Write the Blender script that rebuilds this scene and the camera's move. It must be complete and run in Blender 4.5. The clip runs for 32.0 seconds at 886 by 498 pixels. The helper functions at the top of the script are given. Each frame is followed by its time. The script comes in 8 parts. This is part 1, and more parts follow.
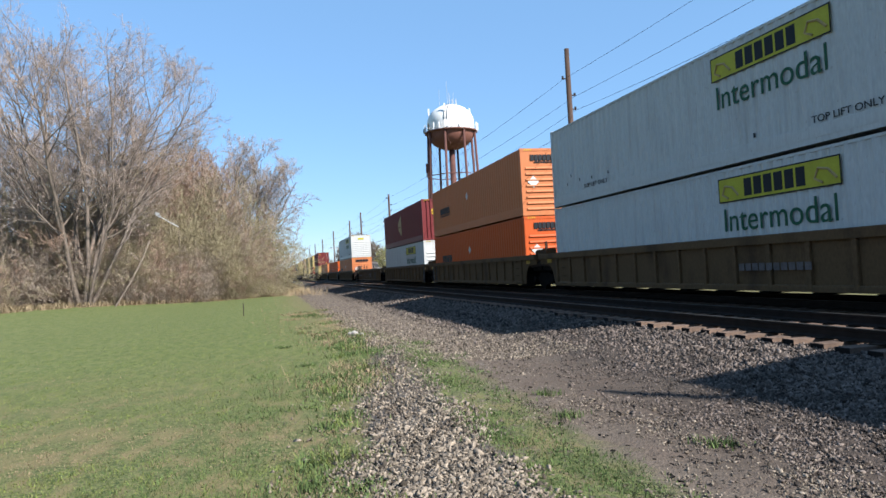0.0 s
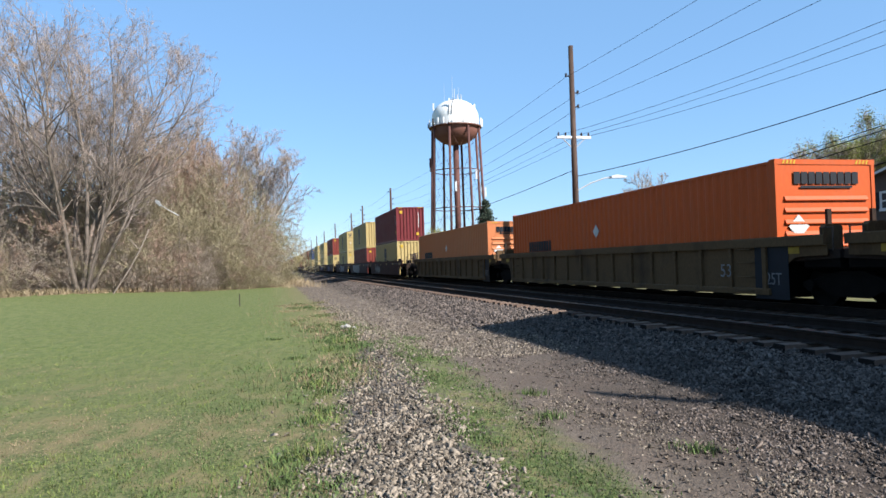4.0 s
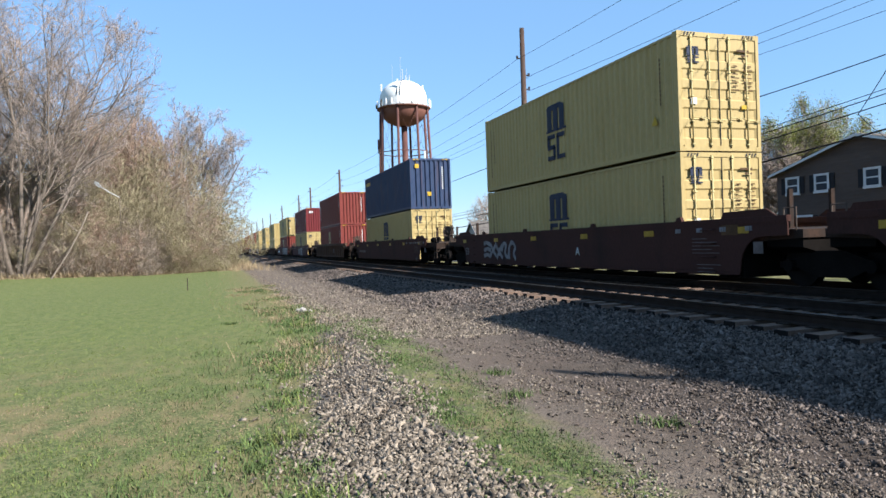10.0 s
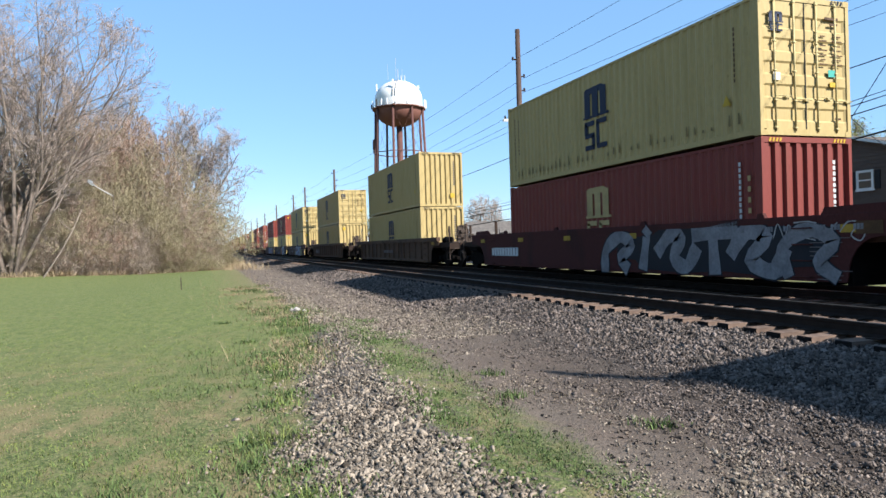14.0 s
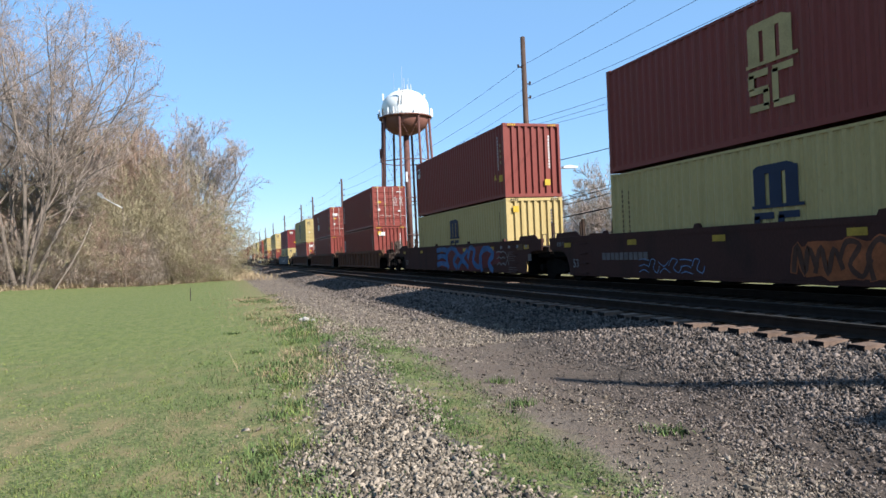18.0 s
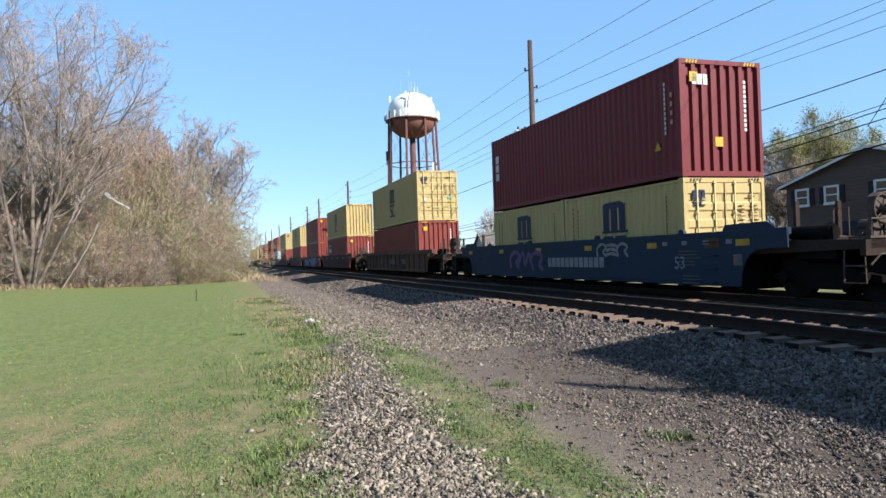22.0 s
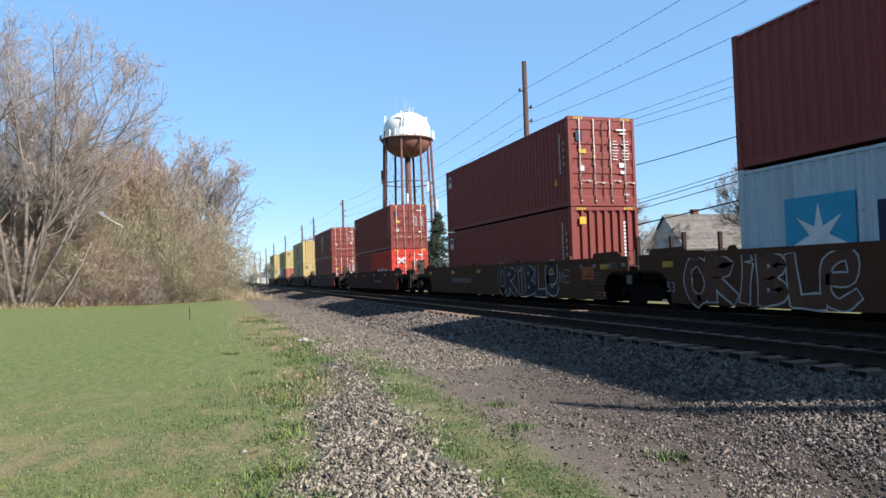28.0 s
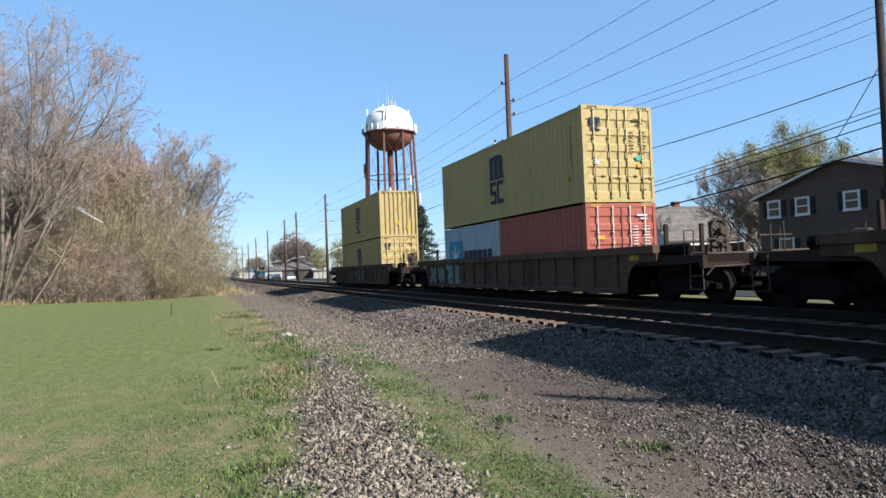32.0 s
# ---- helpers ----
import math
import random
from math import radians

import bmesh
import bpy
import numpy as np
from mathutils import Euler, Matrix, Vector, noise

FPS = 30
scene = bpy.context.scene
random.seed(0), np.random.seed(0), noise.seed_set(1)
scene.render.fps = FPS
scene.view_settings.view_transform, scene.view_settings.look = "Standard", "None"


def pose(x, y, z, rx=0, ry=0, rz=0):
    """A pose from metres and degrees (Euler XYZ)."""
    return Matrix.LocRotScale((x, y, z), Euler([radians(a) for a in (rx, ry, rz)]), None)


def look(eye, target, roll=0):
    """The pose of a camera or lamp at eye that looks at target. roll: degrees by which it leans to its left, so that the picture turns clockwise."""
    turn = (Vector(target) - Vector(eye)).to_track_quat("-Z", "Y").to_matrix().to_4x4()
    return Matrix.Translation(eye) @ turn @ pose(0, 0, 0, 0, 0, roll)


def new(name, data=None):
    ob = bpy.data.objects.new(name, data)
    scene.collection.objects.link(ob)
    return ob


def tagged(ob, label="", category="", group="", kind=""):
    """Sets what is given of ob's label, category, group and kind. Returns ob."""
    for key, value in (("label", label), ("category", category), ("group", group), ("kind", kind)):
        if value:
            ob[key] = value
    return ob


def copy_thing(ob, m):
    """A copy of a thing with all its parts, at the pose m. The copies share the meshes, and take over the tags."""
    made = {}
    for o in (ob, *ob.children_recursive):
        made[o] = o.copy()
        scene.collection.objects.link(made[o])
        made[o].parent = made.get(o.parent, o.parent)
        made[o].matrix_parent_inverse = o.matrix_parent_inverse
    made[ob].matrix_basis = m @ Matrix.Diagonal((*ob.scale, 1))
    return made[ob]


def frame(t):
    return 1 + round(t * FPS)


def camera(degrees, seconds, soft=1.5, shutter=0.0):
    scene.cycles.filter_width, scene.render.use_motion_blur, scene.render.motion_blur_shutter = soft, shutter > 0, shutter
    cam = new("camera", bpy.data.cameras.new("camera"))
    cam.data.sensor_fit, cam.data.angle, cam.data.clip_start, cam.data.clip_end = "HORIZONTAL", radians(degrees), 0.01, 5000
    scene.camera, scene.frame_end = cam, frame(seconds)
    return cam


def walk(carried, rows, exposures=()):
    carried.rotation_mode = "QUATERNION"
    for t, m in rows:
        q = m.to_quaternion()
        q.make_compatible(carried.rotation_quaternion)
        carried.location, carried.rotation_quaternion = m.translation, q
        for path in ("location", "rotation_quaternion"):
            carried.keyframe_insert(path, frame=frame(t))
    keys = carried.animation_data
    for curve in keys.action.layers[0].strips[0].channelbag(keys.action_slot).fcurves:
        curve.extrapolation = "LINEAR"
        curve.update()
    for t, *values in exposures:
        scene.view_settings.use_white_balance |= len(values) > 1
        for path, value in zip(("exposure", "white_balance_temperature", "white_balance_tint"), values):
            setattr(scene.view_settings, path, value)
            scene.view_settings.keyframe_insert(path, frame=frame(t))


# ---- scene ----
EYE = (0.0, 0.0, 1.6)
cam = camera(66.05, 32.0, soft=1.55)
# seconds, tilt, lean, heading in degrees, and the eye's small sway in metres: a hand-held camera that keeps to one spot
PATH = [
    (0, 91.60, 3.15, -14.29, 0.004, -0.099, -0.007),
    (0.5, 92.32, 2.62, -14.84, 0.009, -0.086, -0.011),
    (1, 92.65, 2.74, -14.81, 0.006, -0.094, -0.011),
    (1.5, 92.15, 2.36, -14.81, -0.014, -0.098, -0.006),
    (2, 91.33, 2.53, -14.10, 0.003, -0.093, -0.005),
    (2.5, 90.61, 2.40, -15.13, -0.006, -0.094, -0.006),
    (3, 90.49, 2.34, -14.61, -0.013, -0.082, -0.007),
    (3.5, 91.39, 2.18, -13.27, 0.053, -0.053, 0.012),
    (4, 91.20, 1.73, -14.15, 0.198, -0.039, -0.008),
    (4.5, 90.88, 2.30, -15.01, 0.153, -0.077, -0.023),
    (6.5, 90.74, 2.43, -17.99, 0.000, 0.000, 0.000),
    (7, 90.80, 1.62, -19.73, 0.000, 0.000, 0.000),
    (7.5, 89.89, 1.84, -16.24, 0.000, 0.000, 0.000),
    (8, 90.03, 1.55, -16.61, 0.000, 0.000, 0.000),
    (8.5, 90.07, 2.39, -16.77, 0.000, 0.000, 0.000),
    (9, 89.91, 1.85, -17.79, 0.000, 0.000, 0.000),
    (9.5, 89.30, 1.59, -18.38, 0.000, 0.000, 0.000),
    (10, 89.54, 2.04, -18.50, 0.000, 0.000, 0.000),
    (10.5, 90.02, 2.37, -18.71, 0.000, 0.000, 0.000),
    (11, 89.70, 2.02, -18.29, 0.000, 0.000, 0.000),
    (11.5, 89.46, 1.74, -18.40, 0.000, 0.000, 0.000),
    (12, 89.38, 1.63, -18.73, 0.000, 0.000, 0.000),
    (12.5, 88.95, 1.80, -19.35, 0.000, 0.000, 0.000),
    (13, 89.32, 1.69, -19.06, 0.000, 0.000, 0.000),
    (13.5, 89.20, 1.54, -18.86, 0.000, 0.000, 0.000),
    (14, 89.57, 1.72, -18.96, 0.000, 0.000, 0.000),
    (14.5, 90.19, 1.67, -18.84, 0.000, 0.000, 0.000),
    (16.5, 89.89, 2.14, -18.73, 0.000, 0.000, 0.000),
    (17, 90.16, 2.08, -18.10, 0.000, 0.000, 0.000),
    (17.5, 90.23, 1.89, -18.16, 0.000, 0.000, 0.000),
    (18, 90.27, 2.39, -18.29, 0.000, 0.000, 0.000),
    (18.5, 90.47, 2.29, -18.08, 0.000, 0.000, 0.000),
    (19, 90.41, 1.84, -17.51, 0.000, 0.000, 0.000),
    (19.5, 89.94, 2.08, -17.78, 0.000, 0.000, 0.000),
    (20, 90.13, 2.39, -17.96, 0.000, 0.000, 0.000),
    (20.5, 90.22, 2.20, -17.78, 0.000, 0.000, 0.000),
    (21, 90.11, 2.00, -17.61, 0.000, 0.000, 0.000),
    (21.5, 89.23, 1.99, -17.59, 0.000, 0.000, 0.000),
    (22, 90.52, 1.93, -17.83, 0.000, 0.000, 0.000),
    (22.5, 90.82, 2.57, -18.09, 0.000, 0.000, 0.000),
    (23, 90.31, 1.58, -18.26, 0.000, 0.000, 0.000),
    (23.5, 89.88, 2.37, -17.95, 0.000, 0.000, 0.000),
    (24, 90.63, 1.55, -18.62, 0.000, 0.000, 0.000),
    (24.5, 91.65, 2.48, -17.82, 0.000, 0.000, 0.000),
    (25, 91.89, 2.27, -17.83, 0.000, 0.000, 0.000),
    (25.5, 92.55, 1.65, -17.30, 0.000, 0.000, 0.000),
    (27.5, 92.00, 1.89, -18.36, 0.000, 0.000, 0.000),
    (28, 92.10, 1.86, -18.27, 0.000, 0.000, 0.000),
    (28.5, 92.25, 2.02, -18.23, 0.000, 0.000, 0.000),
    (29, 92.23, 1.87, -18.41, 0.000, 0.000, 0.000),
    (29.5, 91.97, 1.94, -18.26, 0.000, 0.000, 0.000),
    (30, 91.74, 2.03, -18.12, 0.000, 0.000, 0.000),
    (30.5, 92.05, 2.51, -17.78, 0.000, 0.000, 0.000),
    (31, 91.64, 2.38, -17.97, 0.000, 0.000, 0.000),
    (31.5, 91.45, 2.28, -18.24, 0.000, 0.000, 0.000),
    (32, 91.51, 2.29, -19.66, 0.000, 0.000, 0.000),
]
walk(cam, [(t, pose(EYE[0] + x, EYE[1] + y, EYE[2] + z, a, b, c)) for t, a, b, c, x, y, z in PATH], exposures=[(t, e, 5950, 10) for t, e in ((0.0, 1.31), (2.0, 1.27), (3.0, 1.21), (4.0, 1.31), (7.0, 1.38), (10.0, 1.42), (13.0, 1.46), (17.0, 1.40), (21.0, 1.46), (25.0, 1.39), (28.0, 1.37), (31.0, 1.26), (32.0, 1.26))])

# ---- world, sun ----
SUN = Vector((5.61, -7.15, 6.49)).normalized()
world = bpy.data.worlds.new("sky")
scene.world = world
world.use_nodes = True
wn = world.node_tree.nodes
sky = wn.new("ShaderNodeTexSky")
sky.sky_type, sky.sun_disc = "NISHITA", False
sky.sun_elevation, sky.sun_rotation = math.asin(SUN.z), math.atan2(SUN.x, SUN.y)
sky.air_density, sky.dust_density, sky.ozone_density = 1.1, 0.0, 5.0
wn["Background"].inputs[1].default_value = 0.075
# clear spring air evens the sky out: half of it is one plain blue
air = wn.new("ShaderNodeMix")
air.data_type = "RGBA"
air.inputs[0].default_value, air.inputs[7].default_value = 0.55, (1.75, 3.1, 4.75, 1)
world.node_tree.links.new(sky.outputs[0], air.inputs[6])
world.node_tree.links.new(air.outputs[2], wn["Background"].inputs[0])
sun = new("sun", bpy.data.lights.new("sun", "SUN"))
sun.data.energy, sun.data.angle, sun.data.color = 5.0, radians(0.6), (1.0, 0.93, 0.82)
sun.matrix_world = look(SUN * 50, (0, 0, 0))


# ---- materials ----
ALBEDO_SCALE = 0.76  # lowers every base colour so that shade comes out darker against the sky


def mat(name, col, rough=0.7, metal=0.0, var=0.15, scale=3.0, fine=40.0, bump=0.15, tint=None, stretch=(1, 1, 1), rnd=0.0, spec=None):
    """A painted, woody or stony surface: two scales of noise in the colour, a fine relief, and, with tint, stains of a second colour."""
    m = bpy.data.materials.new(name)
    m.use_nodes = True
    n, l = m.node_tree.nodes, m.node_tree.links
    b = n["Principled BSDF"]
    b.inputs["Roughness"].default_value, b.inputs["Metallic"].default_value = rough, metal
    b.inputs["Specular IOR Level"].default_value = spec if spec is not None else 0.4 if rough < 0.5 else 0.16
    tc, mp = n.new("ShaderNodeTexCoord"), n.new("ShaderNodeMapping")
    l.new(tc.outputs["Object"], mp.inputs[0])
    mp.inputs["Scale"].default_value = stretch
    big, small = n.new("ShaderNodeTexNoise"), n.new("ShaderNodeTexNoise")
    for t, s in ((big, scale), (small, fine)):
        t.inputs["Scale"].default_value, t.inputs["Detail"].default_value = s, 5
        l.new(mp.outputs[0], t.inputs["Vector"])
    mix = n.new("ShaderNodeMix")
    mix.data_type = "RGBA"
    c = Vector(col) * ALBEDO_SCALE
    second = Vector(tint) * ALBEDO_SCALE if tint else c * (1 - var * 2)
    mix.inputs[6].default_value, mix.inputs[7].default_value = (*c, 1), (*second, 1)
    ramp = n.new("ShaderNodeMapRange")
    ramp.inputs[1].default_value, ramp.inputs[2].default_value = (0.52, 0.78) if tint else (0.3, 0.7)
    l.new(big.outputs[0], ramp.inputs[0])
    l.new(ramp.outputs[0], mix.inputs[0])
    hsv = n.new("ShaderNodeHueSaturation")
    vr = n.new("ShaderNodeMapRange")
    vr.inputs[1].default_value, vr.inputs[2].default_value = 0.25, 0.75
    vr.inputs[3].default_value, vr.inputs[4].default_value = 1 - var, 1 + var
    l.new(small.outputs[0], vr.inputs[0])
    value = vr.outputs[0]
    if rnd:
        oi, rr, mu = n.new("ShaderNodeObjectInfo"), n.new("ShaderNodeMapRange"), n.new("ShaderNodeMath")
        geo = n.new("ShaderNodeNewGeometry")
        ad, fr = n.new("ShaderNodeMath"), n.new("ShaderNodeMath")
        l.new(oi.outputs["Random"], ad.inputs[0])
        l.new(geo.outputs["Random Per Island"], ad.inputs[1])
        fr.operation = "FRACT"
        l.new(ad.outputs[0], fr.inputs[0])
        rr.inputs[3].default_value, rr.inputs[4].default_value = 1 - rnd, 1 + rnd
        l.new(fr.outputs[0], rr.inputs[0])
        mu.operation = "MULTIPLY"
        l.new(value, mu.inputs[0])
        l.new(rr.outputs[0], mu.inputs[1])
        value = mu.outputs[0]
    l.new(value, hsv.inputs["Value"])
    l.new(mix.outputs[2], hsv.inputs["Color"])
    l.new(hsv.outputs[0], b.inputs["Base Color"])
    if bump:
        bp = n.new("ShaderNodeBump")
        bp.inputs["Strength"].default_value, bp.inputs["Distance"].default_value = bump, 0.01
        l.new(small.outputs[0], bp.inputs["Height"])
        l.new(bp.outputs[0], b.inputs["Normal"])
    return m


def paint(name, col, wear=(0.16, 0.07, 0.04), rough=0.55, var=0.1):
    m = mat(name, tuple(1.06 * c for c in col), rough, 0, var, 1.3, 18, 0.06, tint=tuple(0.8 * c + 0.2 * w for c, w in zip(col, wear)), stretch=(1, 1, 0.35))
    # rust and dirt that have run down the sheets, and small chips
    n, l = m.node_tree.nodes, m.node_tree.links
    b = n["Principled BSDF"]
    source = b.inputs["Base Color"].links[0].from_socket
    tc = n.new("ShaderNodeTexCoord")
    for scale, squeeze, lo, hi, amount in ((5.0, 0.07, 0.56, 0.72, 0.5), (9.0, 0.8, 0.67, 0.72, 0.75)):
        mp, tex, ramp, mix = n.new("ShaderNodeMapping"), n.new("ShaderNodeTexNoise"), n.new("ShaderNodeMapRange"), n.new("ShaderNodeMix")
        mp.inputs["Scale"].default_value = (1, 1, squeeze)
        l.new(tc.outputs["Object"], mp.inputs[0])
        tex.inputs["Scale"].default_value, tex.inputs["Detail"].default_value = scale, 4
        l.new(mp.outputs[0], tex.inputs["Vector"])
        ramp.inputs[1].default_value, ramp.inputs[2].default_value, ramp.inputs[4].default_value = lo, hi, amount
        l.new(tex.outputs[0], ramp.inputs[0])
        mix.data_type = "RGBA"
        mix.inputs[7].default_value = (*(0.35 * c + 0.35 * w for c, w in zip(col, wear)), 1)
        l.new(ramp.outputs[0], mix.inputs[0])
        l.new(source, mix.inputs[6])
        source = mix.outputs[2]
    l.new(source, b.inputs["Base Color"])
    return m


M_YELLOW = paint("yellow_container_paint", (0.405, 0.303, 0.128), (0.3, 0.2, 0.05))
M_RED = paint("oxide_red_container_paint", (0.178, 0.038, 0.029))
M_MAROON = paint("maroon_container_paint", (0.14, 0.022, 0.025))
M_BROWN = paint("brown_red_container_paint", (0.168, 0.035, 0.028))
M_BRIGHT = paint("bright_red_container_paint", (0.426, 0.034, 0.019))
M_SALMON = paint("faded_red_container_paint", (0.315, 0.089, 0.062))
M_BLUE = paint("dark_blue_container_paint", (0.027, 0.046, 0.099))
M_GREY = paint("pale_grey_blue_container_paint", (0.342, 0.403, 0.441))
M_WHITE = paint("white_container_paint", (0.475, 0.478, 0.468), (0.3, 0.27, 0.24))
M_ORANGE = paint("orange_container_paint", (0.46, 0.08, 0.014), (0.4, 0.12, 0.05))
M_FADED = paint("faded_orange_container_paint", (0.46, 0.155, 0.058), (0.4, 0.2, 0.1))
# door bars in paler colours than the doors: sunlit highlights put into the paint
M_BAR_PALE = mat("pale_lit_bar", (0.62, 0.52, 0.46), 0.6, 0.0, 0.2, 4, 60, 0.05)
M_BAR_YELLOW = mat("yellow_lit_bar", (0.62, 0.50, 0.235), 0.55, 0.0, 0.2, 4, 60, 0.05)
M_RUBBER = mat("black_rubber", (0.015, 0.015, 0.015), 0.8, 0, 0.1)
M_W_TAN = mat("tan_railcar_paint", (0.112, 0.066, 0.031), 0.85, 0, 0.2, 1.2, 22, 0.12, tint=(0.046, 0.027, 0.015), stretch=(1, 1, 0.5))
M_W_RUST = mat("rusty_railcar_paint", (0.13, 0.062, 0.037), 0.85, 0, 0.2, 1.2, 22, 0.12, tint=(0.06, 0.03, 0.02), stretch=(1, 1, 0.5))
M_W_BROWN = mat("brown_railcar_paint", (0.053, 0.021, 0.016), 0.85, 0, 0.2, 1.2, 22, 0.12, tint=(0.027, 0.014, 0.011), stretch=(1, 1, 0.5))
M_W_RED = mat("dark_red_railcar_paint", (0.067, 0.019, 0.016), 0.85, 0, 0.2, 1.2, 22, 0.12, tint=(0.034, 0.014, 0.012), stretch=(1, 1, 0.5))
M_W_RIB = mat("weathered_railcar_paint", (0.1, 0.06, 0.039), 0.85, 0, 0.2, 1.2, 22, 0.12, tint=(0.034, 0.021, 0.015), stretch=(1, 1, 0.5))
M_W_OCHRE = mat("ochre_railcar_paint", (0.063, 0.028, 0.013), 0.85, 0, 0.2, 1.2, 22, 0.12, tint=(0.053, 0.026, 0.014), stretch=(1, 1, 0.5))
M_W_BLUE = mat("blue_railcar_paint", (0.014, 0.027, 0.047), 0.7, 0, 0.2, 1.2, 22, 0.12, tint=(0.015, 0.023, 0.038), stretch=(1, 1, 0.5))
M_TRUCK = mat("grimy_cast_steel", (0.010, 0.008, 0.007), 0.9, 0.0, 0.25, 3, 30, 0.2, spec=0.05)
M_DECK = mat("grimy_deck_paint", (0.034, 0.023, 0.018), 0.9, 0.0, 0.25, 2, 24, 0.15, tint=(0.06, 0.033, 0.022), spec=0.1)
M_GEAR = mat("rusty_gear", (0.105, 0.076, 0.06), 0.8, 0.1, 0.25, 4, 30, 0.2)
M_WHEEL = mat("wheel_steel", (0.014, 0.011, 0.010), 0.85, 0.0, 0.2, 4, 30, 0.1, spec=0.08)
M_RAIL = mat("rail_steel", (0.032, 0.022, 0.017), 0.85, 0.0, 0.2, 6, 60, 0.1, spec=0.1)
M_RAILTOP = mat("worn_rail_head", (0.10, 0.09, 0.08), 0.55, 0.7, 0.08, 6, 60, 0.03)
M_TIE = mat("weathered_oak_tie", (0.17, 0.115, 0.085), 0.9, 0, 0.25, 5, 30, 0.4, tint=(0.061, 0.042, 0.034), stretch=(0.3, 1, 1), rnd=0.2)
M_D_BLACK = mat("black_lettering", (0.015, 0.017, 0.023), 0.6, 0, 0.1, 3, 30, 0)
M_D_NAVY = mat("navy_lettering", (0.019, 0.027, 0.057), 0.6, 0, 0.1, 3, 30, 0)
M_D_WHITE = mat("white_lettering", (0.634, 0.634, 0.616), 0.6, 0, 0.12, 3, 30, 0)
M_D_GREEN = mat("green_lettering", (0.023, 0.099, 0.053), 0.6, 0, 0.1, 3, 30, 0)
M_D_YELLOW = mat("yellow_sticker", (0.547, 0.350, 0.030), 0.55, 0, 0.1, 3, 30, 0)
M_D_LEMON = mat("lemon_panel", (0.471, 0.441, 0.038), 0.55, 0, 0.1, 3, 30, 0)
M_D_TAN = mat("faded_tan_lettering", (0.460, 0.340, 0.150), 0.6, 0, 0.15, 3, 30, 0)
M_D_SKY = mat("sky_blue_panel", (0.038, 0.274, 0.418), 0.55, 0, 0.1, 3, 30, 0)
M_D_CYAN = mat("blue_spray_paint", (0.030, 0.120, 0.284), 0.6, 0, 0.2, 3, 20, 0)
M_D_PALE = mat("pale_spray_paint", (0.238, 0.229, 0.238), 0.6, 0, 0.2, 3, 20, 0)
M_D_SILVER = mat("silver_spray_paint", (0.152, 0.152, 0.152), 0.6, 0.0, 0.2, 3, 20, 0)
M_D_RUST = mat("orange_spray_paint", (0.319, 0.091, 0.030), 0.6, 0, 0.2, 3, 20, 0)
M_D_PURPLE = mat("purple_spray_paint", (0.122, 0.076, 0.167), 0.6, 0, 0.2, 3, 20, 0)
M_D_BROWN = mat("brown_spray_paint", (0.091, 0.038, 0.023), 0.6, 0, 0.2, 3, 20, 0)
M_D_OCHRE = mat("dull_ochre_spray_paint", (0.099, 0.049, 0.019), 0.6, 0, 0.2, 3, 20, 0)
M_D_ICE = mat("ice_blue_spray_paint", (0.405, 0.458, 0.528), 0.6, 0, 0.2, 3, 20, 0)
M_D_BLUEGREY = mat("blue_grey_spray_paint", (0.114, 0.190, 0.319), 0.6, 0, 0.25, 2, 20, 0, tint=(0.228, 0.289, 0.380))
M_D_OLIVE = mat("olive_spray_paint", (0.228, 0.220, 0.076), 0.6, 0, 0.2, 2, 20, 0)
M_D_CRIMSON = mat("crimson_spray_paint", (0.106, 0.015, 0.019), 0.6, 0, 0.2, 2, 20, 0)
M_D_REFLECT = mat("dull_yellow_reflector", (0.42, 0.26, 0.03), 0.5, 0, 0.15, 3, 20, 0)
M_D_FAINT = mat("faint_stencil_paint", (0.15, 0.125, 0.12), 0.7, 0, 0.2, 3, 20, 0)
M_D_SCRAPE = mat("rusty_scrape", (0.24, 0.175, 0.075), 0.7, 0, 0.2, 3, 20, 0)
M_END_GRAIN = mat("dark_end_grain", (0.012, 0.009, 0.008), 0.9, 0, 0.2, 5, 30, 0.2)
M_D_CHALK = mat("chalky_spray_paint", (0.42, 0.4, 0.38), 0.7, 0, 0.2, 3, 20, 0)
M_D_TEAL = mat("teal_sticker", (0.076, 0.380, 0.304), 0.6, 0, 0.1, 3, 20, 0)
M_BARK = mat("grey_bark", (0.185, 0.148, 0.122), 0.95, 0, 0.3, 1.5, 12, 0.5, tint=(0.12, 0.094, 0.077))
M_FINE = mat("grey_brown_fine_twigs", (0.36, 0.285, 0.24), 0.95, 0, 0.3, 0.8, 8, 0.0, tint=(0.30, 0.235, 0.195), rnd=0.3)
M_TWIG_OLIVE = mat("olive_budding_twigs", (0.29, 0.245, 0.15), 0.95, 0, 0.3, 0.8, 8, 0.0, tint=(0.205, 0.171, 0.106), rnd=0.3)
M_PALE_ROCK = mat("pale_rock", (0.42, 0.39, 0.35), 0.9, 0, 0.2, 6, 30, 0.3)
M_DEAD = mat("bleached_dead_wood", (0.26, 0.21, 0.17), 0.95, 0, 0.2, 2, 20, 0.2, stretch=(1, 1, 0.2))
M_TWIG = mat("brown_twigs", (0.30, 0.24, 0.19), 0.95, 0, 0.3, 0.8, 8, 0.0, tint=(0.205, 0.163, 0.125), rnd=0.3)
M_TWIG_RED = mat("reddish_budding_twigs", (0.32, 0.22, 0.165), 0.95, 0, 0.3, 0.8, 8, 0.0, tint=(0.228, 0.163, 0.118), rnd=0.3)
M_BUD = mat("spring_buds", (0.205, 0.182, 0.084), 0.9, 0, 0.3, 0.8, 8, 0.0, tint=(0.228, 0.152, 0.076), rnd=0.35)
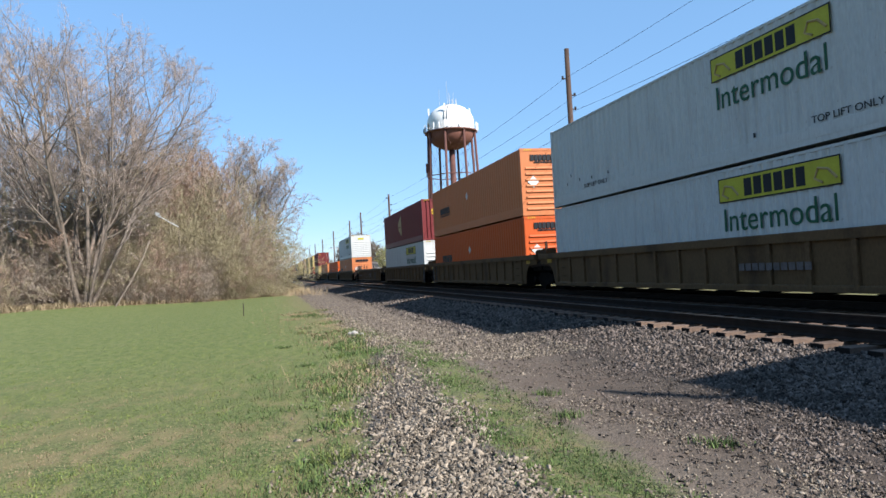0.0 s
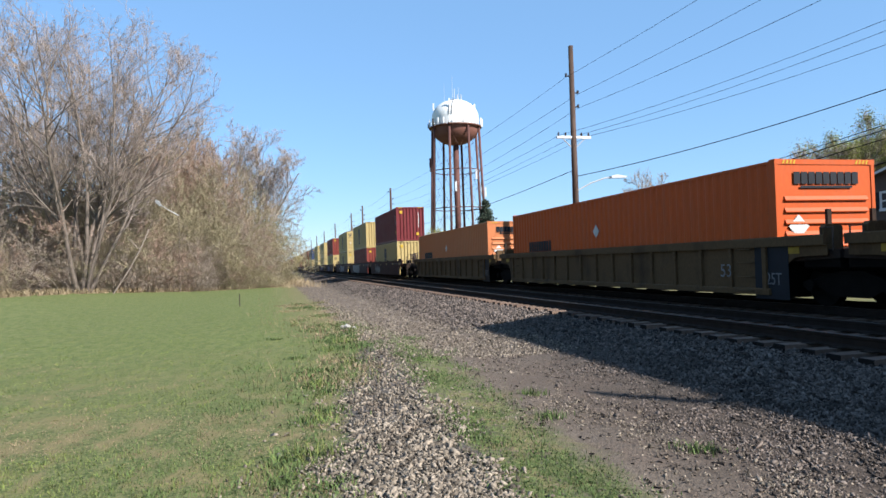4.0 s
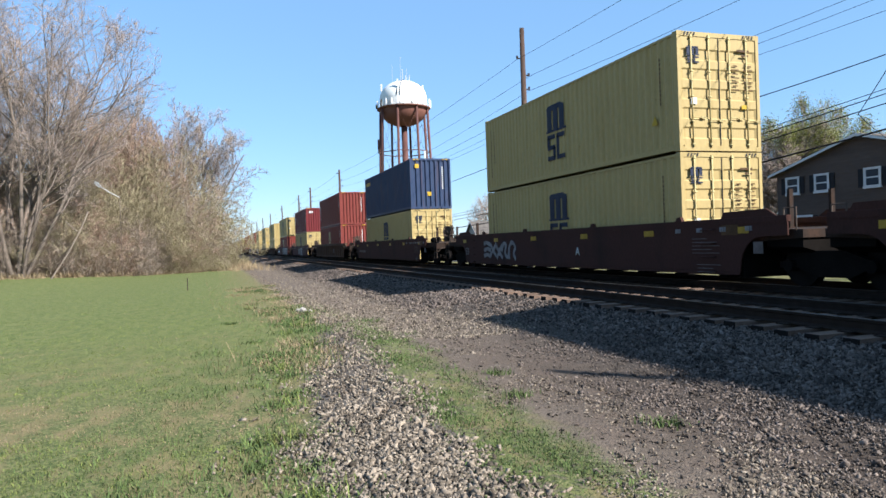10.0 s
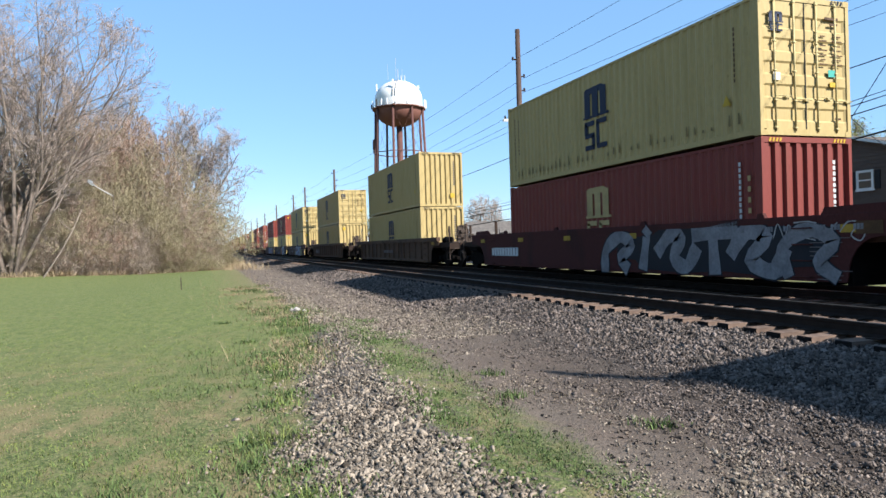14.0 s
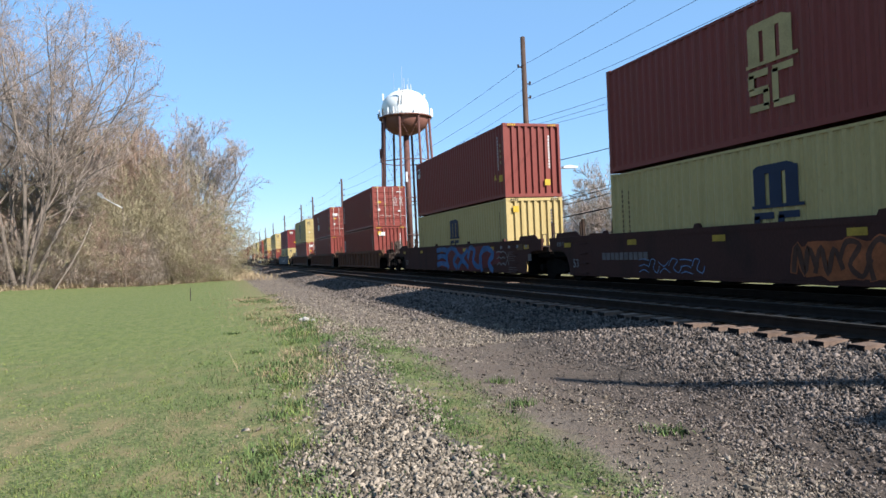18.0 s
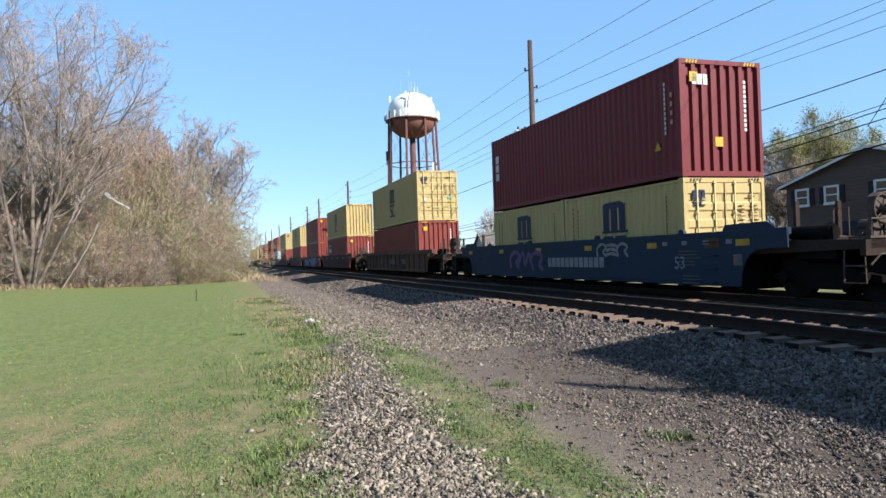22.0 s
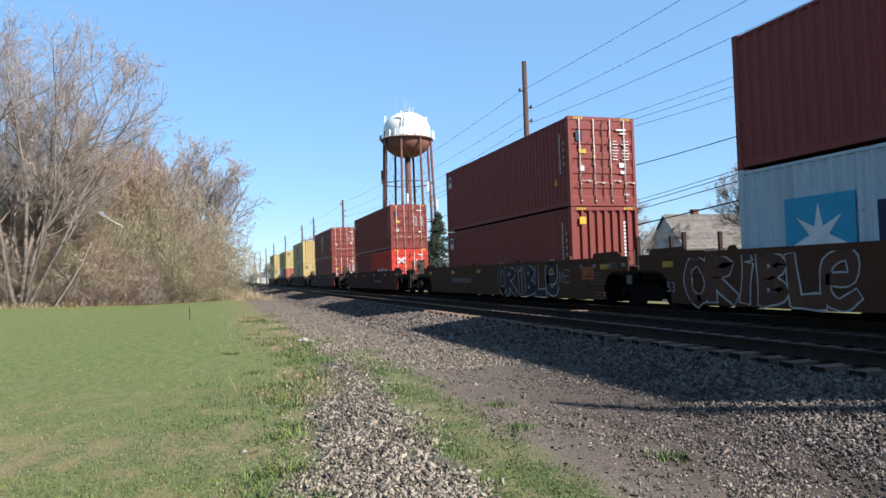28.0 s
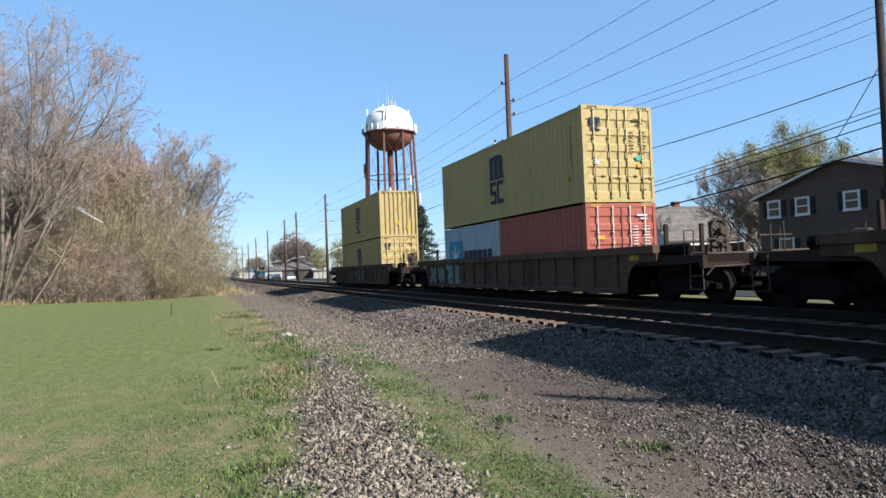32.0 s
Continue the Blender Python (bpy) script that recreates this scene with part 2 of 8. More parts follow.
M_BUD_RED = mat("red_maple_buds", (0.274, 0.167, 0.106), 0.9, 0, 0.3, 0.8, 8, 0.0, rnd=0.35)
M_LEAF = mat("young_leaves", (0.370, 0.378, 0.106), 0.85, 0, 0.25, 0.8, 8, 0.0, rnd=0.35)
M_NEEDLE = mat("conifer_needles", (0.085, 0.11, 0.075), 0.9, 0, 0.25, 0.8, 8, 0.0, rnd=0.4)
M_GRASS = mat("grass_blades", (0.165, 0.196, 0.052), 0.85, 0, 0.25, 0.5, 6, 0.0, tint=(0.19, 0.19, 0.07), rnd=0.36)
M_WEED = mat("broad_weed_leaves", (0.118, 0.165, 0.052), 0.8, 0, 0.2, 0.5, 6, 0.0, rnd=0.3)
M_DRY = mat("dry_grass", (0.274, 0.209, 0.125), 0.95, 0, 0.2, 0.8, 8, 0.0, tint=(0.228, 0.152, 0.084), rnd=0.3)
M_STONE = mat("crushed_limestone", (0.205, 0.168, 0.130), 0.95, 0, 0.25, 2.0, 60, 0.4, tint=(0.118, 0.09, 0.068), rnd=0.78)
M_BALLAST = mat("grey_ballast_stone", (0.135, 0.108, 0.092), 0.95, 0, 0.25, 2.0, 60, 0.4, tint=(0.053, 0.045, 0.038), rnd=0.78)
M_BALLAST_DARK = mat("dark_ballast", (0.05, 0.04, 0.033), 0.95, 0, 0.25, 2.0, 60, 0.4, tint=(0.025, 0.02, 0.017), rnd=0.5)
M_POLE = mat("weathered_pole_wood", (0.105, 0.068, 0.052), 0.9, 0, 0.25, 2, 20, 0.3, stretch=(1, 1, 0.1))
M_POLE_DARK = mat("creosoted_pole_wood", (0.057, 0.042, 0.034), 0.9, 0, 0.25, 2, 20, 0.3, stretch=(1, 1, 0.1))
M_WIRE = mat("black_cable", (0.009, 0.009, 0.011), 0.7, 0, 0.1)
M_ALU = mat("grey_aluminium", (0.62, 0.63, 0.64), 0.4, 0.4, 0.08)
M_TANK = mat("white_tank_paint", (0.82, 0.82, 0.80), 0.5, 0, 0.05, 0.4, 4, 0.03, tint=(0.66, 0.64, 0.6), stretch=(1, 1, 0.3))
M_TOWER_RED = mat("rusty_primer", (0.19, 0.085, 0.065), 0.7, 0, 0.2, 0.5, 5, 0.05, tint=(0.15, 0.06, 0.044), stretch=(1, 1, 0.3))
M_TOWER_LEG = mat("brown_tower_steel", (0.144, 0.068, 0.057), 0.7, 0.1, 0.15, 0.6, 6, 0.05)
M_SIDING = mat("charcoal_siding", (0.115, 0.085, 0.07), 0.8, 0, 0.1, 1, 10, 0.05, rnd=0.06)
M_SIDING_W = mat("white_siding", (0.502, 0.502, 0.486), 0.75, 0, 0.06, 1, 10, 0.05, rnd=0.05)
M_SHINGLE = mat("grey_brown_shingles", (0.17, 0.148, 0.13), 0.95, 0, 0.2, 2, 20, 0.3, rnd=0.15)
M_TRIM = mat("white_trim", (0.72, 0.72, 0.71), 0.6, 0, 0.05)
M_BLACKTRIM = mat("black_shutters", (0.015, 0.015, 0.018), 0.6, 0, 0.05)
M_BRICK = mat("chimney_brick", (0.198, 0.084, 0.061), 0.9, 0, 0.2, 6, 30, 0.3)
M_GLASS = mat("dark_window_glass", (0.05, 0.06, 0.07), 0.1, 0, 0.05, 1, 3, 0, spec=0.35)
M_ASPHALT = mat("asphalt", (0.042, 0.042, 0.043), 0.9, 0, 0.15, 1, 60, 0.3)
M_TEALWALL = mat("teal_wall", (0.046, 0.228, 0.228), 0.7, 0, 0.1)
M_BLUEROOF = mat("blue_grey_roof", (0.099, 0.144, 0.205), 0.7, 0, 0.1)


def ground_material():
    """Lawn, gravel track, dirt road and ballast on one sheet, told apart by their place, with ragged edges."""
    m = bpy.data.materials.new("ground")
    m.use_nodes = True
    n, l = m.node_tree.nodes, m.node_tree.links
    b = n["Principled BSDF"]
    b.inputs["Roughness"].default_value = 0.95
    b.inputs["Specular IOR Level"].default_value = 0.15
    geo, sep = n.new("ShaderNodeNewGeometry"), n.new("ShaderNodeSeparateXYZ")
    l.new(geo.outputs["Position"], sep.inputs[0])

    def nz(s, d=5, stretch=None):
        t = n.new("ShaderNodeTexNoise")
        t.inputs["Scale"].default_value, t.inputs["Detail"].default_value = s, d
        src = geo.outputs["Position"]
        if stretch:
            mp = n.new("ShaderNodeMapping")
            mp.inputs["Scale"].default_value = stretch
            l.new(src, mp.inputs[0])
            src = mp.outputs[0]
        l.new(src, t.inputs["Vector"])
        return t.outputs[0]

    def mr(v, a, c, lo=0.0, hi=1.0):
        r = n.new("ShaderNodeMapRange")
        for i, q in enumerate((a, c, lo, hi)):
            r.inputs[i + 1].default_value = q
        l.new(v, r.inputs[0])
        return r.outputs[0]

    def op(kind, a, c):
        r = n.new("ShaderNodeMath")
        r.operation = kind
        for i, q in enumerate((a, c)):
            if isinstance(q, (int, float)):
                r.inputs[i].default_value = q
            else:
                l.new(q, r.inputs[i])
        return r.outputs[0]

    def mixc(f, a, c):
        r = n.new("ShaderNodeMix")
        r.data_type = "RGBA"
        l.new(f, r.inputs[0])
        for i, q in ((6, a), (7, c)):
            if isinstance(q, tuple):
                r.inputs[i].default_value = (*q, 1)
            else:
                l.new(q, r.inputs[i])
        return r.outputs[2]

    X, Y = sep.outputs[0], sep.outputs[1]
    n1, n2, n3, n4 = nz(0.35), nz(2.2), nz(14), nz(70, 3)
    ragged = op("ADD", op("MULTIPLY", op("SUBTRACT", n2, 0.5), 1.1), op("MULTIPLY", op("SUBTRACT", n3, 0.5), 0.5))
    xr = op("ADD", X, ragged)
    left = op("MAXIMUM", mr(Y, 2, 14, -0.05, 2.05), mr(Y, 2, 7, 0.38, 0.88))
    right = mr(Y, 2, 12, 1.47, 2.35)
    right2 = op("ADD", right, mr(Y, 2, 18, 1.0, 0.35))
    lawn = op("SUBTRACT", 1.0, mr(op("SUBTRACT", xr, left), -0.12, 0.12))
    strip = op("MULTIPLY", mr(op("SUBTRACT", xr, right), -0.15, 0.15), op("SUBTRACT", 1.0, mr(op("SUBTRACT", xr, right2), -0.15, 0.2)))
    strip = op("MULTIPLY", op("MULTIPLY", strip, op("SUBTRACT", 1.0, mr(Y, 17, 30))), mr(op("ADD", n3, op("MULTIPLY", n2, 0.5)), 0.5, 0.75))
    far_side = mr(xr, 14.6, 15.2)
    grass = op("MAXIMUM", op("MAXIMUM", lawn, strip), far_side)
    n5 = nz(38, 4)
    green = mixc(mr(n3, 0.42, 0.58), (0.078, 0.102, 0.032), (0.158, 0.168, 0.062))
    green = mixc(op("MULTIPLY", mr(n5, 0.52, 0.62), 0.6), green, (0.235, 0.200, 0.105))
    green = mixc(op("MULTIPLY", mr(n5, 0.48, 0.38), 0.6), green, (0.052, 0.072, 0.024))
    dry = mixc(mr(n3, 0.3, 0.7), (0.240, 0.188, 0.096), (0.168, 0.144, 0.064))
    nearness = mr(Y, 4, 26, 1.0, 0.0)
    thin = op("MULTIPLY", mr(op("ADD", n1, op("MULTIPLY", op("SUBTRACT", nz(3.2, 8, (1, 0.55, 1)), 0.5), 1.7)), 0.44, 0.66), nearness)
    lawn_c = mixc(thin, green, dry)
    bright = mixc(mr(nz(0.08, 2, (1, 0.3, 1)), 0.4, 0.6), (0.132, 0.156, 0.046), (0.152, 0.172, 0.056))
    mown = mixc(op("MULTIPLY", mr(nz(1.3, 6, (1, 0.4, 1)), 0.35, 0.7), 0.5), bright, (0.175, 0.175, 0.068))
    mown = mixc(op("MULTIPLY", mr(nz(6, 6, (1, 0.4, 1)), 0.44, 0.58), 0.7), mown, (0.075, 0.110, 0.030))
    mown = mixc(op("MULTIPLY", mr(nz(22, 5, (1, 0.5, 1)), 0.5, 0.62), 0.55), mown, (0.215, 0.205, 0.095))
    lawn_c = mixc(mr(Y, 7, 15), lawn_c, mown)
    edge = op("MULTIPLY", mr(op("ADD", op("SUBTRACT", xr, left), op("MULTIPLY", op("SUBTRACT", n3, 0.5), 5.0)), -1.5, -0.5), mr(op("ADD", Y, op("MULTIPLY", op("SUBTRACT", n2, 0.5), 14)), 13, 19))
    lawn_c = mixc(op("MULTIPLY", edge, 0.55), lawn_c, (0.2, 0.155, 0.085))
    pebble = n.new("ShaderNodeTexVoronoi")
    pebble.inputs["Scale"].default_value = 26
    l.new(geo.outputs["Position"], pebble.inputs["Vector"])
    pv = n.new("ShaderNodeSeparateColor")
    l.new(pebble.outputs["Color"], pv.inputs[0])
    gravel_c = mixc(pv.outputs[0], (0.060, 0.050, 0.042), (0.152, 0.128, 0.108))
    dirt_c = mixc(mr(n2, 0.35, 0.65), (0.138, 0.102, 0.078), (0.19, 0.15, 0.115))
    dirt_c = mixc(op("MULTIPLY", mr(n4, 0.45, 0.65), 0.6), dirt_c, gravel_c)
    dirt_c = mixc(op("MULTIPLY", mr(n3, 0.5, 0.72), 0.55), dirt_c, (0.075, 0.058, 0.046))
    # browner soil near the ballast, with the train's shade painted into its colour
    soil_shade = op("MULTIPLY", op("MULTIPLY", mr(xr, 2.7, 4.0), mr(Y, 13, 5)), mr(n2, 0.25, 0.6, 0.35, 0.9))
    dirt_c = mixc(soil_shade, dirt_c, (0.05, 0.037, 0.03))
    ballast_c = mixc(pv.outputs[1], (0.024, 0.021, 0.018), (0.068, 0.058, 0.050))
    gravel_m = op("MULTIPLY", op("SUBTRACT", 1.0, mr(op("SUBTRACT", xr, right), -0.1, 0.2)), op("SUBTRACT", 1.0, mr(Y, 15, 24)))
    base = mixc(gravel_m, dirt_c, gravel_c)
    base = mixc(mr(xr, 4.3, 6.4), base, ballast_c)
    base = mixc(grass, base, lawn_c)
    # the ground's colour is lowered by the same factor, to deepen shade
    albedo = n.new("ShaderNodeHueSaturation")
    albedo.inputs["Value"].default_value = ALBEDO_SCALE
    l.new(base, albedo.inputs["Color"])
    l.new(albedo.outputs[0], b.inputs["Base Color"])
    bp = n.new("ShaderNodeBump")
    bp.inputs["Strength"].default_value, bp.inputs["Distance"].default_value = 0.6, 0.03
    hgt = op("ADD", op("MULTIPLY", pebble.outputs["Distance"], -0.6), n4)
    l.new(hgt, bp.inputs["Height"])
    l.new(bp.outputs[0], b.inputs["Normal"])
    return m


# ---- mesh tools ----
class Shape:
    """Gathers vertices and faces of one part."""

    def __init__(self):
        self.v, self.f = [], []

    def add(self, verts, faces):
        k = len(self.v)
        self.v += [tuple(p) for p in verts]
        self.f += [tuple(i + k for i in q) for q in faces]
        return self

    def box(self, x0, x1, y0, y1, z0, z1):
        return self.add([(x, y, z) for z in (z0, z1) for y in (y0, y1) for x in (x0, x1)],
                        [(0, 2, 3, 1), (4, 5, 7, 6), (0, 1, 5, 4), (2, 6, 7, 3), (0, 4, 6, 2), (1, 3, 7, 5)])

    def tube(self, p0, p1, r0, r1=None, n=8, caps=True):
        p0, p1 = Vector(p0), Vector(p1)
        r1 = r0 if r1 is None else r1
        d = (p1 - p0).normalized()
        u = d.orthogonal().normalized()
        w = d.cross(u)
        ring = [(math.cos(2 * math.pi * i / n), math.sin(2 * math.pi * i / n)) for i in range(n)]
        vs = [p0 + (u * c + w * s) * r0 for c, s in ring] + [p1 + (u * c + w * s) * r1 for c, s in ring]
        fs = [(i, (i + 1) % n, n + (i + 1) % n, n + i) for i in range(n)]
        if caps:
            fs += [tuple(range(n - 1, -1, -1)), tuple(range(n, 2 * n))]
        return self.add(vs, fs)

    def line(self, pts, r, n=6):
        """A bent rod: one unbroken tube through the points."""
        pts = [Vector(p) for p in pts]
        vs = []
        u = None
        for i, p in enumerate(pts):
            d = (pts[min(i + 1, len(pts) - 1)] - pts[max(i - 1, 0)]).normalized()
            u = (u - d * u.dot(d)).normalized() if u is not None and (u - d * u.dot(d)).length > 1e-3 else d.orthogonal().normalized()
            w = d.cross(u)
            vs += [p + (u * math.cos(2 * math.pi * k / n) + w * math.sin(2 * math.pi * k / n)) * r for k in range(n)]
        m = len(pts)
        fs = [(i * n + k, i * n + (k + 1) % n, (i + 1) * n + (k + 1) % n, (i + 1) * n + k) for i in range(m - 1) for k in range(n)]
        return self.add(vs, fs + [tuple(range(n - 1, -1, -1)), tuple(range((m - 1) * n, m * n))])

    def prism(self, outline, axis, a, b):
        """A convex or gently concave outline (two coordinates a point) pushed along an axis from a to b."""
        def at(p, s):
            return {"x": (s, p[0], p[1]), "y": (p[0], s, p[1]), "z": (p[0], p[1], s)}[axis]
        n = len(outline)
        vs = [at(p, a) for p in outline] + [at(p, b) for p in outline]
        return self.add(vs, [tuple(range(n)), tuple(range(2 * n - 1, n - 1, -1))] + [(i, n + i, n + (i + 1) % n, (i + 1) % n) for i in range(n)])

    def lathe(self, prof, n=32, cx=0, cy=0):
        k = len(prof)
        vs = [(cx + r * math.cos(2 * math.pi * i / n), cy + r * math.sin(2 * math.pi * i / n), z) for i in range(n) for r, z in prof]
        fs = [(i * k + j, ((i + 1) % n) * k + j, ((i + 1) % n) * k + j + 1, i * k + j + 1) for i in range(n) for j in range(k - 1)]
        return self.add(vs, fs)

    def mesh(self, name, material, smooth=False):
        me = bpy.data.meshes.new(name)
        me.from_pydata(self.v, [], self.f)
        me.materials.append(material)
        bm = bmesh.new()
        bm.from_mesh(me)
        bmesh.ops.recalc_face_normals(bm, faces=bm.faces)
        bm.to_mesh(me)
        bm.free()
        if smooth:
            me.polygons.foreach_set("use_smooth", [True] * len(me.polygons))
        me.update()
        return me


MESHES = {}


def part(name, shape, material, parent, label="", smooth=False, at=(0, 0, 0), key=None):
    """Links one mesh as a part under its thing. With a key, alike parts share the mesh; shape may then be a function that makes it."""
    if key is not None:
        full = (name, key, material.name)
        if full not in MESHES:
            MESHES[full] = (shape() if callable(shape) else shape).mesh(name, material, smooth)
        me = MESHES[full]
    else:
        me = (shape() if callable(shape) else shape).mesh(name, material, smooth)
    ob = new(name, me)
    ob.location = at
    ob.parent = parent
    return tagged(ob, label)


def thing(name, label, category, at=(0, 0, 0), rz=0, group="", kind=""):
    ob = new(name)
    ob.empty_display_size = 0.2
    ob.matrix_basis = pose(*at, 0, 0, rz)
    return tagged(ob, label, category, group, kind)


def single(name, shape, material, label, category, at=(0, 0, 0), rz=0, group="", kind="", smooth=False):
    ob = new(name, shape.mesh(name, material, smooth))
    ob.matrix_basis = pose(*at, 0, 0, rz)
    return tagged(ob, label, category, group, kind)


def array_mesh(name, verts, faces, material, smooth=False):
    """A mesh straight from arrays (faces: equal-sided)."""
    me = bpy.data.meshes.new(name)
    verts, faces = np.asarray(verts, dtype=np.float32), np.asarray(faces, dtype=np.int32)
    me.vertices.add(len(verts))
    me.vertices.foreach_set("co", verts.ravel())
    k = faces.shape[1]
    me.loops.add(faces.size)
    me.loops.foreach_set("vertex_index", faces.ravel())
    me.polygons.add(len(faces))
    me.polygons.foreach_set("loop_start", np.arange(0, faces.size, k, dtype=np.int32))
    if smooth:
        me.polygons.foreach_set("use_smooth", np.ones(len(faces), dtype=bool))
    me.update(calc_edges=True)
    me.validate()
    me.materials.append(material)
    return me


def letters(text, size, material, parent, at, side=-1, label="", name="lettering", rz=0, wide=1.0):
    """Raised lettering on a face that looks along side * x (or, side 0, along -y)."""
    cu = bpy.data.curves.new("letters", "FONT")
    cu.body, cu.size, cu.extrude, cu.align_x, cu.align_y = text, size, 0.003, "CENTER", "CENTER"
    tmp = bpy.data.objects.new("letters", cu)
    me = bpy.data.meshes.new_from_object(tmp)
    bpy.data.objects.remove(tmp)
    me.materials.clear()
    me.materials.append(material)
    turn = Euler((radians(90), 0, radians(rz))).to_matrix() if side == 0 else Euler((radians(90), 0, radians(90 * side + rz))).to_matrix()
    for v in me.vertices:
        v.co = turn @ Vector((v.co.x * wide, v.co.y, v.co.z))
    ob = new(name, me)
    ob.location, ob.parent = at, parent
    return tagged(ob, label)


# ---- the lie of the land ----
TRACK_NEAR, TRACK_FAR, RAIL = 8.3, 11.89, 0.49


def step(a, b, x):
    t = np.clip((x - a) / (b - a), 0, 1)
    return t * t * (3 - 2 * t)


def land(x, y):
    """Height of the ground."""
    x, y = np.asarray(x, dtype=float), np.asarray(y, dtype=float)
    z = 0.245 * step(4.7, 7.4, x) * (1 - step(13.4, 14.9, x))
    bank = 0.06 * np.exp(-((x - (0.9 + 0.1 * np.minimum(y, 14))) / 0.8) ** 2) * (1 - step(14, 22, y)) * step(-6, 0, y)
    rise = 0.52 * step(18, 50, y) * (1 - step(-16.0, -3.0, x)) * (1 - 0.6 * step(60, 160, y))
    dip = -0.05 * step(3.0, 4.2, x) * (1 - step(4.4, 5.4, x))
    return z + bank + rise + dip


# ---- ground ----
def ground():
    xs = np.concatenate([-np.geomspace(2600, 40, 16), np.arange(-36, -4, 1.0), np.arange(-4, 8, 0.12), np.arange(8, 16, 0.4), np.arange(16, 60, 2.0), np.geomspace(60, 2600, 14)])
    ys = np.concatenate([-np.geomspace(2600, 12, 12), np.arange(-10, 2, 1.0), np.arange(2, 26, 0.2), np.arange(26, 80, 1.0), np.arange(80, 300, 8.0), np.geomspace(300, 2600, 10)])
    gx, gy = np.meshgrid(xs, ys)
    gz = land(gx, gy)
    rng = np.random.default_rng(3)
    near = (gy > 1) & (gy < 40) & (gx > -8) & (gx < 9)
    gz = gz + np.where(near, rng.normal(0, 0.006, gz.shape), 0)
    v = np.stack([gx, gy, gz], -1).reshape(-1, 3)
    w = len(xs)
    i = np.arange(len(ys) - 1)[:, None] * w + np.arange(w - 1)[None, :]
    f = np.stack([i, i + 1, i + w + 1, i + w], -1).reshape(-1, 4)
    tagged(new("ground", array_mesh("ground", v, f, ground_material(), True)), "mown lawn, gravel track and dirt road beside ballast", "ground", kind="structure")


ground()


def road():
    s = Shape()
    s.box(19.5, 26.0, -200, 1500, -0.3, 0.03)
    single("road", s, M_ASPHALT, "worn grey asphalt street beyond the tracks", "road", kind="structure")


road()


# ---- tracks ----
def rail_shape(x, a, b):
    s = Shape()
    s.prism([(x - 0.07, RAIL - 0.17), (x + 0.07, RAIL - 0.17), (x + 0.07, RAIL - 0.155), (x + 0.012, RAIL - 0.13), (x + 0.012, RAIL - 0.045), (x + 0.036, RAIL - 0.035),
             (x + 0.036, RAIL - 0.004), (x - 0.036, RAIL - 0.004), (x - 0.036, RAIL - 0.035), (x - 0.012, RAIL - 0.045), (x - 0.012, RAIL - 0.13), (x - 0.07, RAIL - 0.155)], "y", a, b)
    return s


def track(centre, name, label):
    t = thing(name, label, "railway track", kind="structure")
    for side in (-1, 1):
        x = centre + side * 0.7535
        r = part("rail", rail_shape(x, -60, 2000), M_RAIL, t, "rusty steel rail")
        part("rail_head", Shape().box(x - 0.032, x + 0.032, -60, 2000, RAIL - 0.004, RAIL), M_RAILTOP, r, "polished running surface")
    rng = random.Random(5)

    def tie():
        return Shape().prism([(-1.295, -0.18), (1.295, -0.18), (1.3, -0.01), (1.29, 0.0), (-1.29, 0.0), (-1.3, -0.01)], "y", -0.115, 0.115)
    rest = Shape()
    k = 0
    y = 1.0
    while y < 420:
        dx, rot = rng.uniform(-0.05, 0.05), rng.uniform(-1.2, 1.2)
        if k < 290:
            o = part("tie", tie, M_TIE, t, key="tie")
            if len(o.data.materials) == 1:
                o.data.materials.append(M_END_GRAIN)
                for q in o.data.polygons:
                    q.material_index = 1 if abs(q.normal.x) > 0.6 else 0
            o.matrix_basis = pose(centre + dx, y, RAIL - 0.172, 0, rng.uniform(-0.4, 0.4), rot)
        else:
            rest.box(centre - 1.295 + dx, centre + 1.295 + dx, y - 0.115, y + 0.115, RAIL - 0.34, RAIL - 0.172)
        y += 0.497 + rng.uniform(-0.03, 0.03)
        k += 1
    tagged(part("far_ties", rest, M_TIE, t, "distant ties"), kind="stuff")
    plates = Shape()
    for i in range(120):
        for side in (-1, 1):
            x = centre + side * 0.7535
            plates.box(x - 0.17, x + 0.17, 1 + i * 0.497 - 0.09, 1 + i * 0.497 + 0.09, RAIL - 0.173, RAIL - 0.158)
    tagged(part("tie_plates", plates, M_RAIL, t, "rusty tie plates"), kind="stuff")


track(TRACK_NEAR, "near_track", "empty railway track with wooden ties in ballast")
track(TRACK_FAR, "far_track", "railway track that carries the train")

# ---- containers ----
LOOK = {"Y": (M_YELLOW, "yellow"), "R": (M_RED, "oxide-red"), "M": (M_MAROON, "maroon"), "B": (M_BROWN, "brown-red"), "K": (M_BRIGHT, "bright red"), "S": (M_SALMON, "faded red"),
        "N": (M_BLUE, "dark blue"), "G": (M_GREY, "pale grey"), "W": (M_WHITE, "white"), "O": (M_ORANGE, "orange"), "F": (M_FADED, "faded orange"), "U": (M_MAROON, "maroon")}


def wave(length, period, depth, flat=0.27):
    """A corrugated line: (place along it, depth) pairs."""
    n = max(1, round(length / period))
    p = length / n
    out = []
    for i in range(n):
        a = -length / 2 + i * p
        out += [(a, 0), (a + p * flat, 0), (a + p * 0.5, -depth), (a + p * (0.5 + flat), -depth)]
    return out + [(length / 2, 0)]


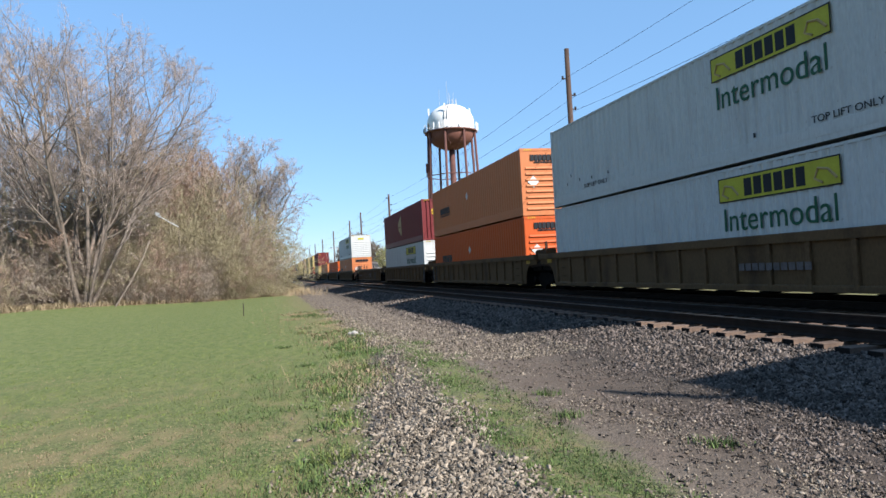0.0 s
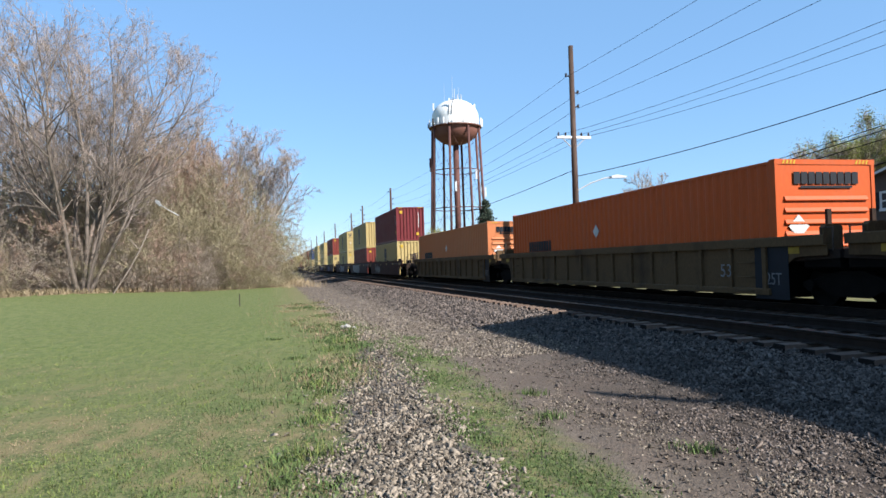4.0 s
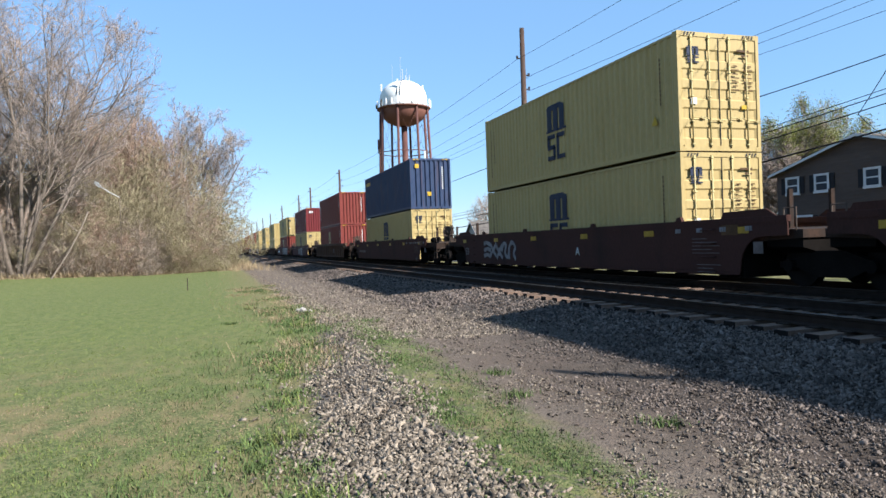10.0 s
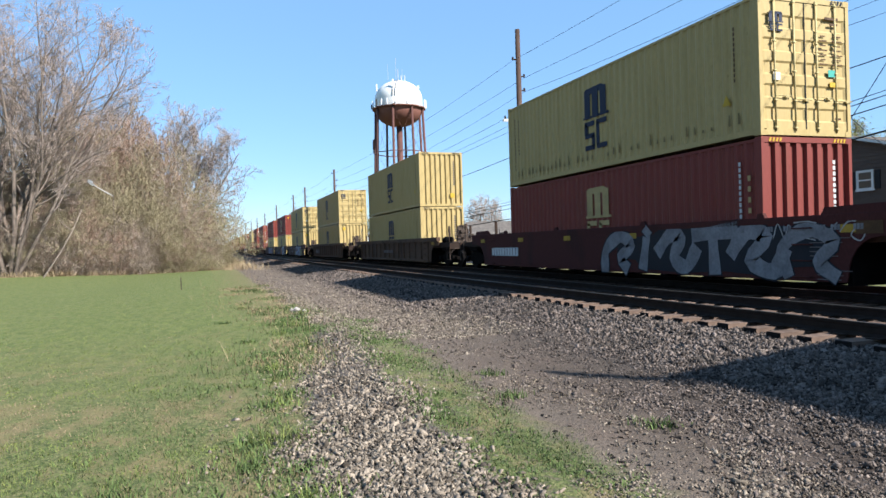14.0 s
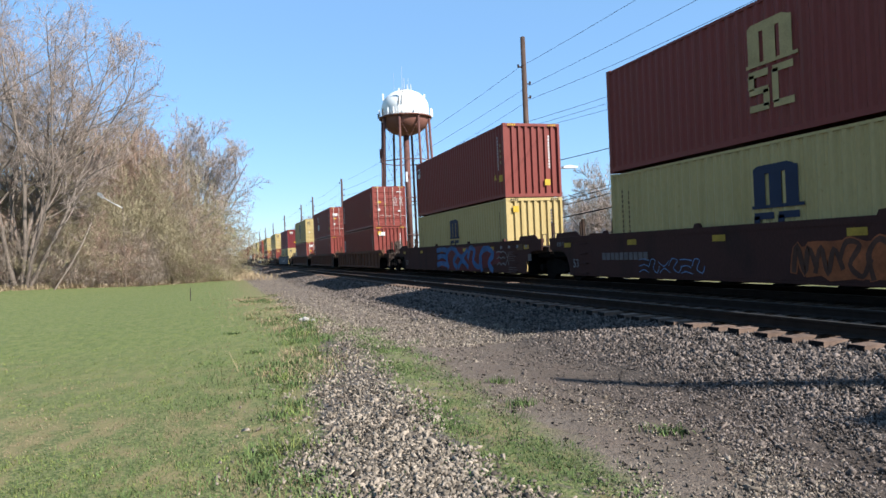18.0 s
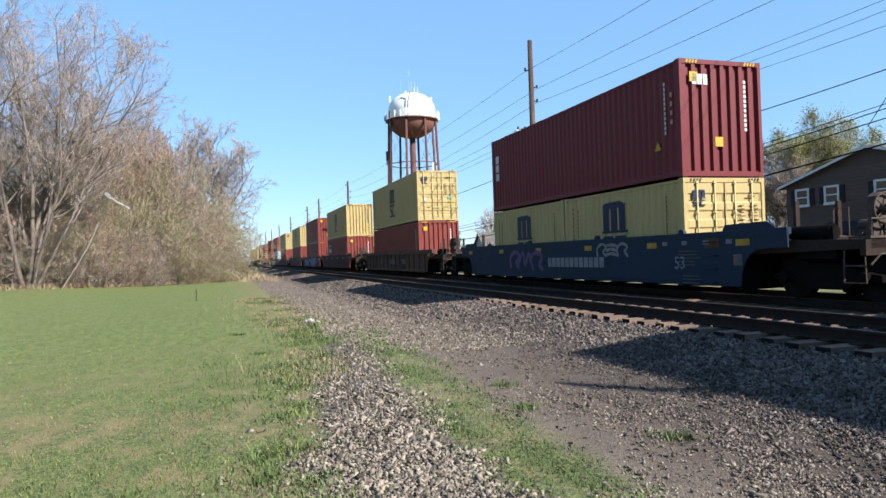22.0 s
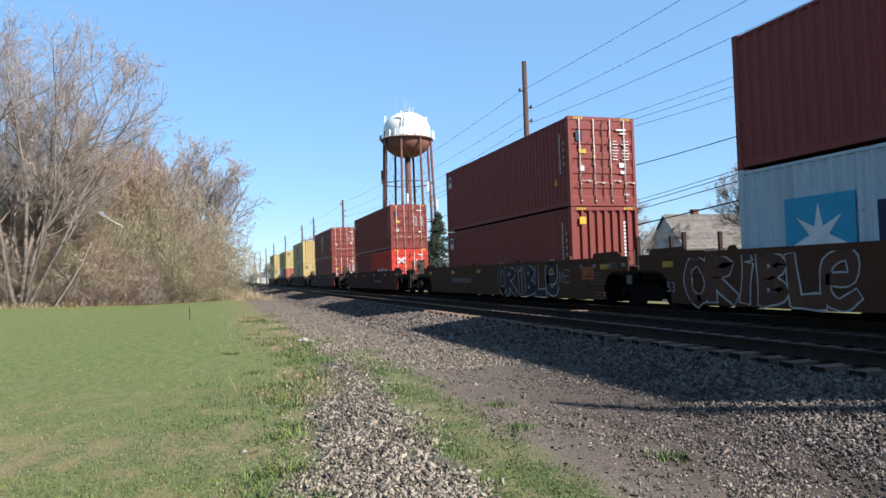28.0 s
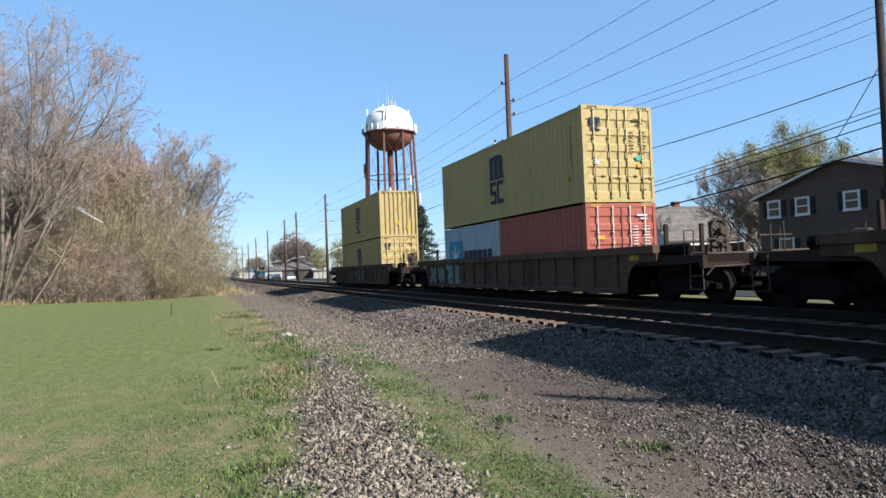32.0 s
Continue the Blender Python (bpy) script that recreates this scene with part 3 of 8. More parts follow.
def side_panel(length, h, period, depth):
    """Corrugated sheet that faces -x, its outer ridges at x = 0."""
    s = Shape()
    line = wave(length, period, depth)
    vs = [(-d, y, z) for y, d in line for z in (0, h)]
    n = len(line)
    s.add(vs + [(0.05, y, z) for y, d in line for z in (0, h)],
          [(2 * i, 2 * i + 1, 2 * i + 3, 2 * i + 2) for i in range(n - 1)] + [(2 * n + 2 * i, 2 * n + 2 * i + 2, 2 * n + 2 * i + 3, 2 * n + 2 * i + 1) for i in range(n - 1)])
    return s


def end_panel(width, h, period, depth):
    """Corrugated sheet that faces -y."""
    s = Shape()
    line = wave(width, period, depth, 0.4)
    n = len(line)
    return s.add([(x, -d, z) for x, d in line for z in (0, h)], [(2 * i, 2 * i + 2, 2 * i + 3, 2 * i + 1) for i in range(n - 1)])


def door_leaf(w, h):
    """A steel door leaf that faces -y, with five pressed bands."""
    s = Shape()
    zs, bands = [(0.0, 0.0)], 5
    for i in range(bands):
        a = h * (0.06 + 0.9 * i / bands)
        b = h * (0.06 + 0.9 * (i + 0.62) / bands)
        zs += [(a, 0.0), (a + 0.04, 0.028), (b - 0.04, 0.028), (b, 0.0)]
    zs.append((h, 0.0))
    xs = [-w / 2, -w / 2 + 0.06, w / 2 - 0.06, w / 2]
    vs = [(x, d if 0 < j < 3 else 0.0, z) for z, d in zs for j, x in enumerate(xs)]
    fs = [(4 * i + j, 4 * i + j + 1, 4 * i + j + 5, 4 * i + j + 4) for i in range(len(zs) - 1) for j in range(3)]
    s.add(vs, fs)
    return s


def lock_bar(h):
    s = Shape()
    s.tube((0, -0.03, -0.05), (0, -0.03, h + 0.05), 0.02, n=8)
    for z in (0.02, h * 0.22, h * 0.45, h * 0.68, h - 0.02):
        s.box(-0.035, 0.035, -0.052, -0.004, z - 0.02, z + 0.02)
    return s


def lock_handle(sign):
    s = Shape()
    s.line([(0, -0.045, 0), (sign * 0.12, -0.05, 0.012), (sign * 0.42, -0.05, 0.0)], 0.011)
    s.box(sign * 0.3 - 0.045, sign * 0.3 + 0.045, -0.055, -0.005, -0.03, 0.03)
    return s


def plate(y0, y1, z0, z1, x=0.0):
    return Shape().box(x - 0.004, x + 0.002, y0, y1, z0, z1)


def bars_v(n, h, w, gap):
    """A column of short marks: an upright line of writing."""
    s = Shape()
    p = h / n
    for i in range(n):
        s.box(-0.004, 0.002, -w / 2, w / 2, -h / 2 + i * p, -h / 2 + i * p + p * (1 - gap))
    return s


def emblem_m():
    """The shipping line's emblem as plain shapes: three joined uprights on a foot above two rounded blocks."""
    s = Shape()
    for y in (0.44, 0.02, -0.4):
        s.box(-0.004, 0.002, y - 0.155, y + 0.155, 0.12, 0.92)
    s.prism([(0.6, 0.92), (0.5, 0.98), (-0.3, 1.0), (-0.5, 0.92), (-0.5, 0.82), (0.6, 0.8)], "x", -0.0035, 0.002)
    s.box(-0.0045, 0.002, -0.68, 0.66, 0.1, 0.17)
    for y in (0.34, -0.3):
        for a, b, c, d in ((-0.26, 0.26, -0.12, 0.02), (-0.26, 0.26, -0.82, -0.68), (0.12, 0.28, -0.36 if y > 0 else -0.72, -0.05)):
            s.box(-0.004, 0.002, y + a, y + b, c, d)
    s.box(-0.004, 0.002, 0.08, 0.6, -0.47, -0.33)
    s.box(-0.004, 0.002, 0.06, 0.22, -0.74, -0.4)
    return s


def star(r0, r1, n):
    pts = []
    for i in range(2 * n):
        a = math.pi / 2 + math.pi * i / n
        pts.append((math.cos(a) * (r0 if i % 2 == 0 else r1), math.sin(a) * (r0 if i % 2 == 0 else r1)))
    s = Shape()
    vs = [(-0.006, 0, 0)] + [(-0.006, p[0], p[1]) for p in pts]
    s.add(vs, [(0, 1 + i, 1 + (i + 1) % (2 * n)) for i in range(2 * n)])
    vs = [(-0.001, p[0], p[1]) for p in pts]
    return s.add([(-0.006, p[0], p[1]) for p in pts] + vs, [(i, (i + 1) % (2 * n), 2 * n + (i + 1) % (2 * n), 2 * n + i) for i in range(2 * n)])


def word_bars(y0, y1, z0, z1, n):
    """A word that is not spelt out: a row of blocks."""
    s = Shape()
    p = (y1 - y0) / n
    for i in range(n):
        s.box(-0.004, 0.002, y0 + i * p + p * 0.1, y0 + (i + 1) * p - p * 0.1, z0, z1)
    return s


def end_bars(x0, x1, z0, z1, n):
    s = Shape()
    p = (x1 - x0) / n
    for i in range(n):
        s.box(x0 + i * p + p * 0.08, x0 + (i + 1) * p - p * 0.08, -0.004, 0.003, z0, z1)
    return s


CONTAINERS = []


def container(colour, lead, mark, at, length=12.192, h=2.896, where="", rng=None):
    """A steel container; its end towards -y shows doors (d) or a corrugated wall (c)."""
    m, word = LOOK[colour]
    w = 2.591 if length > 13 else 2.438
    feet = {12.192: "forty-foot", 6.058: "twenty-foot"}.get(length, "fifty-three-foot")
    c = thing("shipping_container", "%s %s container with %s, %s" % (word, feet, {"d": "locked double doors", "c": "a corrugated end", "h": "a ribbed end"}[lead], where), "container", at, group="containers on the train")
    X, Yh = w / 2, length / 2
    key = (length, h, lead)

    def frame_shape():
        s = Shape()
        for sx in (-1, 1):
            for sy in (-1, 1):
                a, b = sorted((sx * X, sx * (X - 0.09)))
                p, q = sorted((sy * Yh, sy * (Yh - 0.14)))
                s.box(a, b, p, q, 0.1, h - 0.1)
            a, b = sorted((sx * (X - 0.006), sx * (X - 0.07)))
            s.box(a, b, -Yh + 0.15, Yh - 0.15, h - 0.09, h - 0.03)
            s.box(a, b, -Yh + 0.15, Yh - 0.15, 0.035, 0.16)
        for sy in (-1, 1):
            p, q = sorted((sy * (Yh - 0.004), sy * (Yh - 0.1)))
            s.box(-X + 0.15, X - 0.15, p, q, h - 0.115, h - 0.004)
            s.box(-X + 0.15, X - 0.15, p, q, 0.01, 0.14)
        s.box(-X + 0.08, X - 0.08, -Yh + 0.1, Yh - 0.1, 0.08, 0.12)
        return s
    part("frame", frame_shape, m, c, key=key)
    period = 0.278 if length < 13 else 0.31
    dep = 0.036 if length < 13 else 0.03
    for sx in (-1, 1):
        o = part("side_panel", lambda: side_panel(length - 0.28, h - 0.22, period, dep), m, c, key=key)
        o.matrix_basis = pose(sx * (X - 0.012), 0, 0.15, 0, 0, 0 if sx < 0 else 180)
    part("roof_panel", lambda: Shape().box(-X + 0.06, X - 0.06, -Yh + 0.08, Yh - 0.08, h - 0.06, h - 0.035), m, c, key=key)

    def far_end():
        o = part("end_panel", lambda: end_panel(w - 0.18, h - 0.22, 0.27, 0.07), m, c, key=key)
        return o
    bar_m = M_BAR_YELLOW if colour == "Y" else M_BAR_PALE
    ends = [(-1, lead), (1, "c" if lead in "dh" else "d")]
    if length > 13:
        for sx in (-1, 1):
            o = part("base_band", lambda: Shape().prism([(-0.004, 0.15), (0.03, 0.15), (0.03, 0.4), (0.0, 0.4), (-0.004, 0.39)], "y", -Yh + 0.15, Yh - 0.15), m, c, "smooth lower band", key=key)
            o.matrix_basis = pose(sx * (X - 0.004), 0, 0, 0, 0, 0 if sx < 0 else 180)
    for sy, what in ends:
        if what == "h":
            part("end_panel", lambda: Shape().box(-X + 0.09, X - 0.09, -0.02, 0.02, 0.1, h - 0.1), m, c, at=(0, sy * (Yh - 0.04), 0), key=("hend", h))
            for k in range(8):
                part("end_rib", lambda: Shape().prism([(-0.085, 0.0), (-0.09, 0.02), (-0.05, 0.1), (0, 0.12), (0, 0)], "x", -X + 0.22, X - 0.22).add([], []), m, c, "pressed level rib", at=(0, sy * (Yh - 0.055), 0.25 + 0.25 * k), key="erib")
            part("sign_frame", lambda: Shape().box(-0.98, 0.98, -0.02, 0.02, 0, 0.03).box(-0.98, 0.98, -0.02, 0.02, 0.47, 0.5).box(-0.98, -0.95, -0.02, 0.02, 0, 0.5).box(0.95, 0.98, -0.02, 0.02, 0, 0.5), m, c, "raised frame round the sign", at=(0, sy * (Yh - 0.06), h * 0.78), key="sframe")
            part("vent_bar", lambda: Shape().box(-0.3, 0.3, -0.03, 0.02, -0.05, 0.05), M_ALU, c, "pale bar with two slots", at=(0.1, sy * (Yh - 0.05), h * 0.71), key="vbar")
        elif what == "c":
            o = far_end()
            o.matrix_basis = pose(0, sy * (Yh - 0.02), 0.12, 0, 0, 0 if sy < 0 else 180)
        else:
            for sx in (-1, 1):
                lw = w / 2 - 0.105
                d = part("door", lambda: door_leaf(lw, h - 0.26), m, c, key=key)
                d.matrix_basis = pose(sx * (lw / 2 + 0.005), sy * (Yh - 0.02), 0.14, 0, 0, 0 if sy < 0 else 180)
                if sy < 0:
                    for k in (-0.27, 0.25):
                        part("locking_bar", lambda: lock_bar(h - 0.26), bar_m, d, "painted locking bar", at=(k, 0, 0), key=key, smooth=True)
                        part("door_handle", lambda: lock_handle(1), bar_m, d, "bent steel handle", at=(k, 0, 0.3 * h - 0.2 - (0.06 if k > 0 else 0)), key=key)
            part("door_gasket", lambda: Shape().box(-0.014, 0.014, -0.006, 0.006, 0.14, h - 0.12), M_RUBBER, c, "black rubber gasket", at=(0, sy * (Yh - 0.018), 0), key=("gasket", h))
    for sx in (-1, 1):
        for sy in (-1, 1):
            for z in (0, h - 0.118):
                part("corner_casting", lambda: Shape().prism([(-0.081, 0.01), (-0.071, 0), (0.071, 0), (0.081, 0.01), (0.081, 0.108), (0.071, 0.118), (-0.071, 0.118), (-0.081, 0.108)], "y", -0.089, 0.089),
                     m, c, at=(sx * (X - 0.079), sy * (Yh - 0.087), z), key="casting")
    marks(c, colour, lead, mark, X, Yh, h, rng or random.Random(1))
    CONTAINERS.append((c, Vector(at)))
    return c


def decal(name, s, m, c, at, label="", key=None):
    o = part(name, s, m, c, label, at=at, key=key)
    return tagged(o, kind="stuff") if "writing" in name or name in ("emblem", "end_emblem", "hazard_strip") else o


def marks(c, colour, lead, mark, X, Yh, h, rng):
    """Emblems, stickers and lines of writing on the side towards the camera (-x) and on the leading end (-y)."""
    x = -X + 0.004
    ink = M_D_NAVY if colour in "YG" else M_D_WHITE
    y_end = -Yh - 0.004 if lead == "d" else -Yh + 0.012
    if "m" in mark:
        e = M_D_NAVY if colour == "Y" else M_D_TAN
        if "x" in mark:
            e = M_D_BLACK
        decal("emblem", emblem_m, e, c, (x, 0.1, h * 0.49), "shipping line emblem", key="emblem")
    if "m" in mark and colour == "Y":
        decal("side_writing", lambda: bars_v(14, 1.9, 0.045, 0.35), M_D_BROWN, c, (x, Yh - 0.55, h * 0.52), "upright line of small writing", key="sw14")
        decal("side_writing", lambda: bars_v(10, 1.3, 0.04, 0.35), M_D_BROWN, c, (x, Yh - 0.85, h * 0.6), "upright line of small writing", key="sw10")
        decal("side_writing", lambda: bars_v(11, 1.2, 0.035, 0.3), M_D_BROWN, c, (x, -Yh + 0.7, h * 0.63), "upright line of small writing", key="sw11")
    if colour in "RMB" and length_of(Yh) == 40:
        decal("side_writing", lambda: bars_v(11, 1.35, 0.06, 0.3), M_D_WHITE, c, (x, -Yh + 0.62, h * 0.62), "upright line of small writing", key="sw11b")
        decal("side_writing", lambda: bars_v(4, 0.9, 0.08, 0.5), M_D_TAN, c, (x, -Yh + 0.36, h * 0.62), "upright line of small marks", key="sw4")
        if rng.random() < 0.7:
            decal("yellow_sticker", lambda: plate(-0.17, 0.17, -0.13, 0.13), M_D_YELLOW, c, (x, -Yh + 0.4, h * 0.27), "faded yellow sticker", key="ys")
    if "k" in mark:
        s = Shape()
        for k in range(40):
            y, tall = -Yh + 0.6 + k * 0.278, rng.uniform(0.06, 0.32)
            if rng.random() < 0.8:
                s.prism([(y - 0.03, 0.3), (y + 0.03, 0.3), (y + 0.018, 0.3 + tall), (y - 0.012, 0.3 + tall * 0.9)], "x", -0.003, 0.002)
        tagged(part("scrape", s, M_D_SCRAPE, c, "row of rusty scrapes on the ridges", at=(x, 0, 0.02)), kind="stuff")
    if "r" in mark:
        decal("side_writing", lambda: bars_v(6, 1.5, 0.24, 0.3), M_D_WHITE, c, (x, Yh - 0.55, h * 0.55), "tall upright white lettering blocks", key="sw6")
    if "t" in mark:
        decal("side_writing", lambda: bars_v(3, 1.05, 0.3, 0.18), M_D_WHITE, c, (x, Yh - 0.55, h * 0.6), "three white blocks of lettering", key="sw3")
        decal("end_writing", lambda: end_bars(-0.24, 0.24, -0.13, 0.13, 3), M_D_WHITE, c, (-0.62, y_end, h * 0.83), "three white blocks of lettering", key="ew3")
    if "z" in mark:
        decal("emblem", lambda: word_bars(-0.55, 0.55, -0.3, 0.3, 3), M_D_WHITE, c, (x, 2.0, h * 0.42), "three white blocks", key="zb")
        for i, (dy, dz) in enumerate(((0.5, 0.95), (0.17, 1.0), (-0.17, 1.0), (-0.5, 0.95), (0.32, 0.65), (0.0, 0.68), (-0.32, 0.65))):
            decal("star", lambda: star(0.13, 0.06, 5), M_D_WHITE, c, (x, 2.0 + dy, h * 0.42 + dz), "small white star", key="zs")
        decal("end_writing", lambda: end_bars(-0.24, 0.24, -0.13, 0.13, 3), M_D_WHITE, c, (-0.7, y_end, h * 0.74), "white blocks", key="ew3")
    if "f" in mark:
        decal("emblem", lambda: plate(-0.2, 0.2, -0.25, 0.25), M_D_WHITE, c, (x, Yh - 0.55, h * 0.8), "white square emblem with a dark flag", key="fsq")
        decal("emblem_flag", lambda: plate(-0.14, 0.14, -0.02, 0.18, -0.003), M_D_NAVY, c, (x, Yh - 0.55, h * 0.8), "dark blue flag shape", key="ffl")
        if lead == "d":
            decal("end_emblem", lambda: end_bars(-0.14, 0.14, -0.17, 0.17, 1), M_D_NAVY, c, (-0.85, y_end - 0.01, h * 0.78), "dark square emblem", key="eem")
    if "o" in mark:
        decal("side_writing", lambda: word_bars(-0.7, 0.7, -0.12, 0.12, 5), M_D_YELLOW, c, (x, Yh - 1.1, h * 0.83), "yellow lettering blocks", key="oo")
    if "a" in mark:
        big = Yh > 4
        decal("emblem_panel", lambda: plate(-0.79, 0.79, -0.79, 0.79), M_D_SKY, c, (x, Yh - (2.0 if big else 1.35), h * 0.47), "sky-blue square panel", key="ap")
        decal("emblem_star", lambda: star(0.64, 0.22, 7), M_D_WHITE, c, (x - 0.002, Yh - (2.0 if big else 1.35), h * 0.47), "white seven-pointed star", key="as")
        if big:
            decal("side_writing", lambda: word_bars(-3.6, 3.6, -0.42, 0.42, 6), M_D_NAVY, c, (x, -0.6, h * 0.52), "six dark blue lettering blocks", key="aw")
        else:
            decal("side_writing", lambda: word_bars(-1.5, 1.5, -0.2, 0.2, 6), M_D_NAVY, c, (x, -0.8, h * 0.52), "dark blue lettering blocks", key="aw2")
    if "h" in mark:
        decal("side_writing", lambda: word_bars(-1.0, 0.3, -0.2, 0.2, 7), M_D_WHITE, c, (x, 0.9, h * 0.45), "white lettering blocks", key="hw")
        decal("side_writing", lambda: word_bars(-0.35, 0.35, -0.2, 0.2, 3), M_D_WHITE, c, (x, -1.3, h * 0.45), "white lettering blocks", key="hw2")
        s = Shape()
        for sg in (-1, 1):
            s.prism([(-0.4, sg * 0.3), (-0.22, sg * 0.32), (0.4, -sg * 0.22), (0.3, -sg * 0.34)], "x", -0.004, 0.002)
        decal("emblem", s, M_D_WHITE, c, (x, -0.3, h * 0.45), "white crossed streamers")
        s = Shape()
        for sg in (-1, 1):
            s.prism([(-0.28, sg * 0.18), (-0.16, sg * 0.2), (0.28, -sg * 0.14), (0.2, -sg * 0.22)], "y", -0.004, 0.003)
        decal("end_emblem", s, M_D_WHITE, c, (-0.6, y_end - 0.01, h * 0.72), "white crossed streamers")
    if "b" in mark:
        decal("emblem_panel", lambda: plate(-0.85, 0.85, -0.5, 0.5), M_D_NAVY, c, (x, Yh - 1.75, h * 0.66), "dark panel with a white lighthouse shape", key="bp")
        decal("emblem", lambda: word_bars(-0.75, 0.5, -0.34, 0.0, 6), M_D_WHITE, c, (x - 0.003, Yh - 1.75, h * 0.66), "white lettering blocks", key="bw")
        decal("emblem_tower", lambda: plate(0.62, 0.76, -0.4, 0.4, -0.003), M_D_WHITE, c, (x, Yh - 1.75, h * 0.66), "white lighthouse shape", key="bl")
        decal("emblem_band", lambda: plate(-0.8, 0.5, 0.22, 0.42, -0.003), M_D_TEAL, c, (x, Yh - 1.75, h * 0.66), "green band", key="bb")
    if "j" in mark:
        for dz, e in ((0, 0),):
            decal("sign_panel", lambda: plate(-1.82, 1.82, -0.29, 0.29), M_D_LEMON, c, (x, -3.45, 2.36), "yellow sign panel with a scroll at each end", key="jp")
            decal("sign_border", lambda: Shape().box(-0.006, 0, -1.82, 1.82, 0.26, 0.29).box(-0.006, 0, -1.82, 1.82, -0.29, -0.26).box(-0.006, 0, -1.82, -1.79, -0.26, 0.26).box(-0.006, 0, 1.79, 1.82, -0.26, 0.26), M_D_BLACK, c, (x, -3.45, 2.36), "dark border", key="jb")
            decal("sign_writing", lambda: word_bars(-0.95, 0.95, -0.2, 0.2, 6), M_D_BLACK, c, (x - 0.003, -3.45, 2.36), "dark lettering blocks", key="jw")
            for sy in (-1, 1):
                decal("scroll", lambda: Shape().line([(-0.006, -0.3, -0.15), (-0.006, -0.1, 0.05), (-0.006, 0.15, 0.1), (-0.006, 0.25, -0.1), (-0.006, 0.05, -0.2)], 0.03, 5), M_D_TAN, c, (x, -3.45 + sy * 1.42, 2.36), "scroll ornament", key="js")
            letters("Intermodal", 0.78, M_D_GREEN, c, (x - 0.002, -3.45, 1.62), -1, "green word Intermodal", "intermodal_lettering")
        for ly in (Yh - 3.4, -Yh + 2.6):
            tagged(letters("TOP LIFT ONLY", 0.2, M_D_BLACK, c, (x - 0.004, ly, 0.5), -1, "small black lettering", "side_lettering", wide=1.2), kind="stuff")
        for k in range(7):
            decal("scuff", lambda: plate(-0.03, 0.03, -0.05, 0.05), M_D_BLACK, c, (x, rng.uniform(-Yh + 1, Yh - 1), rng.uniform(0.5, 1.1)), "dark scuff mark", key="scuff%d" % (k % 2))
        decal("end_panel_sign", lambda: end_bars(-0.45, 0.45, -0.12, 0.12, 1), M_D_LEMON, c, (0.0, -Yh - 0.012, h * 0.84), "yellow sign panel", key="je")
    if "s" in mark:
        decal("side_writing", lambda: word_bars(-1.15, 1.15, -0.2, 0.2, 9), M_D_BLACK, c, (x, Yh - 3.0, h * 0.5), "dark lettering blocks", key="sb")
        decal("side_underline", lambda: plate(-1.1, 1.1, -0.33, -0.25), M_D_BLACK, c, (x, Yh - 3.0, h * 0.5), "dark underline", key="sl")
        decal("end_writing", lambda: end_bars(-0.85, 0.85, -0.13, 0.13, 9), M_D_BLACK, c, (0.0, -Yh - 0.012, h * 0.86), "dark lettering blocks", key="se")
        decal("end_underline", lambda: end_bars(-0.8, 0.8, -0.22, -0.17, 1), M_D_BLACK, c, (0.0, -Yh - 0.012, h * 0.86), "dark underline", key="su")
        decal("diamond_placard", lambda: Shape().prism([(0, 0.22), (0.22, 0), (0, -0.22), (-0.22, 0)], "x", -0.005, 0.002), M_D_WHITE, c, (x, 0.2, h * 0.62), "white diamond placard", key="sd")
        decal("diamond_placard", lambda: Shape().prism([(0, 0.26), (0.26, 0), (0, -0.26), (-0.26, 0)], "y", -0.005, 0.002), M_D_WHITE, c, (-0.75, -Yh - 0.012, h * 0.5), "white diamond placard", key="sd2")
    if "u" in mark:
        for dy, pts in ((0, [(-0.9, 0.3), (0.0, 0.75), (0.0, 0.05), (-0.9, 0.05)]), (0, [(-0.9, -0.05), (0.0, -0.05), (0.0, -0.6), (-0.9, -0.15)]), (0, [(0.06, 0.75), (0.5, 0.9), (0.5, -0.75), (0.06, -0.6)])):
            decal("emblem", Shape().prism([(-p, q) for p, q in pts], "x", -0.004, 0.002), M_D_TAN, c, (x, 0.3, h * 0.52), "pale gold geometric emblem")
        for pts in ([(-0.7, 0.2), (0.0, 0.45), (0.0, 0.03), (-0.7, 0.03)], [(-0.7, -0.03), (0.0, -0.03), (0.0, -0.4), (-0.7, -0.12)], [(0.04, 0.45), (0.5, 0.5), (0.5, -0.5), (0.04, -0.4)]):
            decal("end_emblem", Shape().prism(pts, "y", -0.004, 0.003), M_D_YELLOW, c, (0.1, -Yh + 0.012, h * 0.68), "gold geometric emblem")
    if colour not in "WOFU" and rng.random() < 0.8:
        decal("warning_sticker", lambda: Shape().prism([(-0.13, -0.1), (0.13, -0.1), (0.0, 0.13)], "x", -0.005, 0.002), M_D_YELLOW, c, (x, -Yh + 0.95, h * 0.3), "small yellow triangle", key="tri")
    # leading end: small papers and stickers
    faint = M_D_OCHRE if colour in "YG" else M_D_PALE
    if lead == "d" and colour == "Y":
        decal("end_emblem", end_emblem_m, M_D_NAVY, c, (-0.78, y_end - 0.004, h * 0.8), "small dark emblem", key="eem_m")
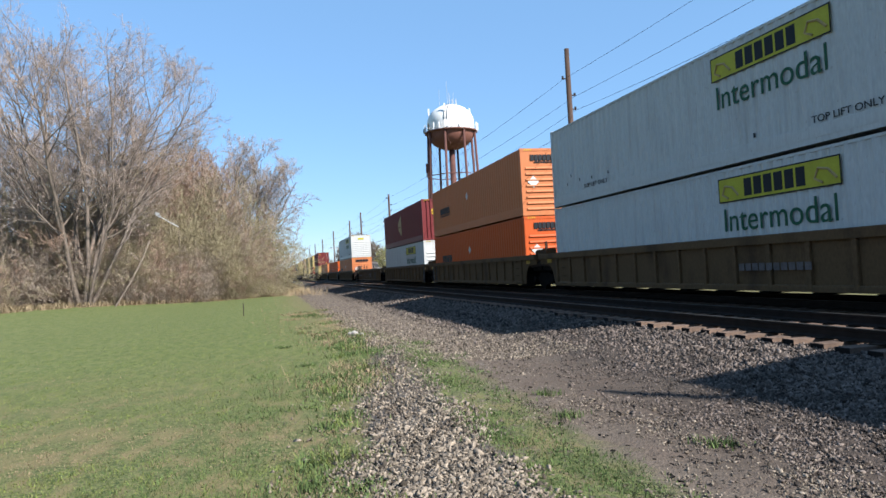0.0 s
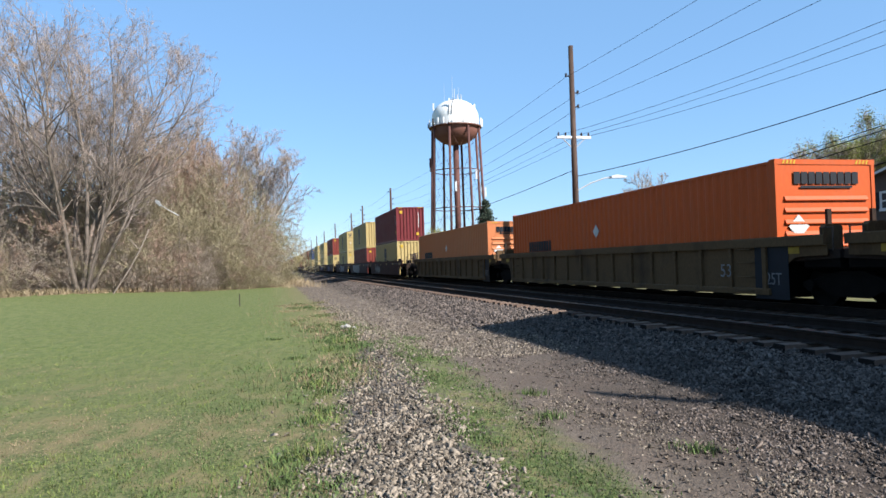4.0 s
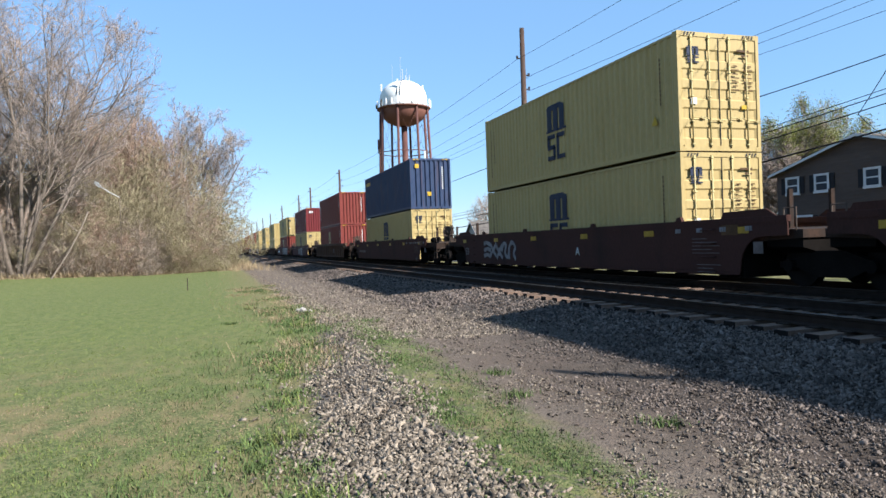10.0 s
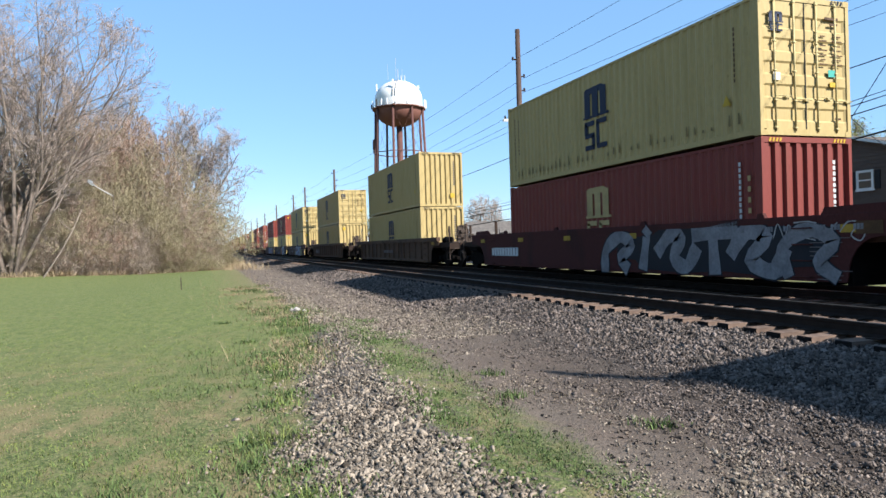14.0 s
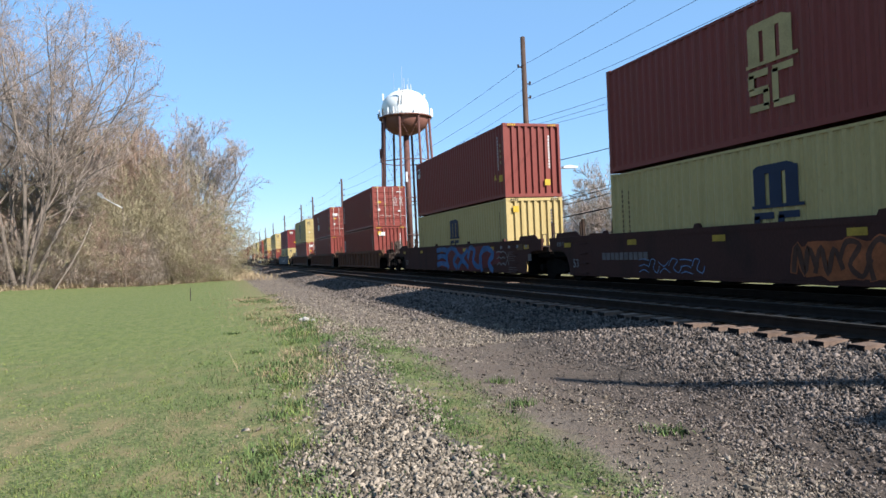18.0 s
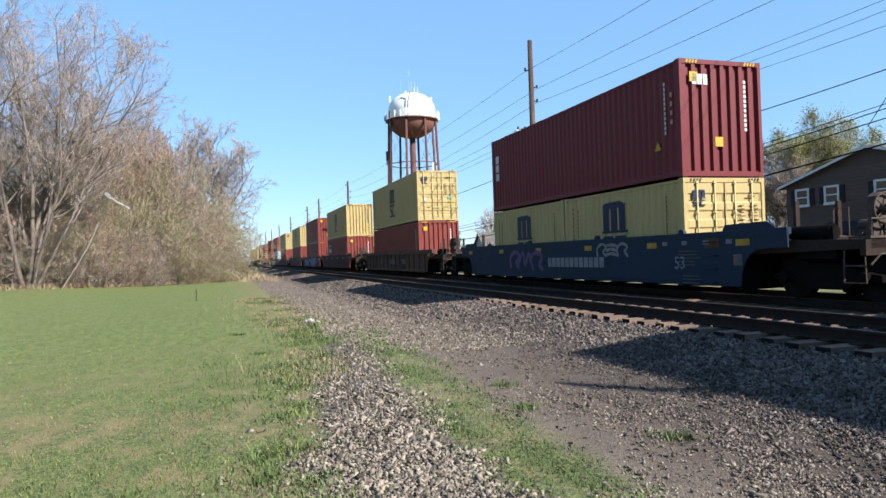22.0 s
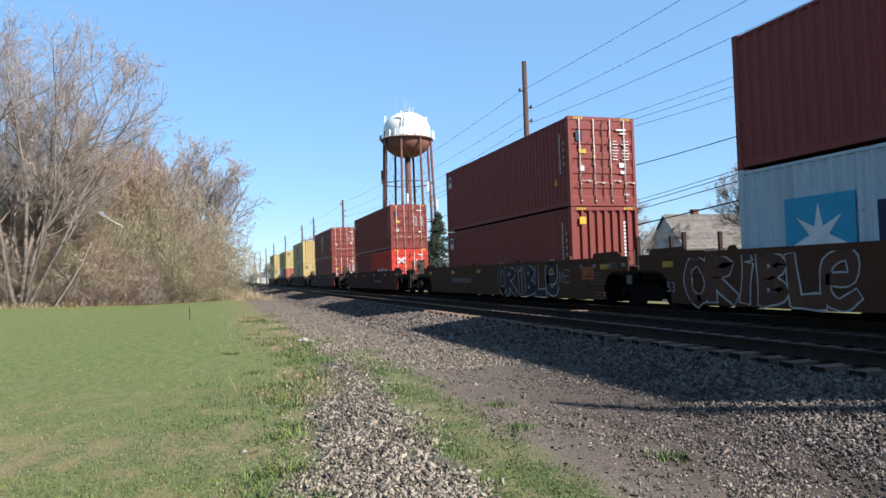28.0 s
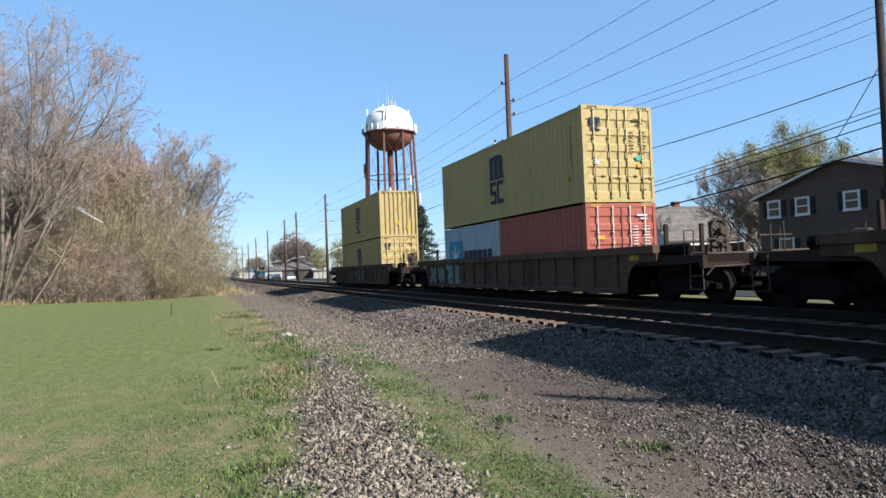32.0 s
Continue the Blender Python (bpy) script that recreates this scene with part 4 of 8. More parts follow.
    if lead == "d":
        pale = M_D_OCHRE if colour == "Y" else M_D_WHITE
        rows = [(0.72, 0.86, 0.22, 0.019, faint if colour == "Y" else M_D_WHITE), (0.78, 0.82, 0.13, 0.016, pale), (-0.78, 0.42, 0.10, 0.055, M_D_WHITE), (0.84, 0.13, 0.1, 0.014, pale), (0.72, 0.46, 0.14, 0.05, M_D_TEAL if colour == "Y" else M_D_WHITE), (0.74, 0.38, 0.12, 0.035, M_D_YELLOW if colour == "Y" else M_D_WHITE)]
        if colour != "Y":
            rows += [(-0.74, 0.61, 0.15, 0.045, M_D_YELLOW), (-0.3, 0.55, 0.06, 0.03, M_D_YELLOW)]
        def small_print():
            s = Shape()
            for k in range(7):
                z = (0.73 - 0.034 * k) * h
                for u, w in ((0.47, 0.07 + 0.05 * ((k * 3) % 5) / 4), (0.86, 0.09 + 0.06 * ((k * 2 + 1) % 5) / 4)):
                    s.box(u - w, u + w, -0.004, 0.003, z - 0.013, z + 0.013)
            return s
        tagged(part("door_writing", small_print, pale, c, "rows of small print", at=(0, y_end - 0.006, 0), key=("print", h)), kind="stuff")
        for sx, z, ww, hh, mm in rows:
            if rng.random() < 0.86:
                decal("end_sticker", lambda: end_bars(-1, 1, -1, 1, 1), mm, c, (sx, y_end - 0.006, z * h), "printed sticker", key="estick").scale = (ww, 1, hh * h / 2)
    elif colour not in "WOFU":
        decal("end_writing", lambda: bars_end_v(), M_D_WHITE if colour != "Y" else M_D_NAVY, c, (0.72, y_end, h * 0.62), "upright line of small writing", key="ev")
        for sx, z in ((-0.8, 0.85), (0.62, 0.2), (-0.1, 0.3)):
            if rng.random() < 0.55:
                decal("end_sticker", lambda: end_bars(-0.14, 0.14, -0.12, 0.12, 1), M_D_YELLOW, c, (sx, y_end, z * h), "yellow sticker", key="yst")
    decal("hazard_strip", lambda: hazard(), M_D_YELLOW if colour != "Y" else M_D_BLACK, c, (-X + 0.35, -Yh - 0.003, h - 0.06), "striped hazard strip", key="hz")
    decal("hazard_strip", lambda: hazard(), M_D_YELLOW if colour != "Y" else M_D_BLACK, c, (X - 0.35, -Yh - 0.003, h - 0.06), "striped hazard strip", key="hz")


def hazard():
    s = Shape()
    for i in range(4):
        x = -0.16 + i * 0.09
        s.prism([(x, -0.04), (x + 0.045, -0.04), (x + 0.075, 0.04), (x + 0.03, 0.04)], "y", -0.003, 0.003)
    return s


def end_emblem_m():
    s = Shape()
    for x in (-0.13, 0.0, 0.13):
        s.box(x - 0.042, x + 0.042, -0.006, 0.003, 0.03, 0.2)
    s.box(-0.16, 0.16, -0.006, 0.003, 0.17, 0.22)
    s.box(-0.2, 0.2, -0.006, 0.003, 0.0, 0.025)
    for x in (-0.08, 0.1):
        s.box(x - 0.075, x + 0.075, -0.006, 0.003, -0.18, -0.14).box(x - 0.075, x + 0.075, -0.006, 0.003, -0.06, -0.025).box(x - 0.075, x - 0.035, -0.006, 0.003, -0.16 if x > 0 else -0.11, -0.04)
    return s.box(-0.155, -0.005, -0.006, 0.003, -0.12, -0.085).box(-0.045, -0.005, -0.006, 0.003, -0.16, -0.1)


def bars_end_v():
    s = Shape()
    for i in range(11):
        s.box(-0.035, 0.035, -0.004, 0.002, -0.65 + i * 0.12, -0.65 + i * 0.12 + 0.08)
    return s


def length_of(half):
    return 53 if half > 7 else 40 if half > 5 else 20


# ---- well cars ----
def truck_shape():
    s = Shape()
    s.box(-0.9, 0.9, -0.2, 0.2, 0.42, 0.62)
    for sx in (-1, 1):
        x0, x1 = sx * 0.92, sx * 1.08
        a, b = min(x0, x1), max(x0, x1)
        s.prism([(-1.2, 0.5), (-0.75, 0.56), (-0.3, 0.72), (0.3, 0.72), (0.75, 0.56), (1.2, 0.5), (1.2, 0.38), (0.8, 0.4), (0.4, 0.22), (-0.4, 0.22), (-0.8, 0.4), (-1.2, 0.38)], "x", a, b)
        for y in (-0.9, 0.9):
            s.tube((sx * 0.95, y, 0.44), (sx * 1.2, y, 0.44), 0.12, n=10)
        for y in (-0.15, 0.0, 0.15):
            s.tube((sx * 1.0, y, 0.3), (sx * 1.0, y, 0.6), 0.05, n=8)
    for y in (-0.9, 0.9):
        s.tube((-0.7, y, 0.42), (0.7, y, 0.42), 0.07, n=8)
    return s


def wheel_shape():
    s = Shape()
    s.tube((-0.07, 0, 0), (0.06, 0, 0), 0.42, n=28)
    s.tube((-0.09, 0, 0), (-0.07, 0, 0), 0.45, n=28)
    s.tube((0.06, 0, 0), (0.09, 0, 0), 0.14, n=14)
    return s


def truck(parent, y):
    t = part("truck", truck_shape, M_TRUCK, parent, "grimy two-axle truck", at=(0, y, 0), key="truck")
    for sx in (-1, 1):
        for a in (-0.9, 0.9):
            w = part("wheel", wheel_shape, M_WHEEL, t, "steel wheel", key="wheel")
            w.matrix_basis = pose(sx * 0.755, a, 0.42, 0, 0, 0 if sx > 0 else 180)
    return t


def side_plate(reach, ribbed):
    """The deep side of a well, cut away over the trucks; outer face at x = 0, towards -x."""
    top = 1.40
    pts = [(-8.2, 0.23), (8.2, 0.23)]
    for k in range(7):
        a = math.pi / 2 * k / 6
        pts.append((8.2 + 0.6 * (1 - math.cos(a)) + 0.02, 0.3 + 0.72 * math.sin(a)))
    pts += [(reach, 1.04), (reach, top), (-reach, top), (-reach, 1.04)]
    for k in range(6, -1, -1):
        a = math.pi / 2 * k / 6
        pts.append((-8.2 - 0.6 * (1 - math.cos(a)) - 0.02, 0.3 + 0.72 * math.sin(a)))
    s = Shape()
    # a fan of strips keeps the concave outline clean
    ys = sorted({p[0] for p in pts})
    low = {}
    for y in ys:
        ay = abs(y)
        if ay <= 8.2:
            low[y] = 0.23
        else:
            c = min(1.0, max(0.0, (ay - 8.22) / 0.6))
            low[y] = 0.3 + 0.72 * math.sin(math.acos(1 - c)) if c < 1 else 1.04
    for a, b in zip(ys, ys[1:]):
        s.prism([(a, low[a]), (b, low[b]), (b, top), (a, top)], "x", 0.0, 0.03)
    return s


def well_floor(c):
    """Cross beams that carry the load, and the bulkheads at both ends."""
    for y in np.arange(-7.6, 7.7, 1.52):
        part("floor_beam", lambda: Shape().box(-1.36, 1.36, -0.15, 0.15, 0.16, 0.205), M_TRUCK, c, at=(0, float(y), 0), key="beam")
    for y in (-8.17, 8.17):
        part("bulkhead", lambda: Shape().box(-1.36, 1.36, -0.05, 0.05, 0.16, 1.2), M_TRUCK, c, at=(0, y, 0), key="bulk")


def end_deck(reach, joint):
    s = Shape()
    y1 = 11.15 if joint == "C" else 9.7
    s.prism([(8.0, 0.9), (y1, 0.98), (y1, 1.14), (8.0, 1.2)], "x", -1.3, 1.3)
    s.box(-0.35, 0.35, 8.0, y1, 0.62, 0.98)
    if joint == "C":
        s.box(-1.42, 1.42, y1 - 0.12, y1, 0.86, 1.14)
    return s


def coupler_shape():
    s = Shape()
    s.box(-0.12, 0.12, -0.75, 0.1, -0.12, 0.12)
    s.prism([(-0.2, 0.05), (0.16, 0.05), (0.2, 0.3), (0.02, 0.4), (-0.04, 0.22), (-0.22, 0.38)], "z", -0.16, 0.16)
    return s


def brake_wheel_shape():
    s = Shape()
    n = 20
    for i in range(n):
        a, b = 2 * math.pi * i / n, 2 * math.pi * (i + 1) / n
        s.tube((0.28 * math.cos(a), 0, 0.28 * math.sin(a)), (0.28 * math.cos(b), 0, 0.28 * math.sin(b)), 0.02, n=6)
    for i in range(5):
        a = 2 * math.pi * i / 5
        s.tube((0, 0, 0), (0.28 * math.cos(a), 0, 0.28 * math.sin(a)), 0.014, n=6)
    s.tube((0, -0.08, 0), (0, 0.08, 0), 0.09, n=12)
    return s


def grab_rail(h=0.8, w=0.42):
    return Shape().line([(0, -w / 2, 0), (0, -w / 2, h), (0, w / 2, h), (0, w / 2, 0)], 0.018, 6)


def rung_shape():
    return Shape().line([(0.06, -0.22, 0), (-0.05, -0.2, 0), (-0.05, 0.2, 0), (0.06, 0.22, 0)], 0.014, 5)


GLYPHS = {
    "R": (((0, 0), (0.08, 1)), ((0.0, 1), (0.95, 0.8), (0.2, 0.5), (1, 0))),
    "S": (((1, 0.85), (0.4, 1), (0.05, 0.72), (0.9, 0.36), (0.7, 0.02), (0, 0.12)),),
    "A": (((0, 0), (0.42, 1), (0.6, 1), (1, 0)), ((0.2, 0.36), (0.85, 0.38))),
    "O": (((0.5, 0), (0.05, 0.25), (0.05, 0.75), (0.5, 1), (0.95, 0.75), (0.95, 0.25), (0.5, 0)),),
    "K": (((0, 0), (0.05, 1)), ((0.95, 1), (0.12, 0.48), (1, 0))),
    "T": (((-0.1, 0.92), (1.1, 1)), ((0.5, 0.96), (0.55, 0))),
    "I": (((0.5, 0), (0.5, 0.72)), ((0.5, 0.95), (0.52, 1.0))),
    "B": (((0.1, 0), (0.05, 1)), ((0.05, 1), (0.85, 0.78), (0.2, 0.52), (0.95, 0.25), (0.1, 0))),
    "L": (((0.1, 1), (0.12, 0.05)), ((0.12, 0.03), (0.95, 0.06))),
    "E": (((0.1, 0.5), (0.9, 0.55), (0.75, 0.98), (0.15, 0.85), (0.1, 0.2), (0.6, 0.0), (1, 0.2)),),
    # shapes that are no letters, for what cannot be read
    "a": (((-0.1, 0.2), (0.25, 0.9), (0.5, 0.1), (0.8, 0.85), (1.1, 0.3)),),
    "b": (((-0.1, 0.5), (0.2, 0.95), (0.65, 0.85), (0.4, 0.35), (0.9, 0.08), (1.15, 0.5)),),
    "c": (((-0.1, 0.1), (0.5, 0.22), (1.1, 0.08)), ((-0.05, 0.5), (0.5, 0.6), (1.05, 0.48)), ((-0.1, 0.92), (0.5, 0.98), (1.1, 0.86))),
    "d": (((0.05, 0), (-0.05, 0.6), (0.5, 1), (1.05, 0.7), (0.7, 0.3), (1.0, 0)),),
    "e": (((0, 0.85), (0.5, 0.55), (1.05, 0.9)), ((0.0, 0.1), (0.5, 0.42), (1.0, 0.12))),
}


def spray(parent, y0, y1, z0, z1, fill, edge, seed, x=-1.475, text="abcde", fat=1.0):
    """Sprayed graffiti: a row of fat, slanted, crowded shapes with an outline; thin ones are bare scrawls."""
    rows = ((edge, 1.0 + 0.32 / max(fat, 0.3), 0.0035, "graffiti_outline"), (fill, 1.0, 0.0065, "graffiti")) if edge else ((fill, 1.0, 0.005, "graffiti"),)
    for mm, wide, lift, name in rows:
        rng = random.Random(seed)
        s = Shape()
        cell, H = (y1 - y0) / len(text), z1 - z0
        for i, ch in enumerate(text):
            slant, squash, rise = rng.uniform(-0.15, 0.2), rng.uniform(0.8, 0.95), rng.uniform(-0.05, 0.05) * H
            wd = min(H, cell * 1.6) * rng.uniform(0.095, 0.12) * wide * fat
            for j, stroke in enumerate(GLYPHS[ch]):
                pts = []
                for gy, gz in stroke:
                    gy, gz = gy + rng.uniform(-0.05, 0.05), gz + rng.uniform(-0.03, 0.03)
                    # the row reads from +y to -y for one who stands at -x
                    pts.append(Vector((y1 - (i + 0.5 + (gy - 0.5) * squash + slant * (gz - 0.5)) * cell, z0 + 0.08 * H + gz * 0.84 * H + rise)))
                fine = []
                for k in range(len(pts) - 1):
                    a, b, c, d = pts[max(k - 1, 0)], pts[k], pts[k + 1], pts[min(k + 2, len(pts) - 1)]
                    for q in range(4):
                        u = q / 4
                        fine.append(0.5 * (2 * b + (c - a) * u + (2 * a - 5 * b + 4 * c - d) * u * u + (3 * b - a - 3 * c + d) * u ** 3))
                fine.append(pts[-1])
                off = lift + j * 0.001 + (i % 2) * 0.0005
                vs = []
                for k, p in enumerate(fine):
                    t = (fine[min(k + 1, len(fine) - 1)] - fine[max(k - 1, 0)]).normalized()
                    if k in (0, len(fine) - 1):
                        p = p + t * wd * (-0.6 if k == 0 else 0.6)
                    nn = Vector((-t.y, t.x)) * wd * (1 + 0.12 * math.sin(k * 1.3 + i))
                    vs += [(x - off, p.x + nn.x, p.y + nn.y), (x - off, p.x - nn.x, p.y - nn.y)]
                s.add(vs, [(2 * k, 2 * k + 1, 2 * k + 3, 2 * k + 2) for k in range(len(fine) - 1)])
        tagged(part(name, s, mm, parent, "sprayed graffiti strokes"), kind="stuff")


def blot(parent, y, z, ry, rz, mm, seed, x=-1.4755):
    """A ragged sprayed patch."""
    rng = random.Random(seed)
    n = 26
    out = []
    for k in range(n):
        a, r = 2 * math.pi * k / n, rng.uniform(0.82, 1.08)
        out.append((y + math.copysign(abs(math.cos(a)) ** 0.7, math.cos(a)) * ry * r, max(0.26, z + math.copysign(abs(math.sin(a)) ** 0.7, math.sin(a)) * rz * r)))
    x -= 0.0004 * seed
    part("graffiti_patch", Shape().prism(out, "x", x - 0.0004, x + 0.003), mm, parent, "sprayed patch of colour")


def end_gear(c, sy, paint_m):
    """What stands on the deck at a coupled end: hoses, brake rigging, platforms and rails; the leading end also carries the hand brake."""
    part("brake_hose", Shape().line([(0.25, sy * 11.15, 0.95), (0.3, sy * 11.5, 0.6), (0.15, sy * 11.8, 0.55)], 0.025), M_RUBBER, c, "drooping air hose")
    part("uncoupling_lever", Shape().line([(-1.38, sy * 11.2, 0.7), (-1.2, sy * 11.24, 0.88), (-0.2, sy * 11.24, 0.9), (0.0, sy * 11.4, 0.95)], 0.018, 6), M_GEAR, c, "bent uncoupling lever")
    part("air_tank", lambda: Shape().tube((-0.95, -0.5, 1.3), (-0.95, 0.45, 1.3), 0.15, n=14).box(-1.08, -0.82, -0.35, -0.3, 1.12, 1.3).box(-1.08, -0.82, 0.25, 0.3, 1.12, 1.3), M_TRUCK, c, "grimy air tank on brackets", at=(0, sy * 9.6, 0), key="tank")
    part("brake_valve", lambda: Shape().box(-0.22, 0.2, -0.2, 0.2, 1.14, 1.34).tube((-0.02, -0.2, 1.42), (-0.02, 0.14, 1.42), 0.12, n=10).box(-0.3, -0.22, -0.1, 0.1, 1.16, 1.28).tube((0.1, 0.2, 1.24), (0.1, 0.5, 1.2), 0.03, n=6), M_GEAR, c, "rusty brake valve", at=(0.15, sy * 9.9, 0), key="valve")
    part("brake_pipe", Shape().line([(-0.95, sy * 9.9, 1.22), (-0.6, sy * 10.05, 1.2), (-0.3, sy * 10.2, 1.17), (0.2, sy * 10.6, 1.17), (0.25, sy * 11.12, 1.0)], 0.022, 6), M_GEAR, c, "bent brake pipe")
    def platform():
        s = Shape().box(-1.25, 1.25, -0.2, 0.2, 1.16, 1.2)
        for k in (-0.95, -0.35, 0.35, 0.95):
            s.prism([(-0.18, 1.16), (0.18, 1.16), (0.18, 1.1), (-0.1, 0.98)], "x", k - 0.02, k + 0.02)
        return s
    part("crossover_platform", platform, M_GEAR, c, "narrow crossover platform", at=(0, sy * 10.9, 0), key="cross")
    for sx in (-1, 1):
        part("sill_step", lambda: Shape().line([(0, -0.2, 1.1), (0, -0.22, 0.38), (0, 0.22, 0.38), (0, 0.2, 0.95)], 0.016).line([(0, -0.22, 0.68), (0, 0.22, 0.68)], 0.013), M_GEAR, c, "bent sill step", at=(sx * 1.40, sy * 10.9, 0), key="sill")
        part("grab_rail", lambda: Shape().line([(0, -0.16, 1.1), (0, -0.16, 1.72), (0, 0.16, 1.72), (0, 0.16, 1.1)], 0.016, 6), M_GEAR, c, "bent pipe handrail", at=(sx * 1.28, sy * 10.55, 0), key="grab")
    part("end_rail", lambda: Shape().line([(-1.2, 0, 1.2), (-1.2, 0, 1.5), (-0.35, 0, 1.5), (-0.35, 0, 1.2)], 0.016, 6), M_GEAR, c, "end handrail", at=(0, sy * 11.08, 0), key="erail")
    for x in (-0.62, 0.5):
        part("guide_post", lambda: Shape().box(-0.05, 0.05, -0.035, 0.035, 1.1, 1.98).box(-0.07, 0.07, -0.05, 0.05, 1.1, 1.2), M_DECK, c, "upright guide post", at=(x, sy * 8.9, 0), key="gpost")
    if sy < 0:
        part("brake_stand", lambda: Shape().box(-0.2, 0.16, -0.05, 0.05, 1.16, 1.62).prism([(-0.2, 1.62), (0.16, 1.62), (0.12, 1.9), (-0.05, 1.98), (-0.2, 1.9)], "y", -0.1, 0.06).box(0.2, 0.28, -0.05, 0.05, 1.1, 2.02).box(-0.3, 0.3, -0.06, 0.02, 1.3, 1.36), M_GEAR, c, "hand brake stand and gear housing", at=(-0.7, sy * 10.82, 0), key="bstand")
        part("brake_wheel", brake_wheel_shape, M_GEAR, c, "hand brake wheel", at=(-0.72, sy * 10.98, 1.68), key="bwheel")
        part("brake_chain", Shape().line([(-0.7, -10.9, 1.4), (-0.72, -10.95, 1.05), (-0.5, -10.7, 0.85)], 0.02, 5), M_TRUCK, c, "slack brake chain")


def well_car(kind, paint_m, word, at, front, rear, marks_w=(), load="loaded with containers"):
    """One unit of a well car. front/rear joint: C a coupler, A a shared truck."""
    ribbed = kind == "rib"
    c = thing("well_car", "%s %s well car unit, %s" % (word, "ribbed" if ribbed else "smooth-sided", load), "railcar", at, group="well cars of the train")
    reach = 9.55 if "C" in front + rear else 9.3
    for sx in (-1, 1):
        sd = part("side_wall", lambda: side_plate(9.5, ribbed), paint_m, c, key=("side", kind))
        sd.matrix_basis = pose(sx * (1.40 if ribbed else 1.47), 0, 0, 0, 0, 0 if sx < 0 else 180)
        o = part("top_chord", lambda: Shape().prism([(-0.09, 1.24), (0.07, 1.24), (0.1, 1.27), (0.1, 1.44), (-0.07, 1.44), (-0.09, 1.42)] if ribbed else [(-0.012, 1.3), (0.1, 1.3), (0.1, 1.42), (0.09, 1.43), (-0.005, 1.43), (-0.012, 1.42)], "y", -9.5, 9.5), paint_m, c, key=("chord", kind))
        o.matrix_basis = pose(sx * (1.40 if ribbed else 1.47), 0, 0, 0, 0, 0 if sx < 0 else 180)
        o = part("bottom_chord", lambda: Shape().prism([(-0.07, 0.22), (0.1, 0.22), (0.1, 0.36), (-0.05, 0.36), (-0.07, 0.33)] if ribbed else [(0.12, 0.21), (0.3, 0.21), (0.12, 0.3), (-0.004, 0.3), (0.02, 0.22)], "y", -7.98, 7.98), paint_m, c, key=("low", kind))
        o.matrix_basis = pose(sx * (1.40 if ribbed else 1.47), 0, 0, 0, 0, 0 if sx < 0 else 180)
        if ribbed:
            for i in range(15):
                y = -7.84 + i * 1.12
                r = part("rib", lambda: Shape().prism([(-0.075, -0.05), (-0.06, -0.06), (0.02, -0.06), (0.02, 0.06), (-0.06, 0.06), (-0.075, 0.05)], "z", 0.27, 1.26), paint_m, c, key="rib")
                r.matrix_basis = pose(sx * 1.40, y, 0, 0, 0, 0 if sx < 0 else 180)
        else:
            for y, hh in ((-9.0, 0.16), (9.0, 0.16)):
                o = part("raised_end_plate", lambda: Shape().prism([(-0.9, 1.4), (0.7, 1.4), (0.6, 1.56), (-0.6, 1.58)], "x", 0.0, 0.03), paint_m, c, key="hump")
                o.matrix_basis = pose(sx * 1.468, y * 0.93, 0, 0, 0, 0 if sx < 0 else 180)
    well_floor(c)
    for sy, joint in ((-1, front), (1, rear)):
        d = part("end_deck", lambda: end_deck(reach, joint), M_DECK, c, "grimy end deck", key=("deck", joint))
        d.matrix_basis = pose(0, 0, 0, 0, 0, 0 if sy > 0 else 180)
        part("bolster", lambda: Shape().prism([(-1.25, 0.8), (-0.6, 0.62), (0.6, 0.62), (1.25, 0.8), (1.25, 1.0), (-1.25, 1.0)], "y", -0.45, 0.45), M_TRUCK, c, "grimy body bolster", at=(0, sy * (9.95 if joint == "C" else 9.2), 0), key="bolster")
        if joint == "C":
            truck(c, sy * 9.95)
            o = part("coupler", coupler_shape, M_GEAR, c, "rusty knuckle coupler", key="coupler")
            o.matrix_basis = pose(0, sy * 11.5, 0.86, 0, 0, 0 if sy > 0 else 180)
            end_gear(c, sy, paint_m)
        else:
            if ribbed:
                for x in (-1.05, 0.15):
                    part("guide_plate", lambda: Shape().prism([(-0.22, 1.1), (0.22, 1.1), (0.22, 1.58), (0.16, 1.64), (-0.16, 1.64), (-0.22, 1.58)], "y", -0.06, 0.06), paint_m, c, "upright guide plate", at=(x, sy * 9.25, 0), key="guide")
            for x in (-0.62, 0.5):
                part("guide_post", lambda: Shape().box(-0.045, 0.045, -0.035, 0.035, 1.1, 2.0).box(-0.06, 0.06, -0.05, 0.05, 1.1, 1.2), M_DECK, c, "upright guide post", at=(x, sy * 8.75, 0), key="gpost")
            for x in (-1.3, 1.3):
                part("grab_rail", lambda: grab_rail(0.45, 0.3), M_GEAR, c, "bent pipe handrail", at=(x, sy * 9.4, 1.12), key="grab2")
    if rear == "A":
        truck(c, 9.8)
    for sy in (-1, 1):
        for k in range(4):
            part("ladder_rung", rung_shape, paint_m, c, "side ladder rung", at=(-1.49, sy * 7.3, 0.3 + 0.3 * k), key="rung")
    x = -1.476
    for y in (-8.3, -5.1, -1.9, 1.5, 4.8, 8.3) if not ribbed else (-8.6, 8.6):
        part("reflector", lambda: plate(-0.2, 0.2, -0.07, 0.07), M_D_REFLECT, c, "dull yellow reflector", at=(x if not ribbed else -1.405, y, 1.17 if not ribbed else 1.15), key="refl")
